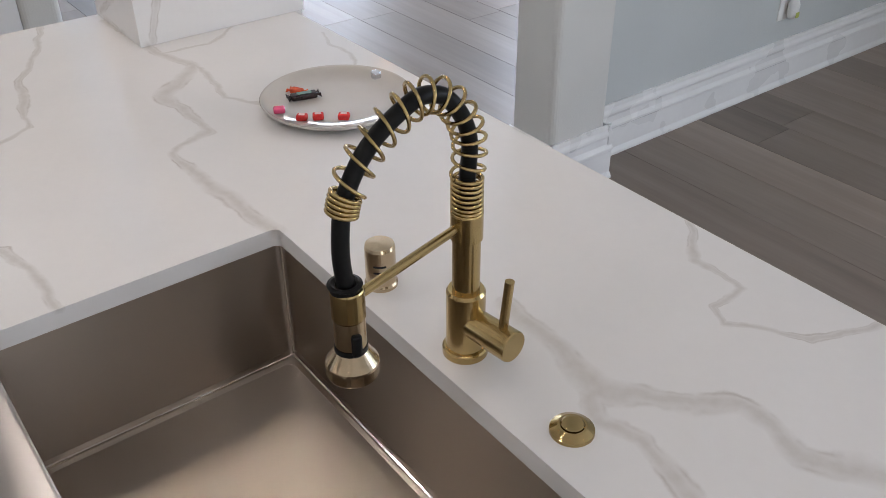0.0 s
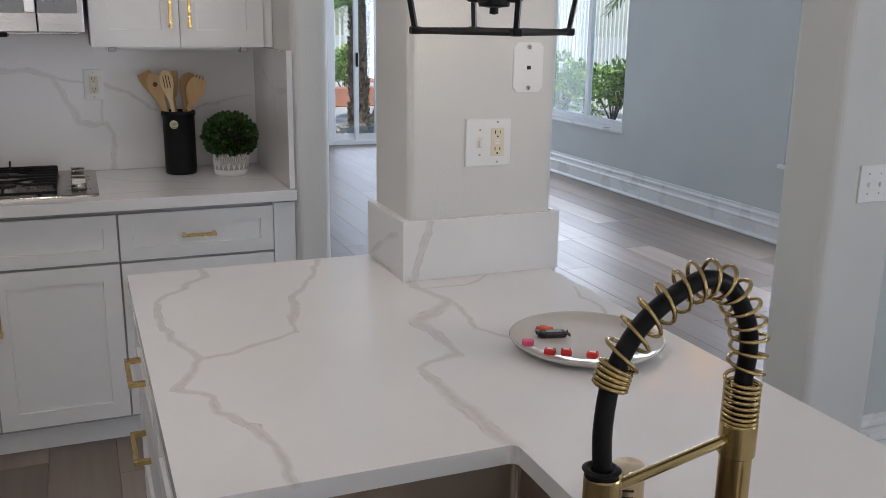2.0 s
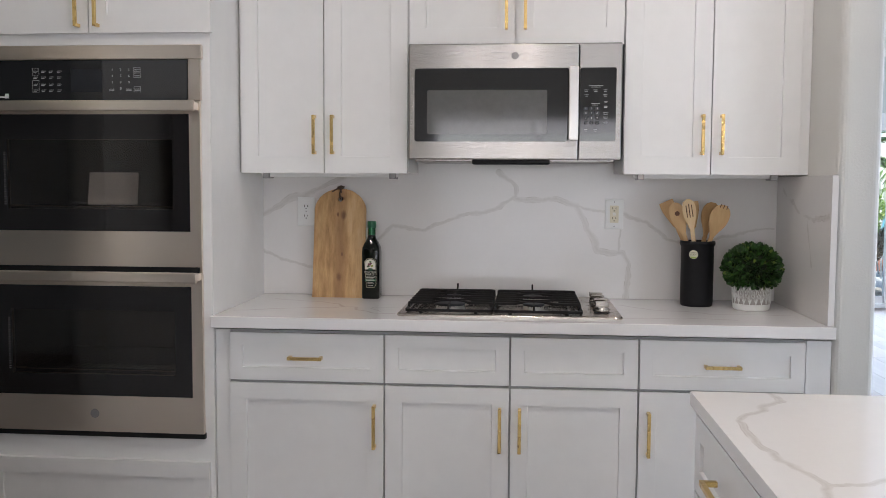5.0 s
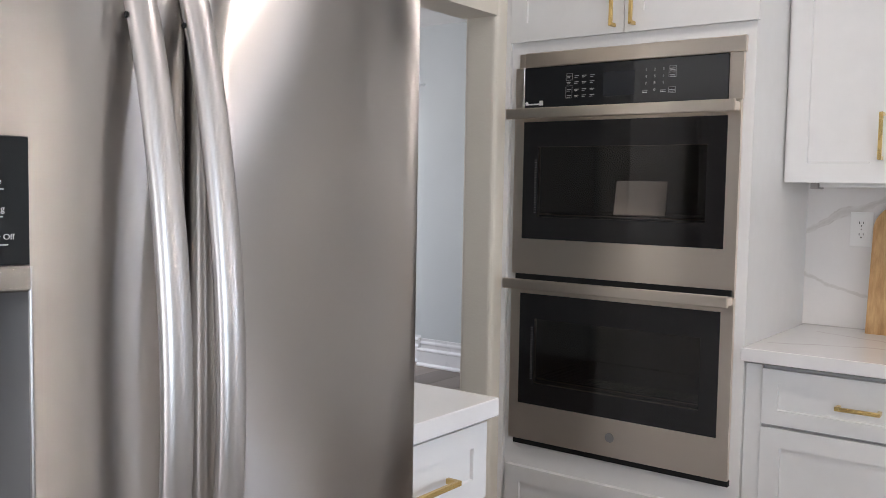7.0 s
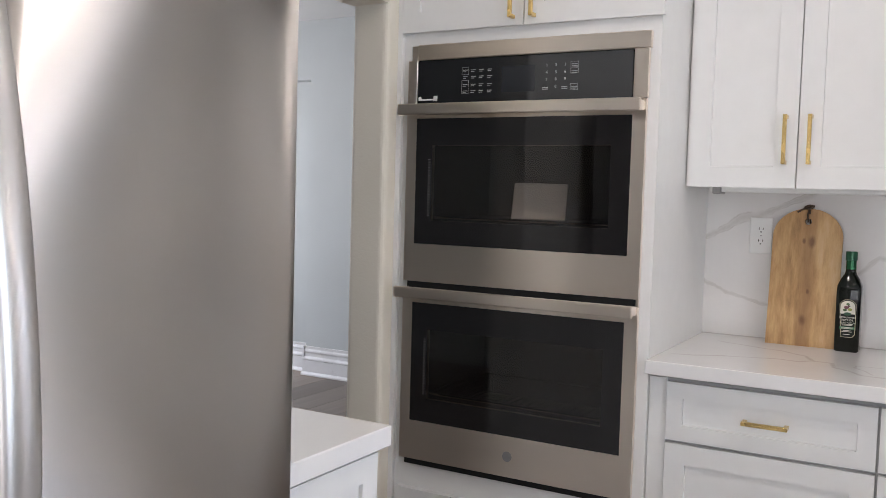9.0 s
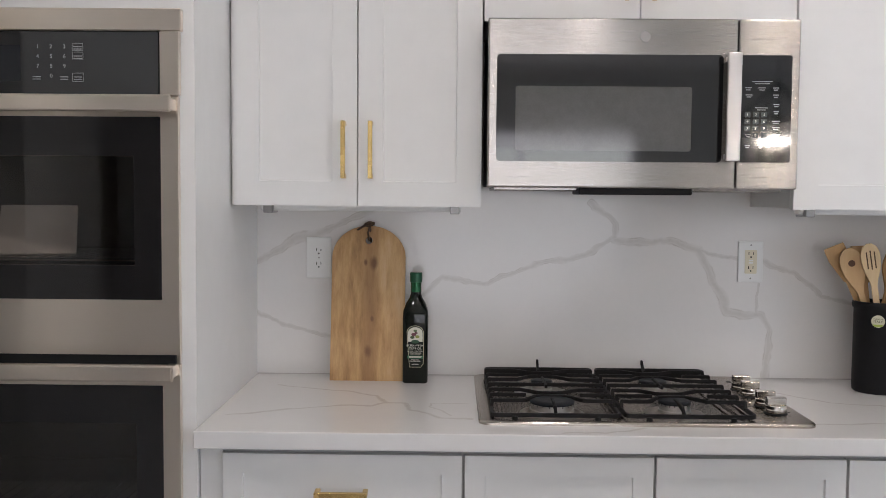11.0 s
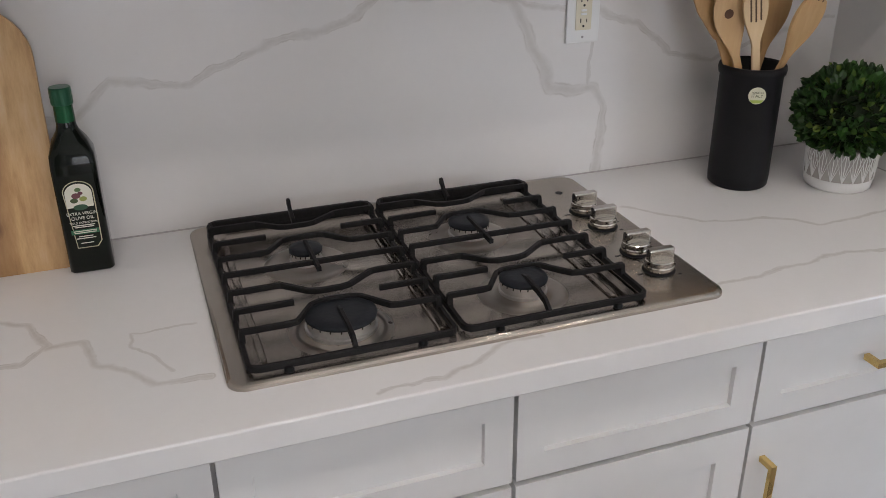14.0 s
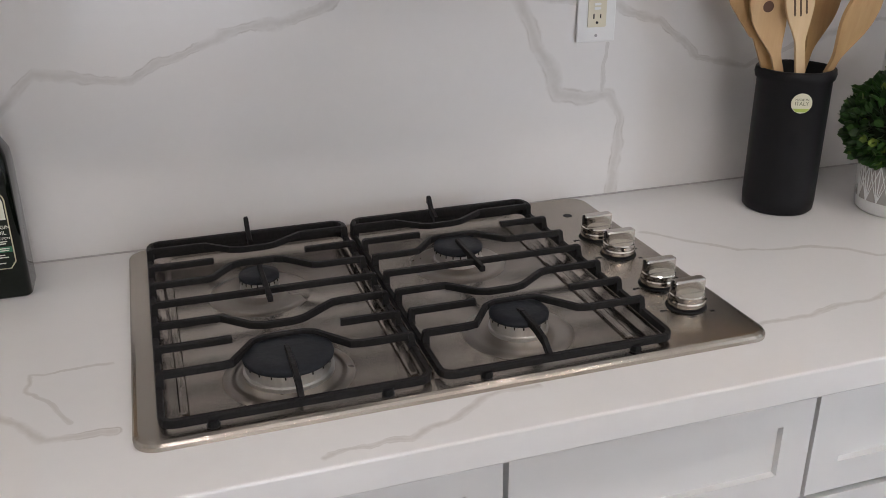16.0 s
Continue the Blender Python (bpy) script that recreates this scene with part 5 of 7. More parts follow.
# ---- faucet and its neighbours ----
def faucet():
    bx, by = 1.035, 0.861
    sw = lambda x: by - (bx - x) * 0.13
    u = thing("kitchen_faucet", (bx, by, ZT), "brushed gold pull-down faucet with an open spring and black hose", "faucet")
    part("base", lathe([(0.029, ZT), (0.029, ZT + 0.009), (0.027, ZT + 0.011), (0.0245, ZT + 0.011), (0.0245, ZT + 0.094), (0.022, ZT + 0.098), (0.017, ZT + 0.098), (0.017, ZT + 0.17), (0.0195, ZT + 0.172), (0.0195, ZT + 0.206), (0.017, ZT + 0.209), (0, ZT + 0.209)], (bx, by, 0), 40), BRASS, u, smooth=False)
    hub = bmesh.new()
    d = Vector((0.12, -1, 0)).normalized()
    m = Matrix.Translation((bx, by, ZT + 0.052)) @ d.to_track_quat("Z", "Y").to_matrix().to_4x4()
    lathe([(0.0195, 0.0), (0.0195, 0.044), (0.0188, 0.045), (0.0188, 0.047), (0.0205, 0.048), (0.0205, 0.078), (0.0195, 0.080), (0, 0.080)], (0, 0, 0), 36, hub, m)
    valve = part("valve", hub, BRASS, u)
    e = Vector((bx, by, ZT + 0.052)) + d * 0.062
    part("lever", tube([e + Vector((0, 0, 0.017)), e + Vector((0.004, -0.004, 0.088))], 0.0058, 14), BRASS, valve, "slim gold lever")
    path = spline([(x, sw(x), z) for x, z in ((bx, 1.118), (bx, 1.165), (1.038, 1.205), (1.028, 1.239), (1.001, 1.273), (0.969, 1.285), (0.942, 1.279), (0.913, 1.266), (0.891, 1.250), (0.874, 1.230), (0.861, 1.206), (0.855, 1.178), (0.853, 1.142), (0.857, 1.10))], 24)
    part("hose", tube(path, 0.0095, 14), RUBBER, u, "ribbed black hose", smooth=True)

    def coil(s0, s1, turns, r, wire, ease=0.0):
        """A coil round the hose between two shares of its length."""
        n = int(turns * 22)
        pts = []
        for k in range(n + 1):
            s = s0 + (s1 - s0) * k / n
            i = min(int(s * (len(path) - 1)), len(path) - 2)
            f = s * (len(path) - 1) - i
            p = path[i].lerp(path[i + 1], f)
            t = (path[i + 1] - path[i]).normalized()
            side = t.cross(Vector((0, 1, 0))).normalized()
            a = 2 * math.pi * turns * (k / n) * (1 + ease - ease * k / n)
            pts.append(p + r * (math.cos(a) * side + math.sin(a) * Vector((0, 1, 0))))
        return tube(pts, wire, 6)

    part("spring", coil(0.08, 0.74, 14, 0.0188, 0.0022, 0.38), BRASS, u, smooth=True)
    part("spring_end", coil(0.0, 0.08, 9, 0.0172, 0.0024), BRASS, u, smooth=True)
    part("spring_end", coil(0.74, 0.80, 5, 0.0155, 0.0026), BRASS, u, smooth=True)
    hx = 0.857
    hy = sw(hx)
    part("arm", tube([(bx - 0.012, by, 1.104), (hx + 0.015, hy + 0.003, 1.088)], 0.0058, 14), BRASS, u)
    clip = bmesh.new()
    lathe([(0.0175, 1.068), (0.0185, 1.070), (0.0185, 1.104), (0.0175, 1.106), (0.0150, 1.106), (0.0150, 1.068), (0.0175, 1.068)], (hx, hy, 0), 32, clip)
    part("holder", clip, BRASS, u, "open ring that holds the spray head")
    part("holder_insert", lathe([(0.0148, 1.066), (0.0165, 1.110), (0.0190, 1.112), (0.0148, 1.114), (0.0105, 1.112), (0.0105, 1.066)], (hx - 0.002, hy, 0), 28), RUBBER, u)
    spray = part("spray_head", lathe([(0.011, 1.092), (0.0135, 1.086), (0.0165, 1.084), (0.0175, 1.078), (0.0175, 1.032), (0.0182, 1.026), (0.026, 1.014), (0.0295, 1.009), (0.0300, 1.006), (0.0300, 0.994), (0.0285, 0.991), (0.022, 0.990), (0, 0.990)], (hx, hy, 0), 40), NICKEL, u, "brushed gold spray head")
    part("spray_band", lathe([(0.0180, 1.032), (0.0186, 1.030), (0.0186, 1.021), (0.0182, 1.020)], (hx, hy, 0), 36), RUBBER, spray)
    bt = bmesh.new()
    box(-0.006, 0.006, -0.0215, -0.0145, 1.026, 1.055, 0.003, bt, 2)
    bt.transform(Matrix.Translation((hx, hy, 0)) @ Matrix.Rotation(radians(-10), 4, "Z"))
    part("spray_button", bt, RUBBER, spray)
    return u


faucet()
ag = thing("air_gap", (1.032, 1.046, ZT), "brushed metal dishwasher air gap cap with vent slots", "air gap")
part("cap", lathe([(0.0235, ZT), (0.0235, ZT + 0.005), (0.0215, ZT + 0.008), (0.0215, ZT + 0.062), (0.020, ZT + 0.067), (0.0, ZT + 0.069)], (1.032, 1.046, 0), 36), NICKEL, ag)
sl = bmesh.new()
for k, z in enumerate((0.031, 0.041)):
    for a in (-150, -138, -126, -114):
        p = Vector((1.032 + 0.0213 * math.cos(radians(a)), 1.046 + 0.0213 * math.sin(radians(a)), ZT + z))
        tube([p, p + Vector((0.0045 * -math.sin(radians(a)), 0.0045 * math.cos(radians(a)), 0))], 0.0014, 6, sl)
tagged(part("vent_slots", sl, SLOT, ag), kind="stuff")
bn = thing("disposal_button", (1.043, 0.676, ZT), "round brass push button for the waste disposal", "button")
part("flange", lathe([(0.0265, ZT), (0.026, ZT + 0.004), (0.017, ZT + 0.010), (0.0145, ZT + 0.010), (0.0145, ZT + 0.006), (0, ZT + 0.006)], (1.043, 0.676, 0), 40), BRASS, bn)
part("button", lathe([(0.0135, ZT + 0.006), (0.0135, ZT + 0.0115), (0.012, ZT + 0.0125), (0, ZT + 0.0122)], (1.043, 0.676, 0), 36), BRASS, bn)


# ---- on the worktop ----
def outlet(at, facing, kind):
    """A duplex outlet plate; kind 'gfci' has a square ivory insert."""
    u = thing("wall_outlet", at, "white duplex wall outlet in the backsplash" if kind == "duplex" else "white outlet plate with ivory safety receptacle", "outlet")
    m = face_m(facing, at)
    pl_ = bmesh.new()
    box(-0.036, 0.036, -0.059, 0.059, 0.0, 0.006, 0.002, pl_, 2)
    pl_.transform(m)
    part("plate", pl_, PLASTIC, u)
    receptacles(u, m, kind, 0.0)
    return u


def receptacles(u, m, kind, cx):
    if kind == "gfci":
        body = prism(round_rect(cx - 0.017, cx + 0.017, -0.034, 0.034, 0.002, 2), 0.005, 0.0078, m)
        r_ = part("receptacle", body, IVORY, u, "ivory safety receptacle")
        for z in (-0.003, 0.004):
            part("reset_button", prism(round_rect(cx - 0.006, cx + 0.006, z - 0.002, z + 0.002, 0.0005, 1), 0.0075, 0.0088, m), PLASTIC, r_)
        rs = [(r_, -0.019), (r_, 0.021)]
    else:
        rs = []
        for z in (-0.0195, 0.0195):
            out = [(cx + 0.0165 * math.cos(radians(a)), z + max(-0.0135, min(0.0135, 0.0165 * math.sin(radians(a))))) for a in range(0, 360, 12)]
            rs.append((part("receptacle", prism(out, 0.005, 0.0078, m), PLASTIC, u), z))
    for r_, z in rs:
        for x, h in ((-0.0063, 0.0042), (0.0063, 0.0034)):
            part("slot", prism([(cx + x - 0.0011, z + 0.003 - h), (cx + x + 0.0011, z + 0.003 - h), (cx + x + 0.0011, z + 0.003 + h), (cx + x - 0.0011, z + 0.003 + h)], 0.0072, 0.0081, m), SLOT, r_)
        part("ground_hole", prism([(cx + 0.0024 * math.cos(radians(a)), z - 0.0075 + 0.0024 * math.sin(radians(a))) for a in range(0, 360, 30)], 0.0072, 0.0081, m), SLOT, r_)
    for z in (-0.048, 0.048) if kind == "gfci" else (0.0,):
        part("screw", prism([(cx + 0.0025 * math.cos(radians(a)), z + 0.0025 * math.sin(radians(a))) for a in range(0, 360, 30)], 0.0058, 0.0068, m), GREY_MARK, u)


outlet((-0.757, 4.0, 1.259), "S", "duplex")
outlet((0.488, 4.0, 1.258), "S", "gfci")

u = thing("switch_plate", (1.330, 2.135, 1.240), "white two-gang plate with toggle switch and outlet on the pillar", "switch")
m = face_m("S", (1.330, 2.135, 1.240))
bm = box(-0.059, 0.059, -0.057, 0.057, 0.0, 0.006, 0.002, seg=2)
bm.transform(m)
part("plate", bm, PLASTIC, u)
receptacles(u, m, "gfci", 0.023)
part("switch_slot", prism(round_rect(-0.029, -0.017, -0.013, 0.013, 0.001, 1), 0.005, 0.0066, m), IVORY, u)
part("toggle", prism([(-0.0265, -0.009), (-0.0195, -0.009), (-0.0195, 0.004), (-0.0265, 0.004)], 0.006, 0.014, m), PLASTIC, u, "small white toggle")
for z in (-0.03, 0.03):
    part("screw", prism([(-0.023 + 0.0025 * math.cos(radians(a)), z + 0.0025 * math.sin(radians(a))) for a in range(0, 360, 30)], 0.0058, 0.0068, m), GREY_MARK, u)

u = thing("phone_plate", (1.430, 2.135, 1.416), "white wall phone plate with clipped corners and two screws", "wall plate")
m = face_m("S", (1.430, 2.135, 1.416))
c = 0.010
part("plate", prism([(-0.039 + c, -0.058), (0.039 - c, -0.058), (0.039, -0.058 + c), (0.039, 0.058 - c), (0.039 - c, 0.058), (-0.039 + c, 0.058), (-0.039, 0.058 - c), (-0.039, -0.058 + c)], 0.0, 0.006, m), PLASTIC, u)
part("jack", prism(round_rect(-0.008, 0.008, -0.011, 0.011, 0.001, 1), 0.005, 0.009, m), PLASTIC, u, "square phone jack")
part("jack_hole", prism([(-0.005, -0.005), (0.005, -0.005), (0.005, 0.004), (-0.005, 0.004)], 0.0088, 0.0094, m), SLOT, u)
for z in (-0.048, 0.048):
    part("stud", lathe([(0.006, 0.006), (0.005, 0.010), (0.0025, 0.012), (0, 0.012)], (0, 0, 0), 16, None, m @ Matrix.Translation((0, z, 0))), CHROME, u, "round metal screw stud")

u = thing("switch_plate", (2.655, 2.17, 1.062), "white three-gang switch plate on the wall end", "switch")
m = face_m("S", (2.655, 2.17, 1.062))
bm = box(-0.08, 0.08, -0.057, 0.057, 0.0, 0.006, 0.002, seg=2)
bm.transform(m)
part("plate", bm, PLASTIC, u)
for x in (-0.046, 0.0, 0.046):
    part("toggle", prism([(x - 0.004, -0.009), (x + 0.004, -0.009), (x + 0.004, 0.004), (x - 0.004, 0.004)], 0.005, 0.014, m), PLASTIC, u)
    for z in (-0.03, 0.03):
        part("screw", prism([(x + 0.0025 * math.cos(radians(a)), z + 0.0025 * math.sin(radians(a))) for a in range(0, 360, 30)], 0.0058, 0.0068, m), GREY_MARK, u)

u = thing("plug_in_freshener", (3.95, 2.29, 0.36), "white plug-in air freshener in a wall outlet", "air freshener")
m = face_m("S", (3.93, 2.29, 0.37))
bm = box(-0.036, 0.036, -0.058, 0.058, 0.0, 0.006, 0.002)
bm.transform(m)
part("plate", bm, PLASTIC, u)
bm = lathe([(0.0, -0.045), (0.018, -0.042), (0.026, -0.02), (0.027, 0.02), (0.018, 0.04), (0.0, 0.045)], (0, 0, 0), 20)
bm.transform(Matrix.Translation((3.955, 2.258, 0.365)) @ Matrix.Diagonal((1, 0.9, 1, 1)))
part("body", bm, PLASTIC, u, smooth=True)
part("label", prism(round_rect(-0.012, 0.012, -0.014, 0.010, 0.004, 3), 0.0, 0.0015, face_m("S", (3.955, 2.2335, 0.345))), plain("label_green", (0.42, 0.47, 0.10), 0.5), u, "yellow-green label")


def board():
    u = thing("cutting_board", (-0.609, 3.94, ZK), "arched wooden cutting board leaning on the backsplash", "cutting board")
    w, h = 0.1045, 0.440
    out = [(-w, 0), (w, 0)] + [(w * math.cos(radians(a)), h - w * 0.86 + w * 0.86 * math.sin(radians(a))) for a in range(0, 181, 9)]
    hole = [(0.0105 * math.cos(radians(a)), h - 0.042 + 0.0105 * math.sin(radians(a))) for a in range(0, 360, 18)]
    tilt = Matrix.Translation((-0.609, 3.908, ZK)) @ Matrix.Rotation(radians(90 - 8.6), 4, "X")
    bm = bmesh.new()
    t = 0.018
    for z, flip in ((0, True), (t, False)):
        vo, vh = [bm.verts.new((x, y, z)) for x, y in out], [bm.verts.new((x, y, z)) for x, y in hole]
        eo = [bm.edges.new((vo[i], vo[(i + 1) % len(vo)])) for i in range(len(vo))]
        eh = [bm.edges.new((vh[i], vh[(i + 1) % len(vh)])) for i in range(len(vh))]
        bmesh.ops.triangle_fill(bm, use_beauty=True, edges=eo + eh)
        if z == 0:
            low = (vo, vh)
        else:
            for a, b in zip(low, (vo, vh)):
                for i in range(len(a)):
                    j = (i + 1) % len(a)
                    bm.faces.new((a[i], a[j], b[j], b[i]))
    bmesh.ops.recalc_face_normals(bm, faces=bm.faces[:])
    bm.transform(tilt @ Matrix.Translation((0, 0, -t)))
    part("board", bm, board_wood(), u)
    kn = bmesh.new()
    random.seed(5)
    for k in range(7):
        a0 = random.uniform(0, 6.28)
        pts = [tilt @ Vector((0.013 * math.cos(a0 + q * 0.9) + random.uniform(-0.003, 0.003), h + 0.004 + 0.006 * math.sin(a0 + q * 1.1), 0.002 + 0.006 * math.sin(q))) for q in range(7)]
        tube(pts, 0.0026, 6, kn)
    tube([tilt @ Vector(p) for p in ((0.0, h - 0.045, 0.002), (-0.003, h - 0.02, 0.003), (0.002, h, 0.004))], 0.003, 6, kn)
    tube([tilt @ Vector(p) for p in ((0.004, h - 0.045, -0.022), (0.003, h - 0.01, 0.003), (0.0, h, 0.003))], 0.003, 6, kn)
    tube([tilt @ Vector(p) for p in ((-0.006, h + 0.002, 0.002), (-0.02, h - 0.004, 0.003), (-0.034, h - 0.013, 0.002))], 0.0032, 6, kn)
    part("twine_knot", kn, plain("dark_twine", (0.09, 0.055, 0.035), 0.8, 0, 0.2, 200, 0.3), u, "dark twine knotted through the hole", smooth=True)


def board_wood():
    m, nt, b = material("board_wood", (0.55, 0.36, 0.19), 0.5)
    v = coords(nt, (42, 42, 3.0))
    warp = noise_tex(nt, coords(nt, (5, 5, 3)), 1.0, 3)
    n1 = noise_tex(nt, v, 1.0, 7, 0.7)
    n2 = noise_tex(nt, coords(nt, (11, 11, 1.2)), 1.0, 4)
    f = math_node(nt, "ADD", math_node(nt, "MULTIPLY", n1, 0.45), math_node(nt, "MULTIPLY", math_node(nt, "ADD", n2, math_node(nt, "MULTIPLY", warp, 0.4)), 0.45))
    c = ramp(nt, f, [(0.40, (0.26, 0.14, 0.055)), (0.50, (0.47, 0.27, 0.11)), (0.59, (0.62, 0.39, 0.18)), (0.70, (0.70, 0.50, 0.28))])
    g = nt.nodes.new("ShaderNodeNewGeometry").outputs["Position"]
    for (x, z, r) in ((-0.594, 1.247, 0.014), (-0.618, 1.25, 0.007), (-0.608, 1.000, 0.013), (-0.597, 1.09, 0.005)):
        sc = nt.nodes.new("ShaderNodeVectorMath")
        sc.operation = "SUBTRACT"
        nt.links.new(g, sc.inputs[0])
        sc.inputs[1].default_value = (x, 0, z)
        ms = nt.nodes.new("ShaderNodeVectorMath")
        ms.operation = "MULTIPLY"
        nt.links.new(sc.outputs[0], ms.inputs[0])
        ms.inputs[1].default_value = (1, 0, 0.6)
        ln = nt.nodes.new("ShaderNodeVectorMath")
        ln.operation = "LENGTH"
        nt.links.new(ms.outputs[0], ln.inputs[0])
        wob = math_node(nt, "ADD", ln.outputs["Value"], math_node(nt, "MULTIPLY", math_node(nt, "SUBTRACT", n1, 0.5), 0.012))
        c = mix(nt, remap(nt, wob, r * 0.3, r, 0.85, 0.0), c, (0.13, 0.055, 0.025))
    streak = nt.nodes.new("ShaderNodeSeparateXYZ")
    nt.links.new(g, streak.inputs[0])
    d = math_node(nt, "ABSOLUTE", math_node(nt, "ADD", math_node(nt, "ADD", streak.outputs[0], 0.606), math_node(nt, "MULTIPLY", math_node(nt, "SUBTRACT", warp, 0.5), 0.06)))
    c = mix(nt, math_node(nt, "MULTIPLY", remap(nt, d, 0.0, 0.030, 1.0, 0.0), n1), c, (0.24, 0.11, 0.045))
    nt.links.new(c, b.inputs["Base Color"])
    bump(nt, b, n1, 0.15, 0.002)
    return m


board()


def bottle():
    u = thing("olive_oil_bottle", (-0.4715, 3.910, ZK), "dark green square olive oil bottle with a black label", "bottle")
    GREEN = plain("dark_green_glass", (0.003, 0.005, 0.003), 0.05, 0, 0.2, 8)
    GREEN.node_tree.nodes["Principled BSDF"].inputs["Specular IOR Level"].default_value = 0.3
    bm = bmesh.new()
    prev = None
    rows = [(0.030, 0.000, 0.006), (0.034, 0.004, 0.009), (0.034, 0.195, 0.009), (0.033, 0.215, 0.012), (0.026, 0.236, 0.018), (0.017, 0.252, 0.0165), (0.0145, 0.262, 0.0142), (0.0135, 0.30, 0.0132), (0.0155, 0.302, 0.0150), (0.0155, 0.310, 0.0150)]
    for h, z, r in rows:
        ring = [bm.verts.new((-0.4715 + x, 3.910 + y, ZK + z * 0.945)) for x, y in round_rect(-h * 1.03, h * 1.03, -h * 1.03, h * 1.03, r, 6)]
        if prev:
            for i in range(len(ring)):
                j = (i + 1) % len(ring)
                bm.faces.new((prev[i], prev[j], ring[j], ring[i]))
        else:
            bm.faces.new(ring[::-1])
        prev = ring
    bm.faces.new(prev)
    part("body", bm, GREEN, u, smooth=True)
    part("cap", lathe([(0.0162, ZK + 0.280), (0.0170, ZK + 0.282), (0.0170, ZK + 0.306), (0.0155, ZK + 0.308), (0, ZK + 0.308)], (-0.4715, 3.910, 0), 24), plain("green_cap", (0.01, 0.09, 0.04), 0.3, 0.3), u, "green screw cap")
    part("neck_foil", lathe([(0.0152, ZK + 0.253), (0.0147, ZK + 0.280)], (-0.4715, 3.910, 0), 24), plain("green_foil", (0.01, 0.10, 0.035), 0.25, 0.5), u)
    yl = 3.910 - 0.0353
    m = face_m("S", (-0.4715, yl, ZK + 0.108))
    gold, cream, ink = plain("label_gold", (0.55, 0.50, 0.33), 0.5), plain("label_cream", (0.70, 0.68, 0.58), 0.5), plain("label_black", (0.012, 0.016, 0.012), 0.4)
    arch = lambda w, a, b: [(-w, a), (w, a)] + [(w * math.cos(radians(t)), b + w * 0.8 * math.sin(radians(t))) for t in range(0, 181, 15)]
    base = part("label", prism([(-0.016 + 0, -0.062)] + [(0.016, -0.062)] + arch(0.0235, -0.052, 0.036)[1:], 0.0, 0.0006, m), gold, u, "gold-edged arched label")
    part("label_field", prism([(-0.015, -0.0605), (0.015, -0.0605)] + arch(0.0220, -0.051, 0.036)[1:], 0.0004, 0.0009, m), ink, base)
    part("label_picture", prism(arch(0.0205, 0.010, 0.034), 0.0006, 0.0012, m), cream, base, "cream picture field with olives")
    for x, y, r_, col in ((-0.004, 0.030, 0.007, (0.16, 0.05, 0.06)), (0.006, 0.024, 0.006, (0.30, 0.33, 0.08)), (-0.008, 0.022, 0.006, (0.06, 0.09, 0.03)), (0.0, 0.040, 0.005, (0.10, 0.16, 0.06)), (0.003, 0.034, 0.004, (0.13, 0.04, 0.05))):
        part("olive", prism([(x + r_ * math.cos(radians(a)), y + 0.7 * r_ * math.sin(radians(a))) for a in range(0, 360, 30)], 0.0008, 0.0015, m), plain("olive_print", col, 0.5), base)
    part("label_oval", prism([(0.011 * math.cos(radians(a)), 0.010 + 0.005 * math.sin(radians(a))) for a in range(0, 360, 24)], 0.001, 0.0017, m), plain("label_green_dark", (0.02, 0.08, 0.04), 0.5), base)
    for t_, z, s in (("EXTRA VIRGIN", -0.001, 0.0072), ("OLIVE OIL", -0.009, 0.0078), ("COLD EXTRACTION", -0.017, 0.0046)):
        letters("label_word", t_, m @ Matrix.Translation((0, z, 0.0011)), s, cream, base)
    part("label_band", prism([(-0.0215, -0.037), (0.0215, -0.037), (0.0215, -0.029), (-0.0215, -0.029)], 0.0006, 0.0011, m), plain("label_band_green", (0.02, 0.13, 0.06), 0.5), base)
    for z, w in ((-0.0215, 0.034), (-0.0245, 0.030), (-0.0315, 0.036), (-0.0345, 0.034), (-0.041, 0.022), (-0.0445, 0.030), (-0.053, 0.020)):
        part("small_print", prism([(-w / 2, z - 0.0007), (w / 2, z - 0.0007), (w / 2, z + 0.0007), (-w / 2, z + 0.0007)], 0.0008, 0.0014, m), cream, base)


bottle()


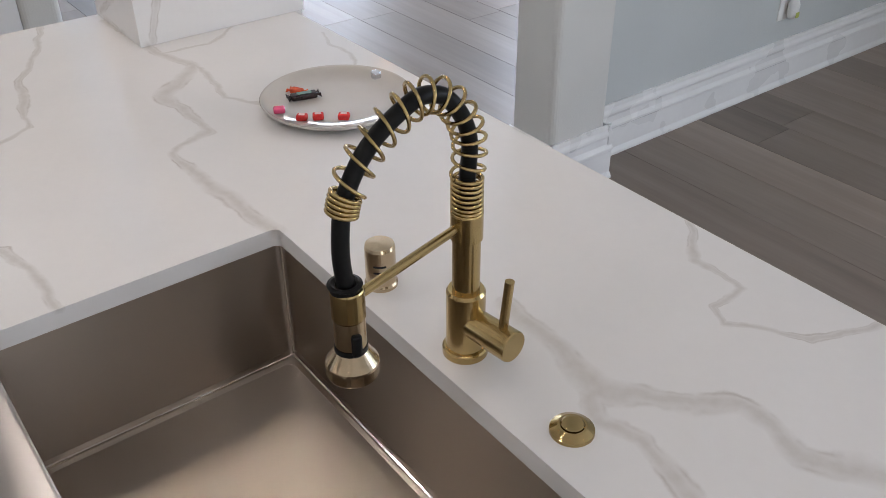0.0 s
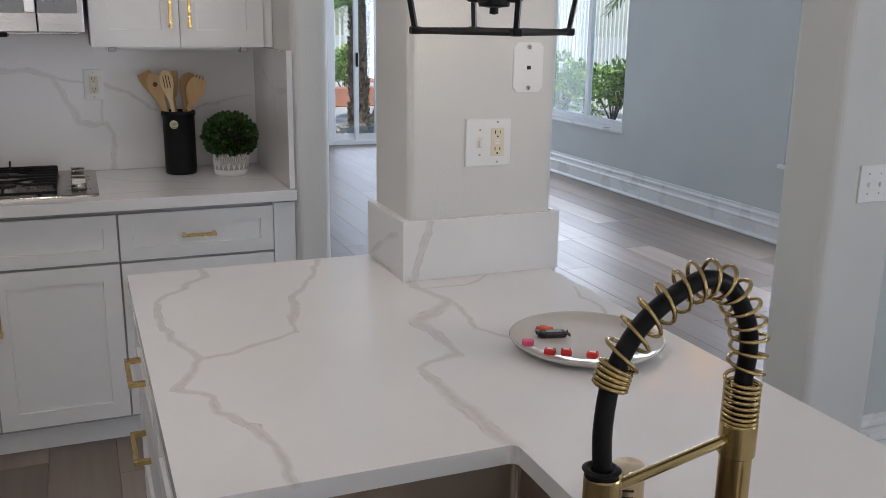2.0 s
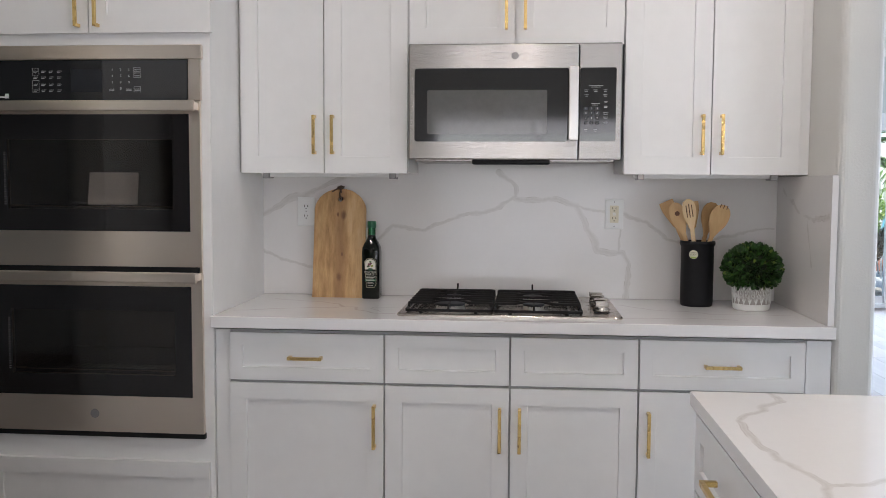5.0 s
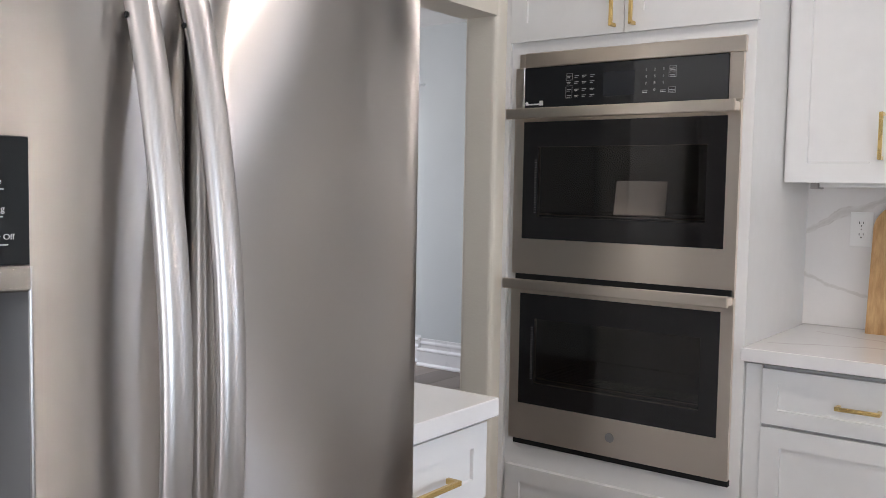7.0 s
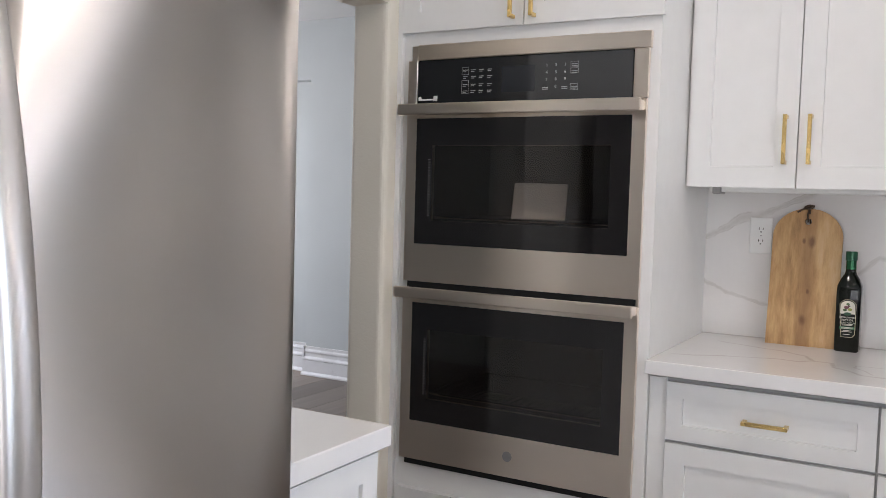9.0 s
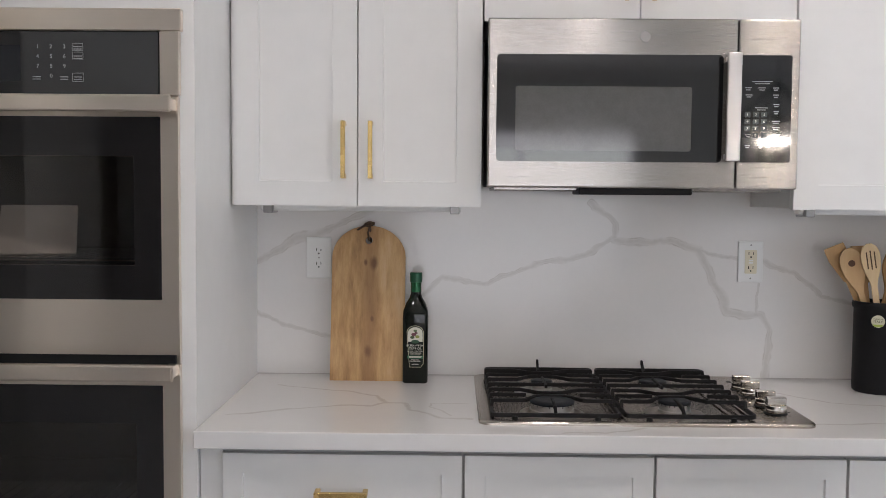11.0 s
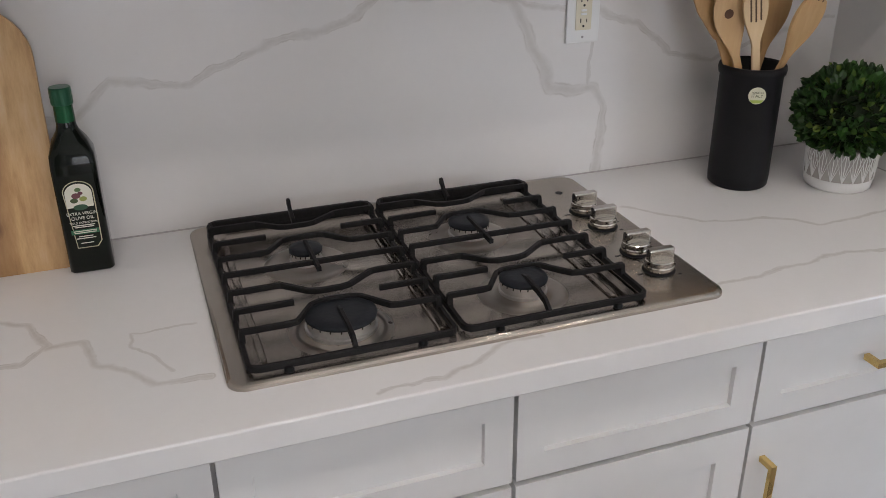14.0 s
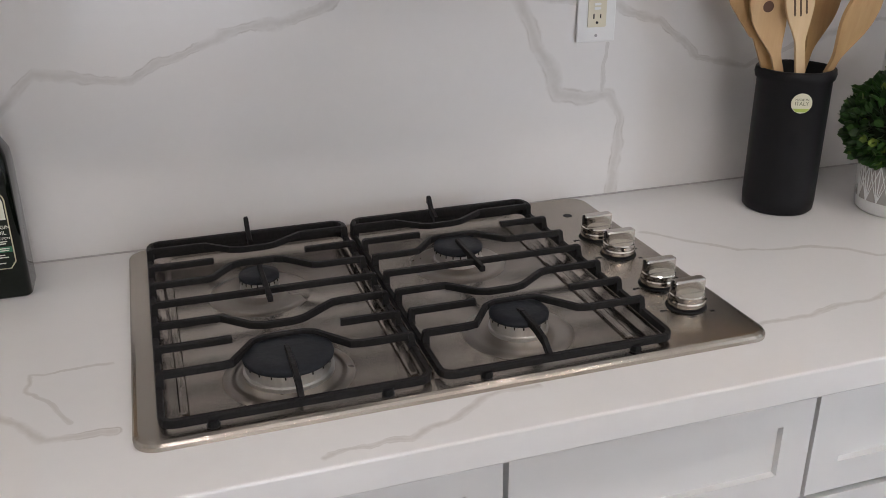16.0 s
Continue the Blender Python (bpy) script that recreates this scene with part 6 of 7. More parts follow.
def crock():
    cx, cy = 0.787, 3.846
    u = thing("utensil_crock", (cx, cy, ZK), "tall matt black ceramic crock on the worktop", "crock")
    part("pot", lathe([(0.0, ZK), (0.055, ZK), (0.0590, ZK + 0.004), (0.0605, ZK + 0.02), (0.0605, ZK + 0.226), (0.0640, ZK + 0.230), (0.0655, ZK + 0.238), (0.0640, ZK + 0.246), (0.059, ZK + 0.247), (0.0562, ZK + 0.242), (0.0555, ZK + 0.03), (0, ZK + 0.03)], (cx, cy, 0), 48), plain("matt_black_glaze", (0.012, 0.012, 0.013), 0.48, 0, 0.1, 30, 0.03), u, smooth=True)
    d = Vector((-0.40, -0.9, 0)).normalized()
    q = d.to_track_quat("Z", "Y").to_matrix().to_4x4()
    m = Matrix.Translation(Vector((cx, cy, ZK + 0.198)) + d * 0.0606) @ q
    st = part("sticker", lathe([(0.0165, -0.002), (0.0165, 0.0006), (0, 0.0006)], steps=28, m=m), plain("sticker_cream", (0.62, 0.60, 0.45), 0.5), u, "round cream sticker")
    ink = plain("sticker_ink", (0.06, 0.07, 0.03), 0.5)
    letters("sticker_word", "MADE IN", m @ Matrix.Translation((0, 0.006, 0.0008)), 0.0055, ink, st)
    letters("sticker_word", "ITALY", m @ Matrix.Translation((0, -0.0005, 0.0008)), 0.0085, ink, st)
    part("sticker_band", prism([(-0.0135, -0.0085), (0.0135, -0.0085), (0.008, -0.0145), (-0.008, -0.0145)], 0.0004, 0.0009, m), plain("sticker_green", (0.35, 0.45, 0.08), 0.5), st)
    BAMBOO = [wood(f"bamboo_{k}", a, b, 2, 2.2, 0.5) for k, (a, b) in {"a": ((0.60, 0.40, 0.20), (0.48, 0.29, 0.125)), "b": ((0.70, 0.53, 0.32), (0.60, 0.42, 0.22)), "c": ((0.55, 0.34, 0.145), (0.42, 0.24, 0.09))}.items()]

    def utensil(name, label, foot, top, width, head, mat, slots=(), holes=(), flat_top=False, turn=0.0):
        """A flat bamboo tool: a handle that widens to a head, standing from foot to top."""
        w_ = thing(name, foot, label, "utensil", "utensils in the crock")
        f, t = Vector(foot), Vector(top)
        L = (t - f).length
        out, rite = [], []
        for k in range(15):
            a = k / 14
            y = L - head + head * a
            if flat_top:
                hw = width * (0.45 + 0.55 * min(1, a * 1.6)) if a < 1 else width * 0.96
            else:
                hw = 0.0075 + (width - 0.0075) * math.sin(min(1, a / 0.62) * math.pi / 2) ** 1.5 if a < 0.62 else width * math.sqrt(max(0.0, 1 - ((a - 0.62) / 0.39) ** 2.6))
            rite.append((max(hw, 0.003), y))
        rite = [(0.0085, 0.0), (0.0075, L - head - 0.005)] + rite
        out = rite + [(-x, y) for x, y in rite[::-1]]
        y_ax = (t - f).normalized()
        nrm = Vector((math.sin(radians(turn)), -math.cos(radians(turn)), 0.0))
        nrm = (nrm - nrm.dot(y_ax) * y_ax).normalized()
        x_ax = y_ax.cross(nrm)
        m = Matrix.Translation(f) @ Matrix((x_ax, y_ax, nrm)).transposed().to_4x4()
        bm = prism(out, -0.003, 0.003, m)
        bmesh.ops.bevel(bm, geom=[e for e in bm.edges if e.calc_face_angle(0) > 1.0], offset=0.0012, segments=1, affect="EDGES")
        part("blade", bm, mat, w_)
        for x, y0_, y1_ in slots:
            part("slot", prism(round_rect(x - 0.0017, x + 0.0017, L - y0_, L - y1_, 0.0015, 2), 0.0026, 0.0033, m), plain("slot_shadow", (0.10, 0.055, 0.025), 0.7), w_)
        for x, y, r_ in holes:
            part("hole", prism([(x + r_ * math.cos(radians(a)), L - y + r_ * math.sin(radians(a))) for a in range(0, 360, 20)], 0.0026, 0.0033, m), plain("hole_shadow", (0.11, 0.05, 0.025), 0.7), w_)

    zb = ZK + 0.034
    utensil("slotted_spatula", "bamboo slotted spatula in the black crock", (cx + 0.014, cy - 0.035, zb), (cx - 0.047, cy - 0.034, 1.322), 0.0245, 0.115, BAMBOO[1], ((-0.010, 0.068, 0.022), (0.0, 0.070, 0.018), (0.010, 0.068, 0.022)), turn=-8)
    utensil("holed_spoon", "bamboo spoon with a round hole in the black crock", (cx + 0.03, cy - 0.01, zb), (cx - 0.094, cy - 0.010, 1.307), 0.029, 0.13, BAMBOO[0], (), ((0, 0.042, 0.009),), turn=-12)
    utensil("angled_spatula", "bamboo angled spatula in the black crock", (cx + 0.045, cy + 0.004, zb), (cx - 0.120, cy + 0.014, 1.312), 0.027, 0.10, BAMBOO[2], (), (), True, -10)
    utensil("flat_spatula", "flat bamboo spatula behind the other tools", (cx + 0.01, cy + 0.035, zb), (cx - 0.017, cy + 0.075, 1.311), 0.030, 0.10, BAMBOO[2], (), (), True, 0)
    utensil("serving_spoon", "bamboo serving spoon in the black crock", (cx - 0.02, cy + 0.02, zb), (cx + 0.056, cy + 0.010, 1.309), 0.034, 0.125, BAMBOO[2], turn=8)
    utensil("spork", "bamboo spork with short tines in the black crock", (cx - 0.035, cy, zb), (cx + 0.082, cy - 0.060, 1.300), 0.037, 0.13, BAMBOO[0], ((-0.013, 0.012, -0.002), (0.0, 0.012, -0.003), (0.013, 0.012, -0.002)), turn=12)


crock()


def leaf_mesh(bm, p, n, spin, size, wide=0.55, fold=0.25):
    """A small folded oval leaf at p that grows towards n."""
    n = n.normalized()
    s = n.cross(Vector((0, 0, 1)) if abs(n.z) < 0.95 else Vector((1, 0, 0))).normalized()
    s = Matrix.Rotation(spin, 3, n) @ s
    o = s.cross(n)
    a = bm.verts.new(p)
    b = bm.verts.new(p + n * size)
    c1, c2 = p + n * size * 0.35, p + n * size * 0.75
    w = size * wide / 2
    l = [bm.verts.new(c1 + s * w + o * w * fold), bm.verts.new(c2 + s * w * 0.85 + o * w * fold)]
    r = [bm.verts.new(c1 - s * w + o * w * fold), bm.verts.new(c2 - s * w * 0.85 + o * w * fold)]
    m1, m2 = bm.verts.new(c1), bm.verts.new(c2)
    for f in ((a, l[0], m1), (l[0], l[1], m2, m1), (l[1], b, m2), (a, m1, r[0]), (m1, m2, r[1], r[0]), (m2, b, r[1])):
        bm.faces.new(f)


def leaf_material(name, dark, mid, bright, rough=0.35):
    m, nt, b = material(name, mid, rough)
    g = nt.nodes.new("ShaderNodeNewGeometry")
    c = ramp(nt, g.outputs["Random Per Island"], [(0.0, dark), (0.55, mid), (0.88, tuple(x * 1.5 for x in mid)), (1.0, bright)])
    nt.links.new(c, b.inputs["Base Color"])
    b.inputs["Subsurface Weight"].default_value = 0.0
    return m


def topiary():
    cx, cy = 0.970, 3.764
    u = thing("potted_topiary", (cx, cy, ZK), "round boxwood topiary in a white patterned pot", "plant")
    pot = part("pot", lathe([(0, ZK), (0.058, ZK), (0.063, ZK + 0.006), (0.0645, ZK + 0.022), (0.0655, ZK + 0.024), (0.0690, ZK + 0.086), (0.0665, ZK + 0.090), (0.060, ZK + 0.086), (0, ZK + 0.080)], (cx, cy, 0), 40), plain("pot_grey", (0.42, 0.40, 0.37), 0.7, 0, 0.04), u, "grey-washed pot", smooth=True)
    part("pot_band", lathe([(0.0600, ZK + 0.0005), (0.0645, ZK + 0.005), (0.0665, ZK + 0.022), (0.0655, ZK + 0.0235)], (cx, cy, 0), 40), PLASTIC, pot, "white lower band", smooth=True)
    ln = bmesh.new()
    for k in range(20):
        a0, a1 = 2 * math.pi * k / 20, 2 * math.pi * (k + 1) / 20
        P = lambda a, z: (cx + (0.0660 + 0.0035 * (z / 0.086)) * math.cos(a), cy + (0.0660 + 0.0035 * (z / 0.086)) * math.sin(a), ZK + z)
        am = (a0 + a1) / 2
        for q in ((P(a0, 0.024), P(am, 0.055), P(a1, 0.024)), (P(a0, 0.088), P(am, 0.055), P(a1, 0.088)), (P(a0, 0.024), P(a0, 0.088)), (P(a0, 0.024), P(am, 0.086), P(a1, 0.024))):
            tube(list(q), 0.0011, 4, ln)
    tagged(part("line_relief", ln, PLASTIC, pot, "raised white lines"), kind="stuff")
    part("core", lathe([(0, ZK + 0.088), (0.06, ZK + 0.095), (0.088, ZK + 0.125), (0.094, ZK + 0.155), (0.076, ZK + 0.200), (0.036, ZK + 0.222), (0, ZK + 0.226)], (cx, cy, 0), 24), plain("twig_dark", (0.012, 0.018, 0.008), 0.8), u, "dark twiggy core", smooth=True)
    random.seed(11)
    bm = bmesh.new()
    c = Vector((cx, cy, ZK + 0.151))
    for k in range(2300):
        v = Vector((random.gauss(0, 1), random.gauss(0, 1), random.gauss(0, 1))).normalized()
        if v.z < -0.72:
            continue
        r = random.uniform(0.80, 0.98)
        p = c + Vector((v.x * 0.101 * r, v.y * 0.101 * r, v.z * 0.087 * r))
        d = (v + Vector((random.uniform(-0.9, 0.9), random.uniform(-0.9, 0.9), random.uniform(-0.5, 0.9))) * 0.8)
        leaf_mesh(bm, p, d, random.uniform(0, 6.28), random.uniform(0.015, 0.023), 0.66)
    tagged(part("leaves", bm, leaf_material("boxwood", (0.012, 0.034, 0.008), (0.030, 0.084, 0.016), (0.20, 0.27, 0.05)), u, "small glossy dark green leaves"), kind="stuff")


topiary()

# ---- plate of sweets on the island ----
PX, PY = 1.298, 1.591
u = thing("serving_plate", (PX, PY, ZT), "round glazed warm grey plate with sweets on it", "plate")
part("dish", lathe([(0, ZT), (0.085, ZT), (0.090, ZT + 0.003), (0.134, ZT + 0.008), (0.146, ZT + 0.016), (0.149, ZT + 0.021), (0.1475, ZT + 0.0225), (0.144, ZT + 0.020), (0.132, ZT + 0.0125), (0.088, ZT + 0.0085), (0, ZT + 0.0075)], (PX, PY, 0), 64), plain("plate_glaze", (0.55, 0.515, 0.465), 0.1, 0, 0.02, 20), u, smooth=True)


def sweet(name, label, dx, dy, size, turn, col, metal=0.0, twist=True):
    """A wrapped sweet with crimped ends; dx to the right and dy away, from the plate's middle."""
    x, y = PX + 0.796 * dx + 0.605 * dy, PY - 0.605 * dx + 0.796 * dy
    w_ = thing(name, (x, y, ZT + 0.009), label, "sweet", "sweets on the plate")
    L, W, H = size
    bm = box(-L / 2, L / 2, -W / 2, W / 2, 0, H, min(W, H) * 0.3, seg=3)
    m = Matrix.Translation((x, y, ZT + 0.0088 + (0.004 if dy < -0.09 or abs(dx) > 0.1 else 0))) @ Matrix.Rotation(radians(turn - 37), 4, "Z")
    bm.transform(m)
    mt = plain(name + "_wrap", col, 0.22, metal, 0.12, 90, 0.2)
    b_ = part("body", bm, mt, w_)
    if twist:
        for s in (-1, 1):
            e = bmesh.new()
            vs = [e.verts.new((s * (L / 2 - 0.002 + (0.009 if k else 0)), W * (k * 0.45 + 0.2) * q, H * (0.5 + 0.25 * ((j % 2) * 2 - 1) * k))) for k in (0, 1) for j, q in enumerate((-1, -0.4, 0.3, 1))]
            for j in range(3):
                e.faces.new((vs[j], vs[j + 1], vs[5 + j], vs[4 + j]))
            ex = bmesh.ops.extrude_face_region(e, geom=e.faces[:])
            bmesh.ops.translate(e, verts=[g for g in ex["geom"] if isinstance(g, bmesh.types.BMVert)], vec=(0, 0, 0.0007))
            bmesh.ops.recalc_face_normals(e, faces=e.faces[:])
            e.transform(m)
            part("crimp", e, mt, w_)
    return w_, m


sw, m = sweet("chocolate_bar", "small chocolate bar in a dark brown wrapper", -0.066, 0.010, (0.052, 0.020, 0.012), 22, (0.022, 0.010, 0.010))
part("print_patch", prism(round_rect(-0.014, 0.016, -0.006, 0.006, 0.003, 2), 0.0118, 0.0124, m), plain("wrapper_green", (0.10, 0.22, 0.16), 0.3), sw)
sweet("orange_sweet", "orange and red wrapped sweet", -0.083, 0.034, (0.026, 0.016, 0.011), -25, (0.75, 0.10, 0.03))
sweet("pink_sweet", "small pink wrapped chew sweet", -0.103, -0.062, (0.022, 0.017, 0.011), 12, (0.80, 0.10, 0.22), 0, False)
for dx, dy, t_ in ((-0.057, -0.088, -5), (-0.026, -0.092, 8), (0.022, -0.092, -4)):
    sw, m = sweet("red_sweet", "red wrapped chew with pale lettering marks", dx, dy, (0.021, 0.017, 0.012), t_, (0.72, 0.035, 0.03), 0, False)
    part("print_patch", prism([(-0.006, -0.004), (0.006, -0.004), (0.005, 0.004), (-0.006, 0.004)], 0.0117, 0.0123, m), plain("sweet_print", (0.70, 0.45, 0.40), 0.4), sw)
sweet("silver_sweet", "ball of crumpled silver foil on the plate rim", 0.070, 0.104, (0.019, 0.018, 0.018), 30, (0.72, 0.74, 0.78), 0.85, False)


# ---- lantern over the island ----
def lantern():
    cx, cy, zb = 1.113, 1.656, 1.505
    u = thing("pendant_lantern", (cx, cy, zb), "black metal cage lantern with four lit candle bulbs", "pendant lamp")
    ang = [radians(-10 + 90 * k) for k in range(4)]
    bot = [Vector((cx + 0.140 * math.cos(a), cy + 0.140 * math.sin(a), zb)) for a in ang]
    top_ = [Vector((cx + 0.195 * math.cos(a), cy + 0.195 * math.sin(a), zb + 0.30)) for a in ang]
    apex = Vector((cx, cy, zb + 0.47))
    for k in range(4):
        part("bottom_bar", tube([bot[k], bot[(k + 1) % 4]], 0.0055, 4), BLACK, u)
        part("shoulder_bar", tube([top_[k], top_[(k + 1) % 4]], 0.0055, 4), BLACK, u)
        part("post", tube([bot[k], top_[k]], 0.0058, 4), BLACK, u)
        part("roof_bar", tube([top_[k], apex], 0.0055, 4), BLACK, u)
        part("joint", box(bot[k].x - 0.009, bot[k].x + 0.009, bot[k].y - 0.009, bot[k].y + 0.009, zb - 0.006, zb + 0.007, 0.002), BLACK, u)
    part("stem", tube([(cx, cy, zb + 0.04), (cx, cy, zb + 0.47)], 0.0055, 10), BLACK, u)
    part("hub", lathe([(0, 0.028), (0.008, 0.030), (0.008, 0.040), (0.026, 0.042), (0.028, 0.046), (0.028, 0.064), (0.012, 0.068), (0.009, 0.085), (0, 0.085)], (cx, cy, zb), 24), BLACK, u)
    BULB = glow("filament", (1.0, 0.86, 0.66), 18.0)
    GL = glass("bulb_glass")
    for k in range(4):
        a = radians(35 + 90 * k)
        d = Vector((math.cos(a), math.sin(a), 0))
        p = Vector((cx, cy, zb))
        arm = part("arm", tube(spline([p + d * 0.02 + Vector((0, 0, 0.055)), p + d * 0.05 + Vector((0, 0, 0.055)), p + d * 0.064 + Vector((0, 0, 0.07)), p + d * 0.066 + Vector((0, 0, 0.105))], 6), 0.0052, 8), BLACK, u)
        q = p + d * 0.066
        part("candle_cup", lathe([(0, 0.103), (0.019, 0.105), (0.019, 0.109), (0.008, 0.110)], q, 20), BLACK, arm)
        part("candle_sleeve", lathe([(0.0115, 0.108), (0.0115, 0.155), (0.009, 0.157), (0, 0.157)], q, 20), BLACK, arm)
        b_ = part("bulb", lathe([(0.008, 0.157), (0.010, 0.165), (0.0165, 0.185), (0.0175, 0.200), (0.014, 0.225), (0.007, 0.250), (0.001, 0.262)], q, 20), GL, arm, "clear candle bulb", smooth=True)
        b_.visible_shadow = False
        part("filament", tube([q + Vector((0.003 * math.sin(j * 2.5), 0.003 * math.cos(j * 2.5), 0.178 + j * 0.004)) for j in range(12)], 0.0022, 6), BULB, arm, "glowing filament")
        lamp = new("bulb_light", bpy.data.lights.new("bulb_light", "POINT"))
        lamp.data.energy, lamp.data.color, lamp.data.shadow_soft_size = 1.0, (1.0, 0.90, 0.78), 0.015
        lamp.location = q + Vector((0, 0, 0.20))
    z = apex.z
    k = 0
    while z < CH - 0.03:
        pts = [(cx + (0.008 * math.cos(t) if k % 2 else 0), cy + (0 if k % 2 else 0.008 * math.cos(t)), z + 0.014 + 0.015 * math.sin(t)) for t in [2 * math.pi * j / 12 for j in range(12)]]
        part("chain_link", tube(pts, 0.0018, 5, closed=True), BLACK, u)
        z += 0.0255
        k += 1
    part("canopy", lathe([(0.06, CH), (0.06, CH - 0.012), (0.05, CH - 0.025), (0.008, CH - 0.03), (0, CH - 0.03)], (cx, cy, 0), 28), BLACK, u)


lantern()


def chandelier():
    c = Vector((3.33, 4.02, 2.04))
    u = thing("globe_chandelier", c, "black chandelier with a ring of amber glass globes, lit", "chandelier")
    part("stem", tube([c, (c.x, c.y, 3.0)], 0.009, 10), BLACK, u)
    part("hub", lathe([(0, -0.035), (0.03, -0.03), (0.035, 0.0), (0.03, 0.035), (0, 0.04)], c, 20), BLACK, u)
    AM = glass("amber_glass", (0.85, 0.56, 0.30))
    GB = glow("amber_bulb", (1.0, 0.66, 0.30), 5.0)
    for k in range(7):
        a = 2 * math.pi * (k + 0.35) / 7
        d = Vector((math.cos(a), math.sin(a), 0))
        e = c + d * 0.272 + Vector((0, 0, 0.025 + 0.02 * (-1) ** k))
        arm = part("arm", tube([c + d * 0.02, c + d * 0.21], 0.006, 8), BLACK, u)
        g = lathe([(0.071 * math.sin(math.pi * j / 14), -0.071 * math.cos(math.pi * j / 14)) for j in range(15)], e, 24)
        gl = part("globe", g, AM, arm, "amber glass globe", smooth=True)
        gl.visible_shadow = False
        part("bulb", lathe([(0.018 * math.sin(math.pi * j / 8), -0.022 * math.cos(math.pi * j / 8)) for j in range(9)], e, 14), GB, arm, "glowing bulb", smooth=True)


chandelier()


def downlight(x, y):
    u = thing("recessed_light", (x, y, CH - 0.012), "round white recessed ceiling light, switched on", "ceiling light", "recessed ceiling lights")
    part("trim_ring", lathe([(0.068, CH), (0.092, CH), (0.092, CH - 0.004), (0.070, CH - 0.008), (0.068, CH)], (x, y, 0), 32), PLASTIC, u)
    part("lens", lathe([(0.0, CH - 0.003), (0.068, CH - 0.003)], (x, y, 0), 32), glow("lens_glow", (1.0, 0.95, 0.88), 6.5), u)


for dx_, dy_ in DOWNLIGHTS:
    downlight(dx_, dy_)


# ---- windows and glass doors ----
def pane_glass():
    """Thin clear window glass."""
    m, nt, b = material("window_glass", (1, 1, 1), 0.0)
    t = nt.nodes.new("ShaderNodeBsdfTransparent")
    t.inputs["Color"].default_value = (0.90, 0.97, 0.97, 1)
    gl = nt.nodes.new("ShaderNodeBsdfGlossy")
    gl.inputs["Roughness"].default_value = 0.0
    mx = nt.nodes.new("ShaderNodeMixShader")
    mx.inputs[0].default_value = 0.06
    nt.links.new(t.outputs[0], mx.inputs[1])
    nt.links.new(gl.outputs[0], mx.inputs[2])
    nt.links.new(mx.outputs[0], nt.nodes["Material Output"].inputs["Surface"])
    return m


PANE = pane_glass()
VINYL = plain("white_vinyl", (0.78, 0.79, 0.80), 0.35, 0, 0.01)


def pane(bounds, parent):
    p = part("pane", box(*bounds), PANE, parent, "clear glass pane")
    p.visible_shadow = False
    return p


def east_window(number, y0, y1, z0, z1, split):
    w = thing(f"window_{number}", (5.06, (y0 + y1) / 2, z0), "white vinyl sliding window with a sill", "window", kind="structure")
    fr = bmesh.new()
    for a, b, c_, d in ((y0, y1, z0, z0 + 0.04), (y0, y1, z1 - 0.04, z1), (y0, y0 + 0.04, z0 + 0.04, z1 - 0.04), (y1 - 0.04, y1, z0 + 0.04, z1 - 0.04)):
        box(5.04, 5.10, a, b, c_, d, 0.002, fr)
    part("window_frame", fr, VINYL, w)
    ys = [y0 + 0.04] + split + [y1 - 0.04]
    for a, b in zip(ys, ys[1:]):
        s = bmesh.new()
        for p in ((a, b, z0 + 0.04, z0 + 0.075), (a, b, z1 - 0.075, z1 - 0.04), (a, a + 0.03, z0 + 0.075, z1 - 0.075), (b - 0.03, b, z0 + 0.075, z1 - 0.075)):
            box(5.05, 5.09, *p, 0.001, s)
        sash = part("sash", s, VINYL, w)
        pane((5.066, 5.070, a + 0.03, b - 0.03, z0 + 0.075, z1 - 0.075), sash)
    part("window_sill", box(4.965, 5.04, y0 - 0.03, y1 + 0.03, z0 - 0.02, z0 + 0.005, 0.004), TRIM, w)


east_window(1, 7.14, 8.65, 0.56, 2.05, [7.87])
east_window(2, 3.85, 5.08, 0.56, 2.05, [4.47])
east_window(3, -2.6, -0.4, 0.56, 2.25, [-1.5])


def slider(number, y, x0, x1, cuts, z1, away, label):
    w = thing(f"door_{number}", ((x0 + x1) / 2, y, 0), label, "sliding door", kind="structure")
    fr = bmesh.new()
    for a, b, c_, d in ((x0, x0 + 0.06, 0, z1), (x1 - 0.06, x1, 0, z1), (x0 + 0.06, x1 - 0.06, z1 - 0.13, z1), (x0 + 0.06, x1 - 0.06, 0, 0.05)):
        box(a, b, y + 0.02, y + 0.10, c_, d, 0.003, fr)
    part("door_frame", fr, VINYL, w)
    for i, (a, b) in enumerate(cuts):
        yy = y + (0.035 if i % 2 else 0.070)
        s = bmesh.new()
        for p in ((a, a + 0.05, 0.05, z1 - 0.13), (b - 0.05, b, 0.05, z1 - 0.13), (a + 0.05, b - 0.05, 0.05, 0.13), (a + 0.05, b - 0.05, z1 - 0.19, z1 - 0.13)):
            box(p[0], p[1], yy, yy + 0.03, p[2], p[3], 0.002, s)
        leaf = part("leaf", s, VINYL, w)
        pane((a + 0.05, b - 0.05, yy + 0.012, yy + 0.017, 0.13, z1 - 0.19), leaf)
    part("latch", box(cuts[0][1] - 0.04, cuts[0][1] - 0.015, y + 0.0, y + 0.03, 0.95, 1.12, 0.004), BLACK, w, "black latch")


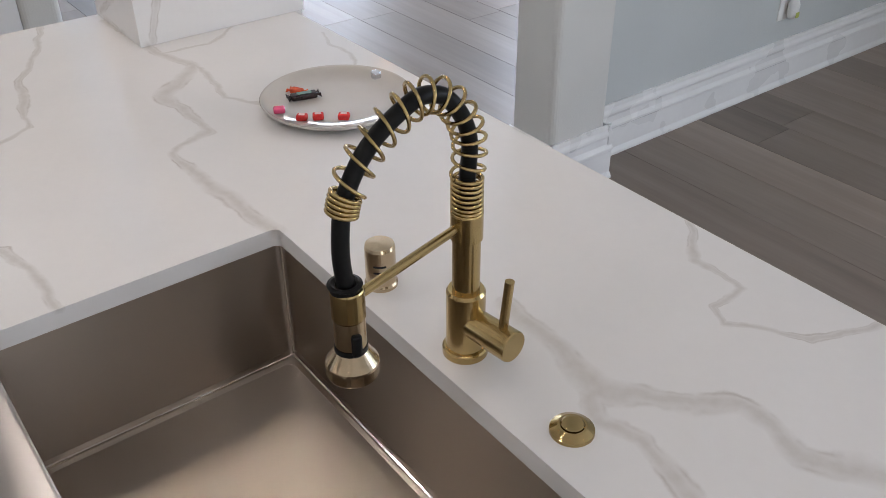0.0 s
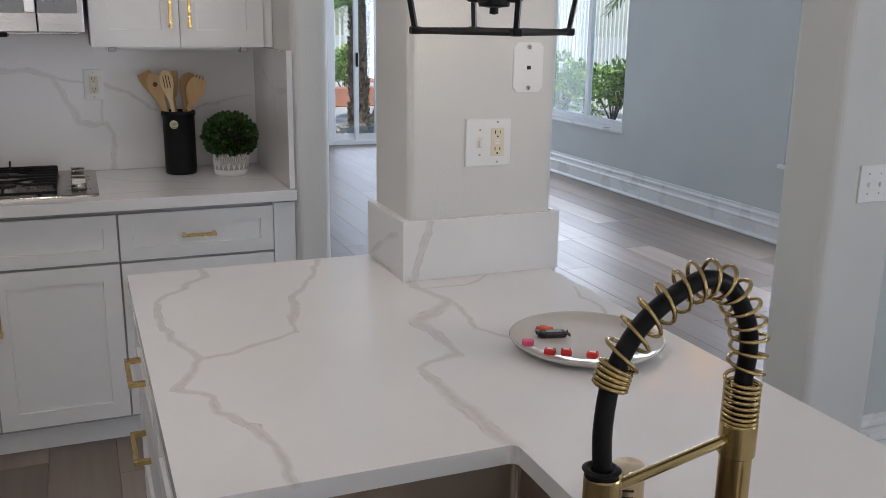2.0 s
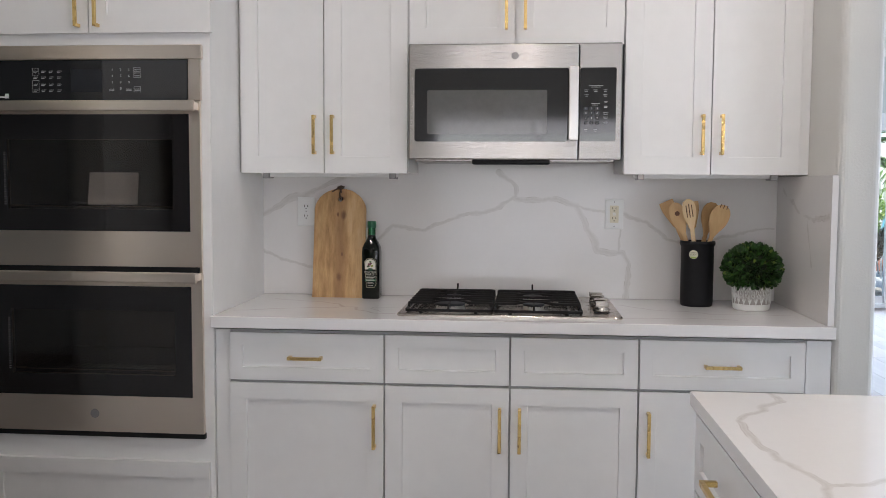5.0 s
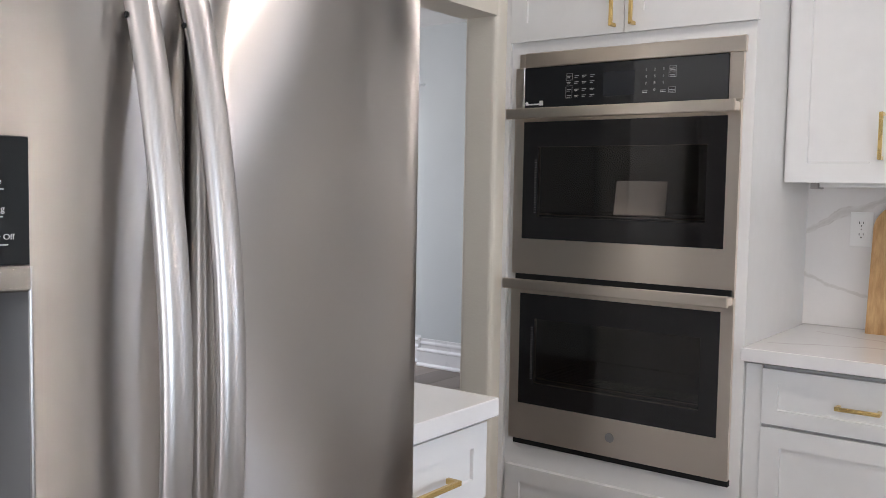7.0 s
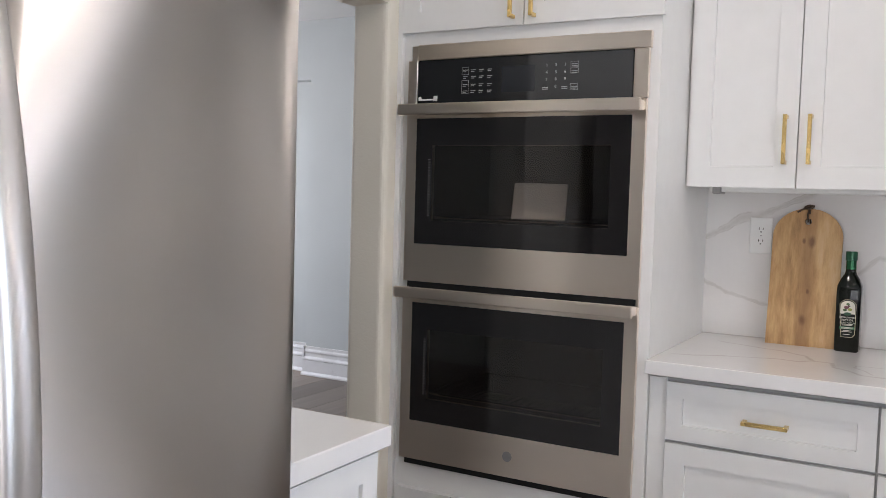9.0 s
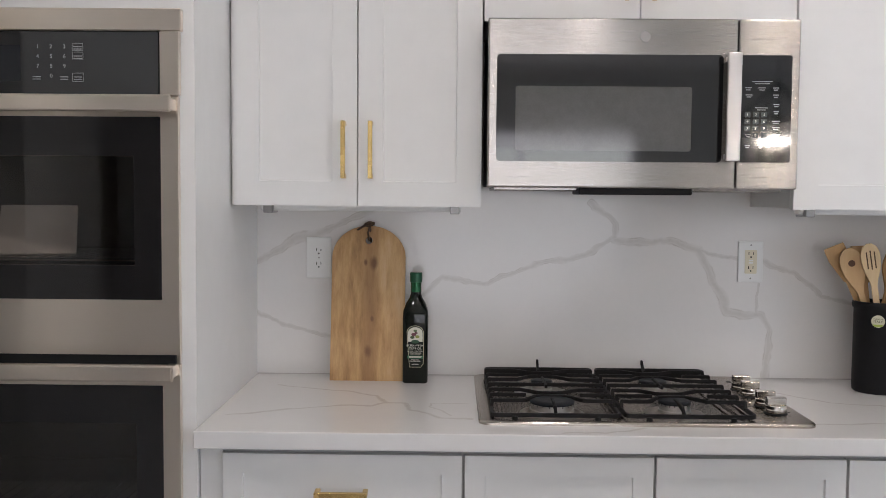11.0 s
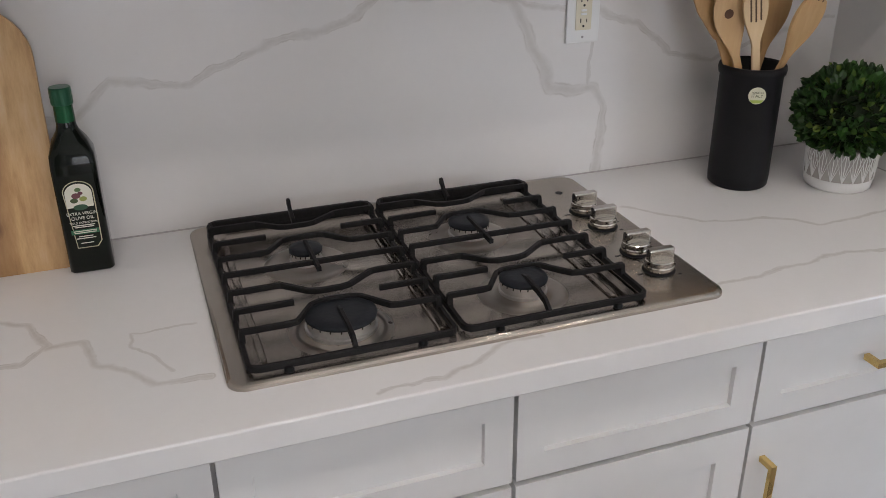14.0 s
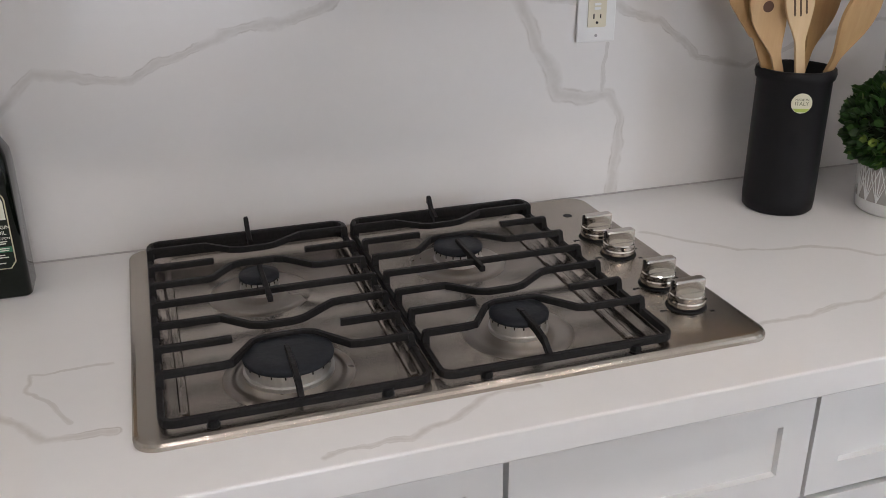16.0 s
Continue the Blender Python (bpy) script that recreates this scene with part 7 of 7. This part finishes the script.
slider(1, 10.9, 3.26, 5.0, [(3.32, 3.66), (3.61, 3.92), (3.87, 4.30), (4.25, 4.94)], 2.2, 1, "white framed sliding glass door to the patio")
setting("wall_slider_side", box(3.1, 3.26, 10.9, 11.02, 0, 2.2), WALL_FAR, "pale grey painted wall beside the glass door", "wall")
slider(2, -3.62, -0.95, 1.55, [(-0.89, 0.35), (0.27, 1.49)], 2.15, -1, "white framed wide sliding glass door")

# ---- outdoors ----
setting("ground", box(-60, 90, -60, 90, -0.30, -0.15), plain("patio_concrete", (0.42, 0.41, 0.40), 0.8, 0, 0.06, 3, 0.1), "pale concrete patio and yard", "ground")
white_metal = plain("white_fence_paint", (0.75, 0.75, 0.73), 0.5)


def fence(axis, at, a, b, step, name_label):
    u = thing("fence", ((a + b) / 2, at, -0.15) if axis == "x" else (at, (a + b) / 2, -0.15), name_label, "fence")
    z0, z1 = -0.05, 1.95

    def bar(p0, p1, q0, q1, r0, r1):
        return box(p0, p1, at + q0, at + q1, r0, r1) if axis == "x" else box(at + q0, at + q1, p0, p1, r0, r1)
    for z in (0.1, 1.75):
        part("rail", bar(a, b, -0.02, 0.02, z, z + 0.05), white_metal, u)
    n = int((b - a) / step)
    first = None
    for k in range(n):
        t = a + k * step
        if first is None:
            first = part("picket", bar(t, t + 0.045, -0.045, -0.022, z0, z1), white_metal, u)
            mesh = first.data
        else:
            o = new("picket", mesh)
            o.parent, o.matrix_parent_inverse = u, first.matrix_parent_inverse
            o.location = (k * step, 0, 0) if axis == "x" else (0, k * step, 0)
    for k in range(int((b - a) / 2.4) + 1):
        t = a + k * 2.4
        part("post", bar(t - 0.05, t + 0.05, -0.02, 0.08, -0.15, z1 + 0.05), white_metal, u)


fence("x", 21.0, 4.0, 13.0, 0.13, "white metal picket fence along the back of the yard")
fence("y", 9.4, -4.0, 18.0, 0.13, "white metal picket fence along the side yard")
fence("x", -9.0, -4.0, 5.0, 0.13, "white metal picket fence behind the kitchen door")


def bush(at, size, count, dark, mid, bright, seed, label):
    u = thing("shrub", at, label, "shrub", "garden shrubs")
    random.seed(seed)
    st = bmesh.new()
    a = Vector(at)
    for k in range(7):
        e = a + Vector((random.uniform(-0.5, 0.5) * size[0], random.uniform(-0.5, 0.5) * size[1], size[2] * random.uniform(0.4, 0.8)))
        tube([a, a.lerp(e, 0.5) + Vector((0, 0, 0.05)), e], [0.02, 0.014, 0.006], 5, st)
    part("stems", st, plain("shrub_bark", (0.10, 0.075, 0.05), 0.9), u)
    bm = bmesh.new()
    lumps = [(a + Vector((random.uniform(-0.6, 0.6) * size[0], random.uniform(-0.6, 0.6) * size[1], size[2] * random.uniform(0.3, 0.85))), random.uniform(0.28, 0.5)) for k in range(9)]
    for k in range(count):
        c_, s = random.choice(lumps)
        v = Vector((random.gauss(0, 1), random.gauss(0, 1), random.gauss(0, 1))).normalized()
        r = s * random.uniform(0.55, 1.0)
        p = c_ + Vector((v.x * size[0] * r, v.y * size[1] * r, v.z * size[2] * r * 0.8))
        if p.z < at[2] + 0.02:
            continue
        leaf_mesh(bm, p, v + Vector((random.uniform(-1, 1), random.uniform(-1, 1), random.uniform(-0.4, 1))) * 0.7, random.uniform(0, 6.28), random.uniform(0.06, 0.13), 0.5)
    tagged(part("leaves", bm, leaf_material("shrub_leaf", dark, mid, bright, 0.5), u), kind="stuff")


G1 = ((0.06, 0.12, 0.025), (0.17, 0.28, 0.055), (0.36, 0.42, 0.09))
for k, (x, y, sx, sz) in enumerate(((7.4, 19.2, 1.1, 1.3), (8.8, 19.6, 1.0, 1.2), (6.0, 19.8, 0.9, 1.0), (10.4, 19.5, 1.2, 1.4))):
    bush((x, y, -0.15), (sx, 0.7, sz), 1500, *G1, 20 + k, "yellow-green leafy shrub in front of the fence")
for k, (y, sy, sz) in enumerate(((11.2, 1.0, 1.2), (12.9, 1.1, 1.4), (9.4, 0.9, 1.0), (5.6, 0.9, 1.0), (7.6, 0.9, 1.1), (14.6, 1.0, 1.5), (0.6, 0.9, 1.0), (-1.4, 0.9, 1.0), (3.6, 0.9, 1.0))):
    bush((8.6, y, -0.15), (0.5, sy, sz * 0.72), 1300, *G1, 40 + k, "green leafy shrub along the side fence")


def palm(at, top_, r0, r1, fronds, seed, label):
    u = thing("palm_tree", at, label, "palm", "palms on the patio")
    a, b = Vector(at), Vector(top_)
    mid = a.lerp(b, 0.5) + Vector((0, 0, -0.06 if abs(b.x - a.x) > 0.4 else 0))
    path = spline([a, mid, b], 14)
    part("trunk", tube(path, [r0 + (r1 - r0) * k / (len(path) - 1) for k in range(len(path))], 14), plain("palm_bark", (0.13, 0.095, 0.065), 0.9, 0, 0.25, 40, 0.6), u, smooth=True)
    random.seed(seed)
    bm = bmesh.new()
    for k in range(420):
        i = random.randrange(2, len(path) - 1)
        d = (path[i + 1] - path[i]).normalized() if i + 1 < len(path) else Vector((0, 0, 1))
        s = d.cross(Vector((random.uniform(-1, 1), random.uniform(-1, 1), random.uniform(-1, 1)))).normalized()
        rr = r0 + (r1 - r0) * i / len(path)
        leaf_mesh(bm, path[i] + s * rr * 0.85, d * 0.8 + s * 0.55, random.uniform(0, 6.28), 0.11, 0.5)
    tagged(part("bark_scales", bm, leaf_material("palm_boots", (0.05, 0.035, 0.025), (0.14, 0.10, 0.07), (0.24, 0.18, 0.12), 0.9), u, "shaggy brown leaf bases"), kind="stuff")
    if fronds:
        bm = bmesh.new()
        for k in range(fronds):
            az, el = random.uniform(0, 6.28), random.uniform(0.1, 1.2)
            L = random.uniform(1.3, 1.9)
            d = Vector((math.cos(az) * math.cos(el), math.sin(az) * math.cos(el), math.sin(el)))
            spine = [b + d * L * q / 12 + Vector((0, 0, -0.85 * L * (q / 12) ** 2 * math.cos(el))) for q in range(13)]
            tube(spine, [0.012 - 0.0008 * q for q in range(13)], 4, bm)
            for q in range(2, 13):
                t = (spine[q] - spine[q - 1]).normalized()
                s = t.cross(Vector((0, 0, 1))).normalized()
                for sg in (-1, 1):
                    for h in (0, 0.5):
                        leaf_mesh(bm, spine[q - 1].lerp(spine[q], h), t * 0.7 + s * sg + Vector((0, 0, -0.25)), 0.3 * sg, 0.42 * math.sin(math.pi * (q + 1.5) / 16), 0.09)
        tagged(part("fronds", bm, leaf_material("palm_frond", (0.04, 0.09, 0.02), (0.09, 0.17, 0.04), (0.22, 0.28, 0.08), 0.45), u, "feathery green fronds"), kind="stuff")


palm((4.42, 13.5, -0.15), (4.45, 13.5, 1.75), 0.13, 0.14, 22, 3, "patio palm with a shaggy brown trunk and green fronds")
palm((4.62, 13.6, -0.15), (5.75, 13.9, 1.15), 0.09, 0.08, 0, 4, "leaning shaggy palm trunk on the patio")
palm((8.3, 10.4, -0.15), (8.35, 10.4, 2.6), 0.12, 0.12, 20, 8, "side-yard palm with green fronds")


def rock(at, r, seed):
    u = thing("rock", at, "grey-brown garden rock at the palm's foot", "rock", "rocks by the palm")
    bm = bmesh.new()
    bmesh.ops.create_icosphere(bm, subdivisions=2, radius=1)
    for v in bm.verts:
        k = 1 + 0.25 * noise.noise(v.co * 1.7 + Vector((seed, 0, 0)))
        v.co = Vector((v.co.x * r * 1.3 * k, v.co.y * r * k, max(v.co.z, -0.4) * r * 0.7 * k)) + Vector(at) + Vector((0, 0, r * 0.28))
    part("stone", bm, plain("garden_stone", (0.26, 0.23, 0.20), 0.9, 0, 0.12, 14, 0.4), u)


for k, (x, y, r) in enumerate(((4.30, 13.1, 0.14), (4.62, 13.0, 0.17), (4.95, 13.15, 0.15), (5.2, 13.3, 0.12), (4.1, 13.3, 0.12), (4.5, 13.95, 0.15))):
    rock((x, y, -0.15), r, k * 3.1)

pool = thing("pool_edge", (6.5, 17.4, -0.15), "low terracotta brick edge of a raised planter", "planter")
part("wall", box(3.0, 14, 17.2, 17.5, -0.15, 0.22, 0.02), plain("terracotta", (0.36, 0.15, 0.10), 0.8, 0, 0.12, 12, 0.2), pool)


def patio_chair(x, y, turn, col, label):
    u = thing("patio_chair", (x, y, -0.15), label, "chair", "patio chairs")
    m = Matrix.Translation((x, y, -0.15)) @ Matrix.Rotation(radians(turn), 4, "Z")
    fm = plain("chair_metal", (0.30, 0.32, 0.33), 0.4, 0.6)
    for s in (-1, 1):
        part("leg", tube([m @ Vector(p) for p in spline([(s * 0.3, -0.3, 0), (s * 0.3, -0.28, 0.4), (s * 0.3, 0.1, 0.62), (s * 0.3, 0.3, 0.6)], 4)], 0.014, 6), fm, u)
        part("leg", tube([m @ Vector(p) for p in ((s * 0.28, 0.36, 0.0), (s * 0.28, 0.26, 0.42), (s * 0.27, 0.42, 0.95))], 0.014, 6), fm, u)
    sling = plain("sling_" + label.split()[0], col, 0.7)
    b_ = box(-0.27, 0.27, -0.28, 0.26, 0.40, 0.45, 0.015, seg=2)
    b_.transform(m)
    part("seat", b_, sling, u)
    b_ = box(-0.27, 0.27, -0.025, 0.025, 0.0, 0.58, 0.015, seg=2)
    b_.transform(m @ Matrix.Translation((0, 0.27, 0.42)) @ Matrix.Rotation(radians(-17), 4, "X"))
    part("backrest", b_, sling, u)


patio_chair(6.2, 16.2, -60, (0.10, 0.33, 0.40), "teal sling patio chair with a metal frame")
patio_chair(6.3, 18.3, 70, (0.60, 0.22, 0.18), "coral red patio chair by the planter")

# ---- floor planks, last ----
floor = thing("floor", (1.0, 3.0, -0.012), "grey-brown wood-look plank floor", "floor", kind="structure")
PLANK = wood("plank", (0.38, 0.31, 0.26), (0.21, 0.165, 0.137), 1, 0.35, 0.44, 0.45)
W, LEN = 0.228, 1.83
mesh = bpy.data.meshes.new("plank")
b_ = box(0.0006, W - 0.0006, 0.0006, LEN - 0.0006, -0.010, 0.0, 0.0012)
b_.to_mesh(mesh)
b_.free()
mesh.materials.append(PLANK)
rest, count = bmesh.new(), 0
random.seed(2)
col = -28
while col * W < 5.0:
    x = col * W
    y = -3.55 - random.uniform(0, LEN)
    while y < 10.95:
        near = -1.4 < y + LEN and y < 7.5 and x > -1.3 or (x < -1.9 and y > 3.2 and y < 6.2 and x > -4.9)
        if near and count < 300:
            o = new("plank", mesh)
            o.parent, o.matrix_parent_inverse = floor, Matrix.Translation(-floor.location)
            o.location = (x, y, 0)
            count += 1
        else:
            box(x + 0.0006, x + W - 0.0006, y + 0.0006, y + LEN - 0.0006, -0.010, 0.0, 0, rest)
        y += LEN
    col += 1
PLANK_FAR = wood("plank_far", (0.28, 0.225, 0.19), (0.16, 0.125, 0.105), 1, 0.35, 0.46)
tagged(part("far_planks", rest, PLANK_FAR, floor), kind="stuff")
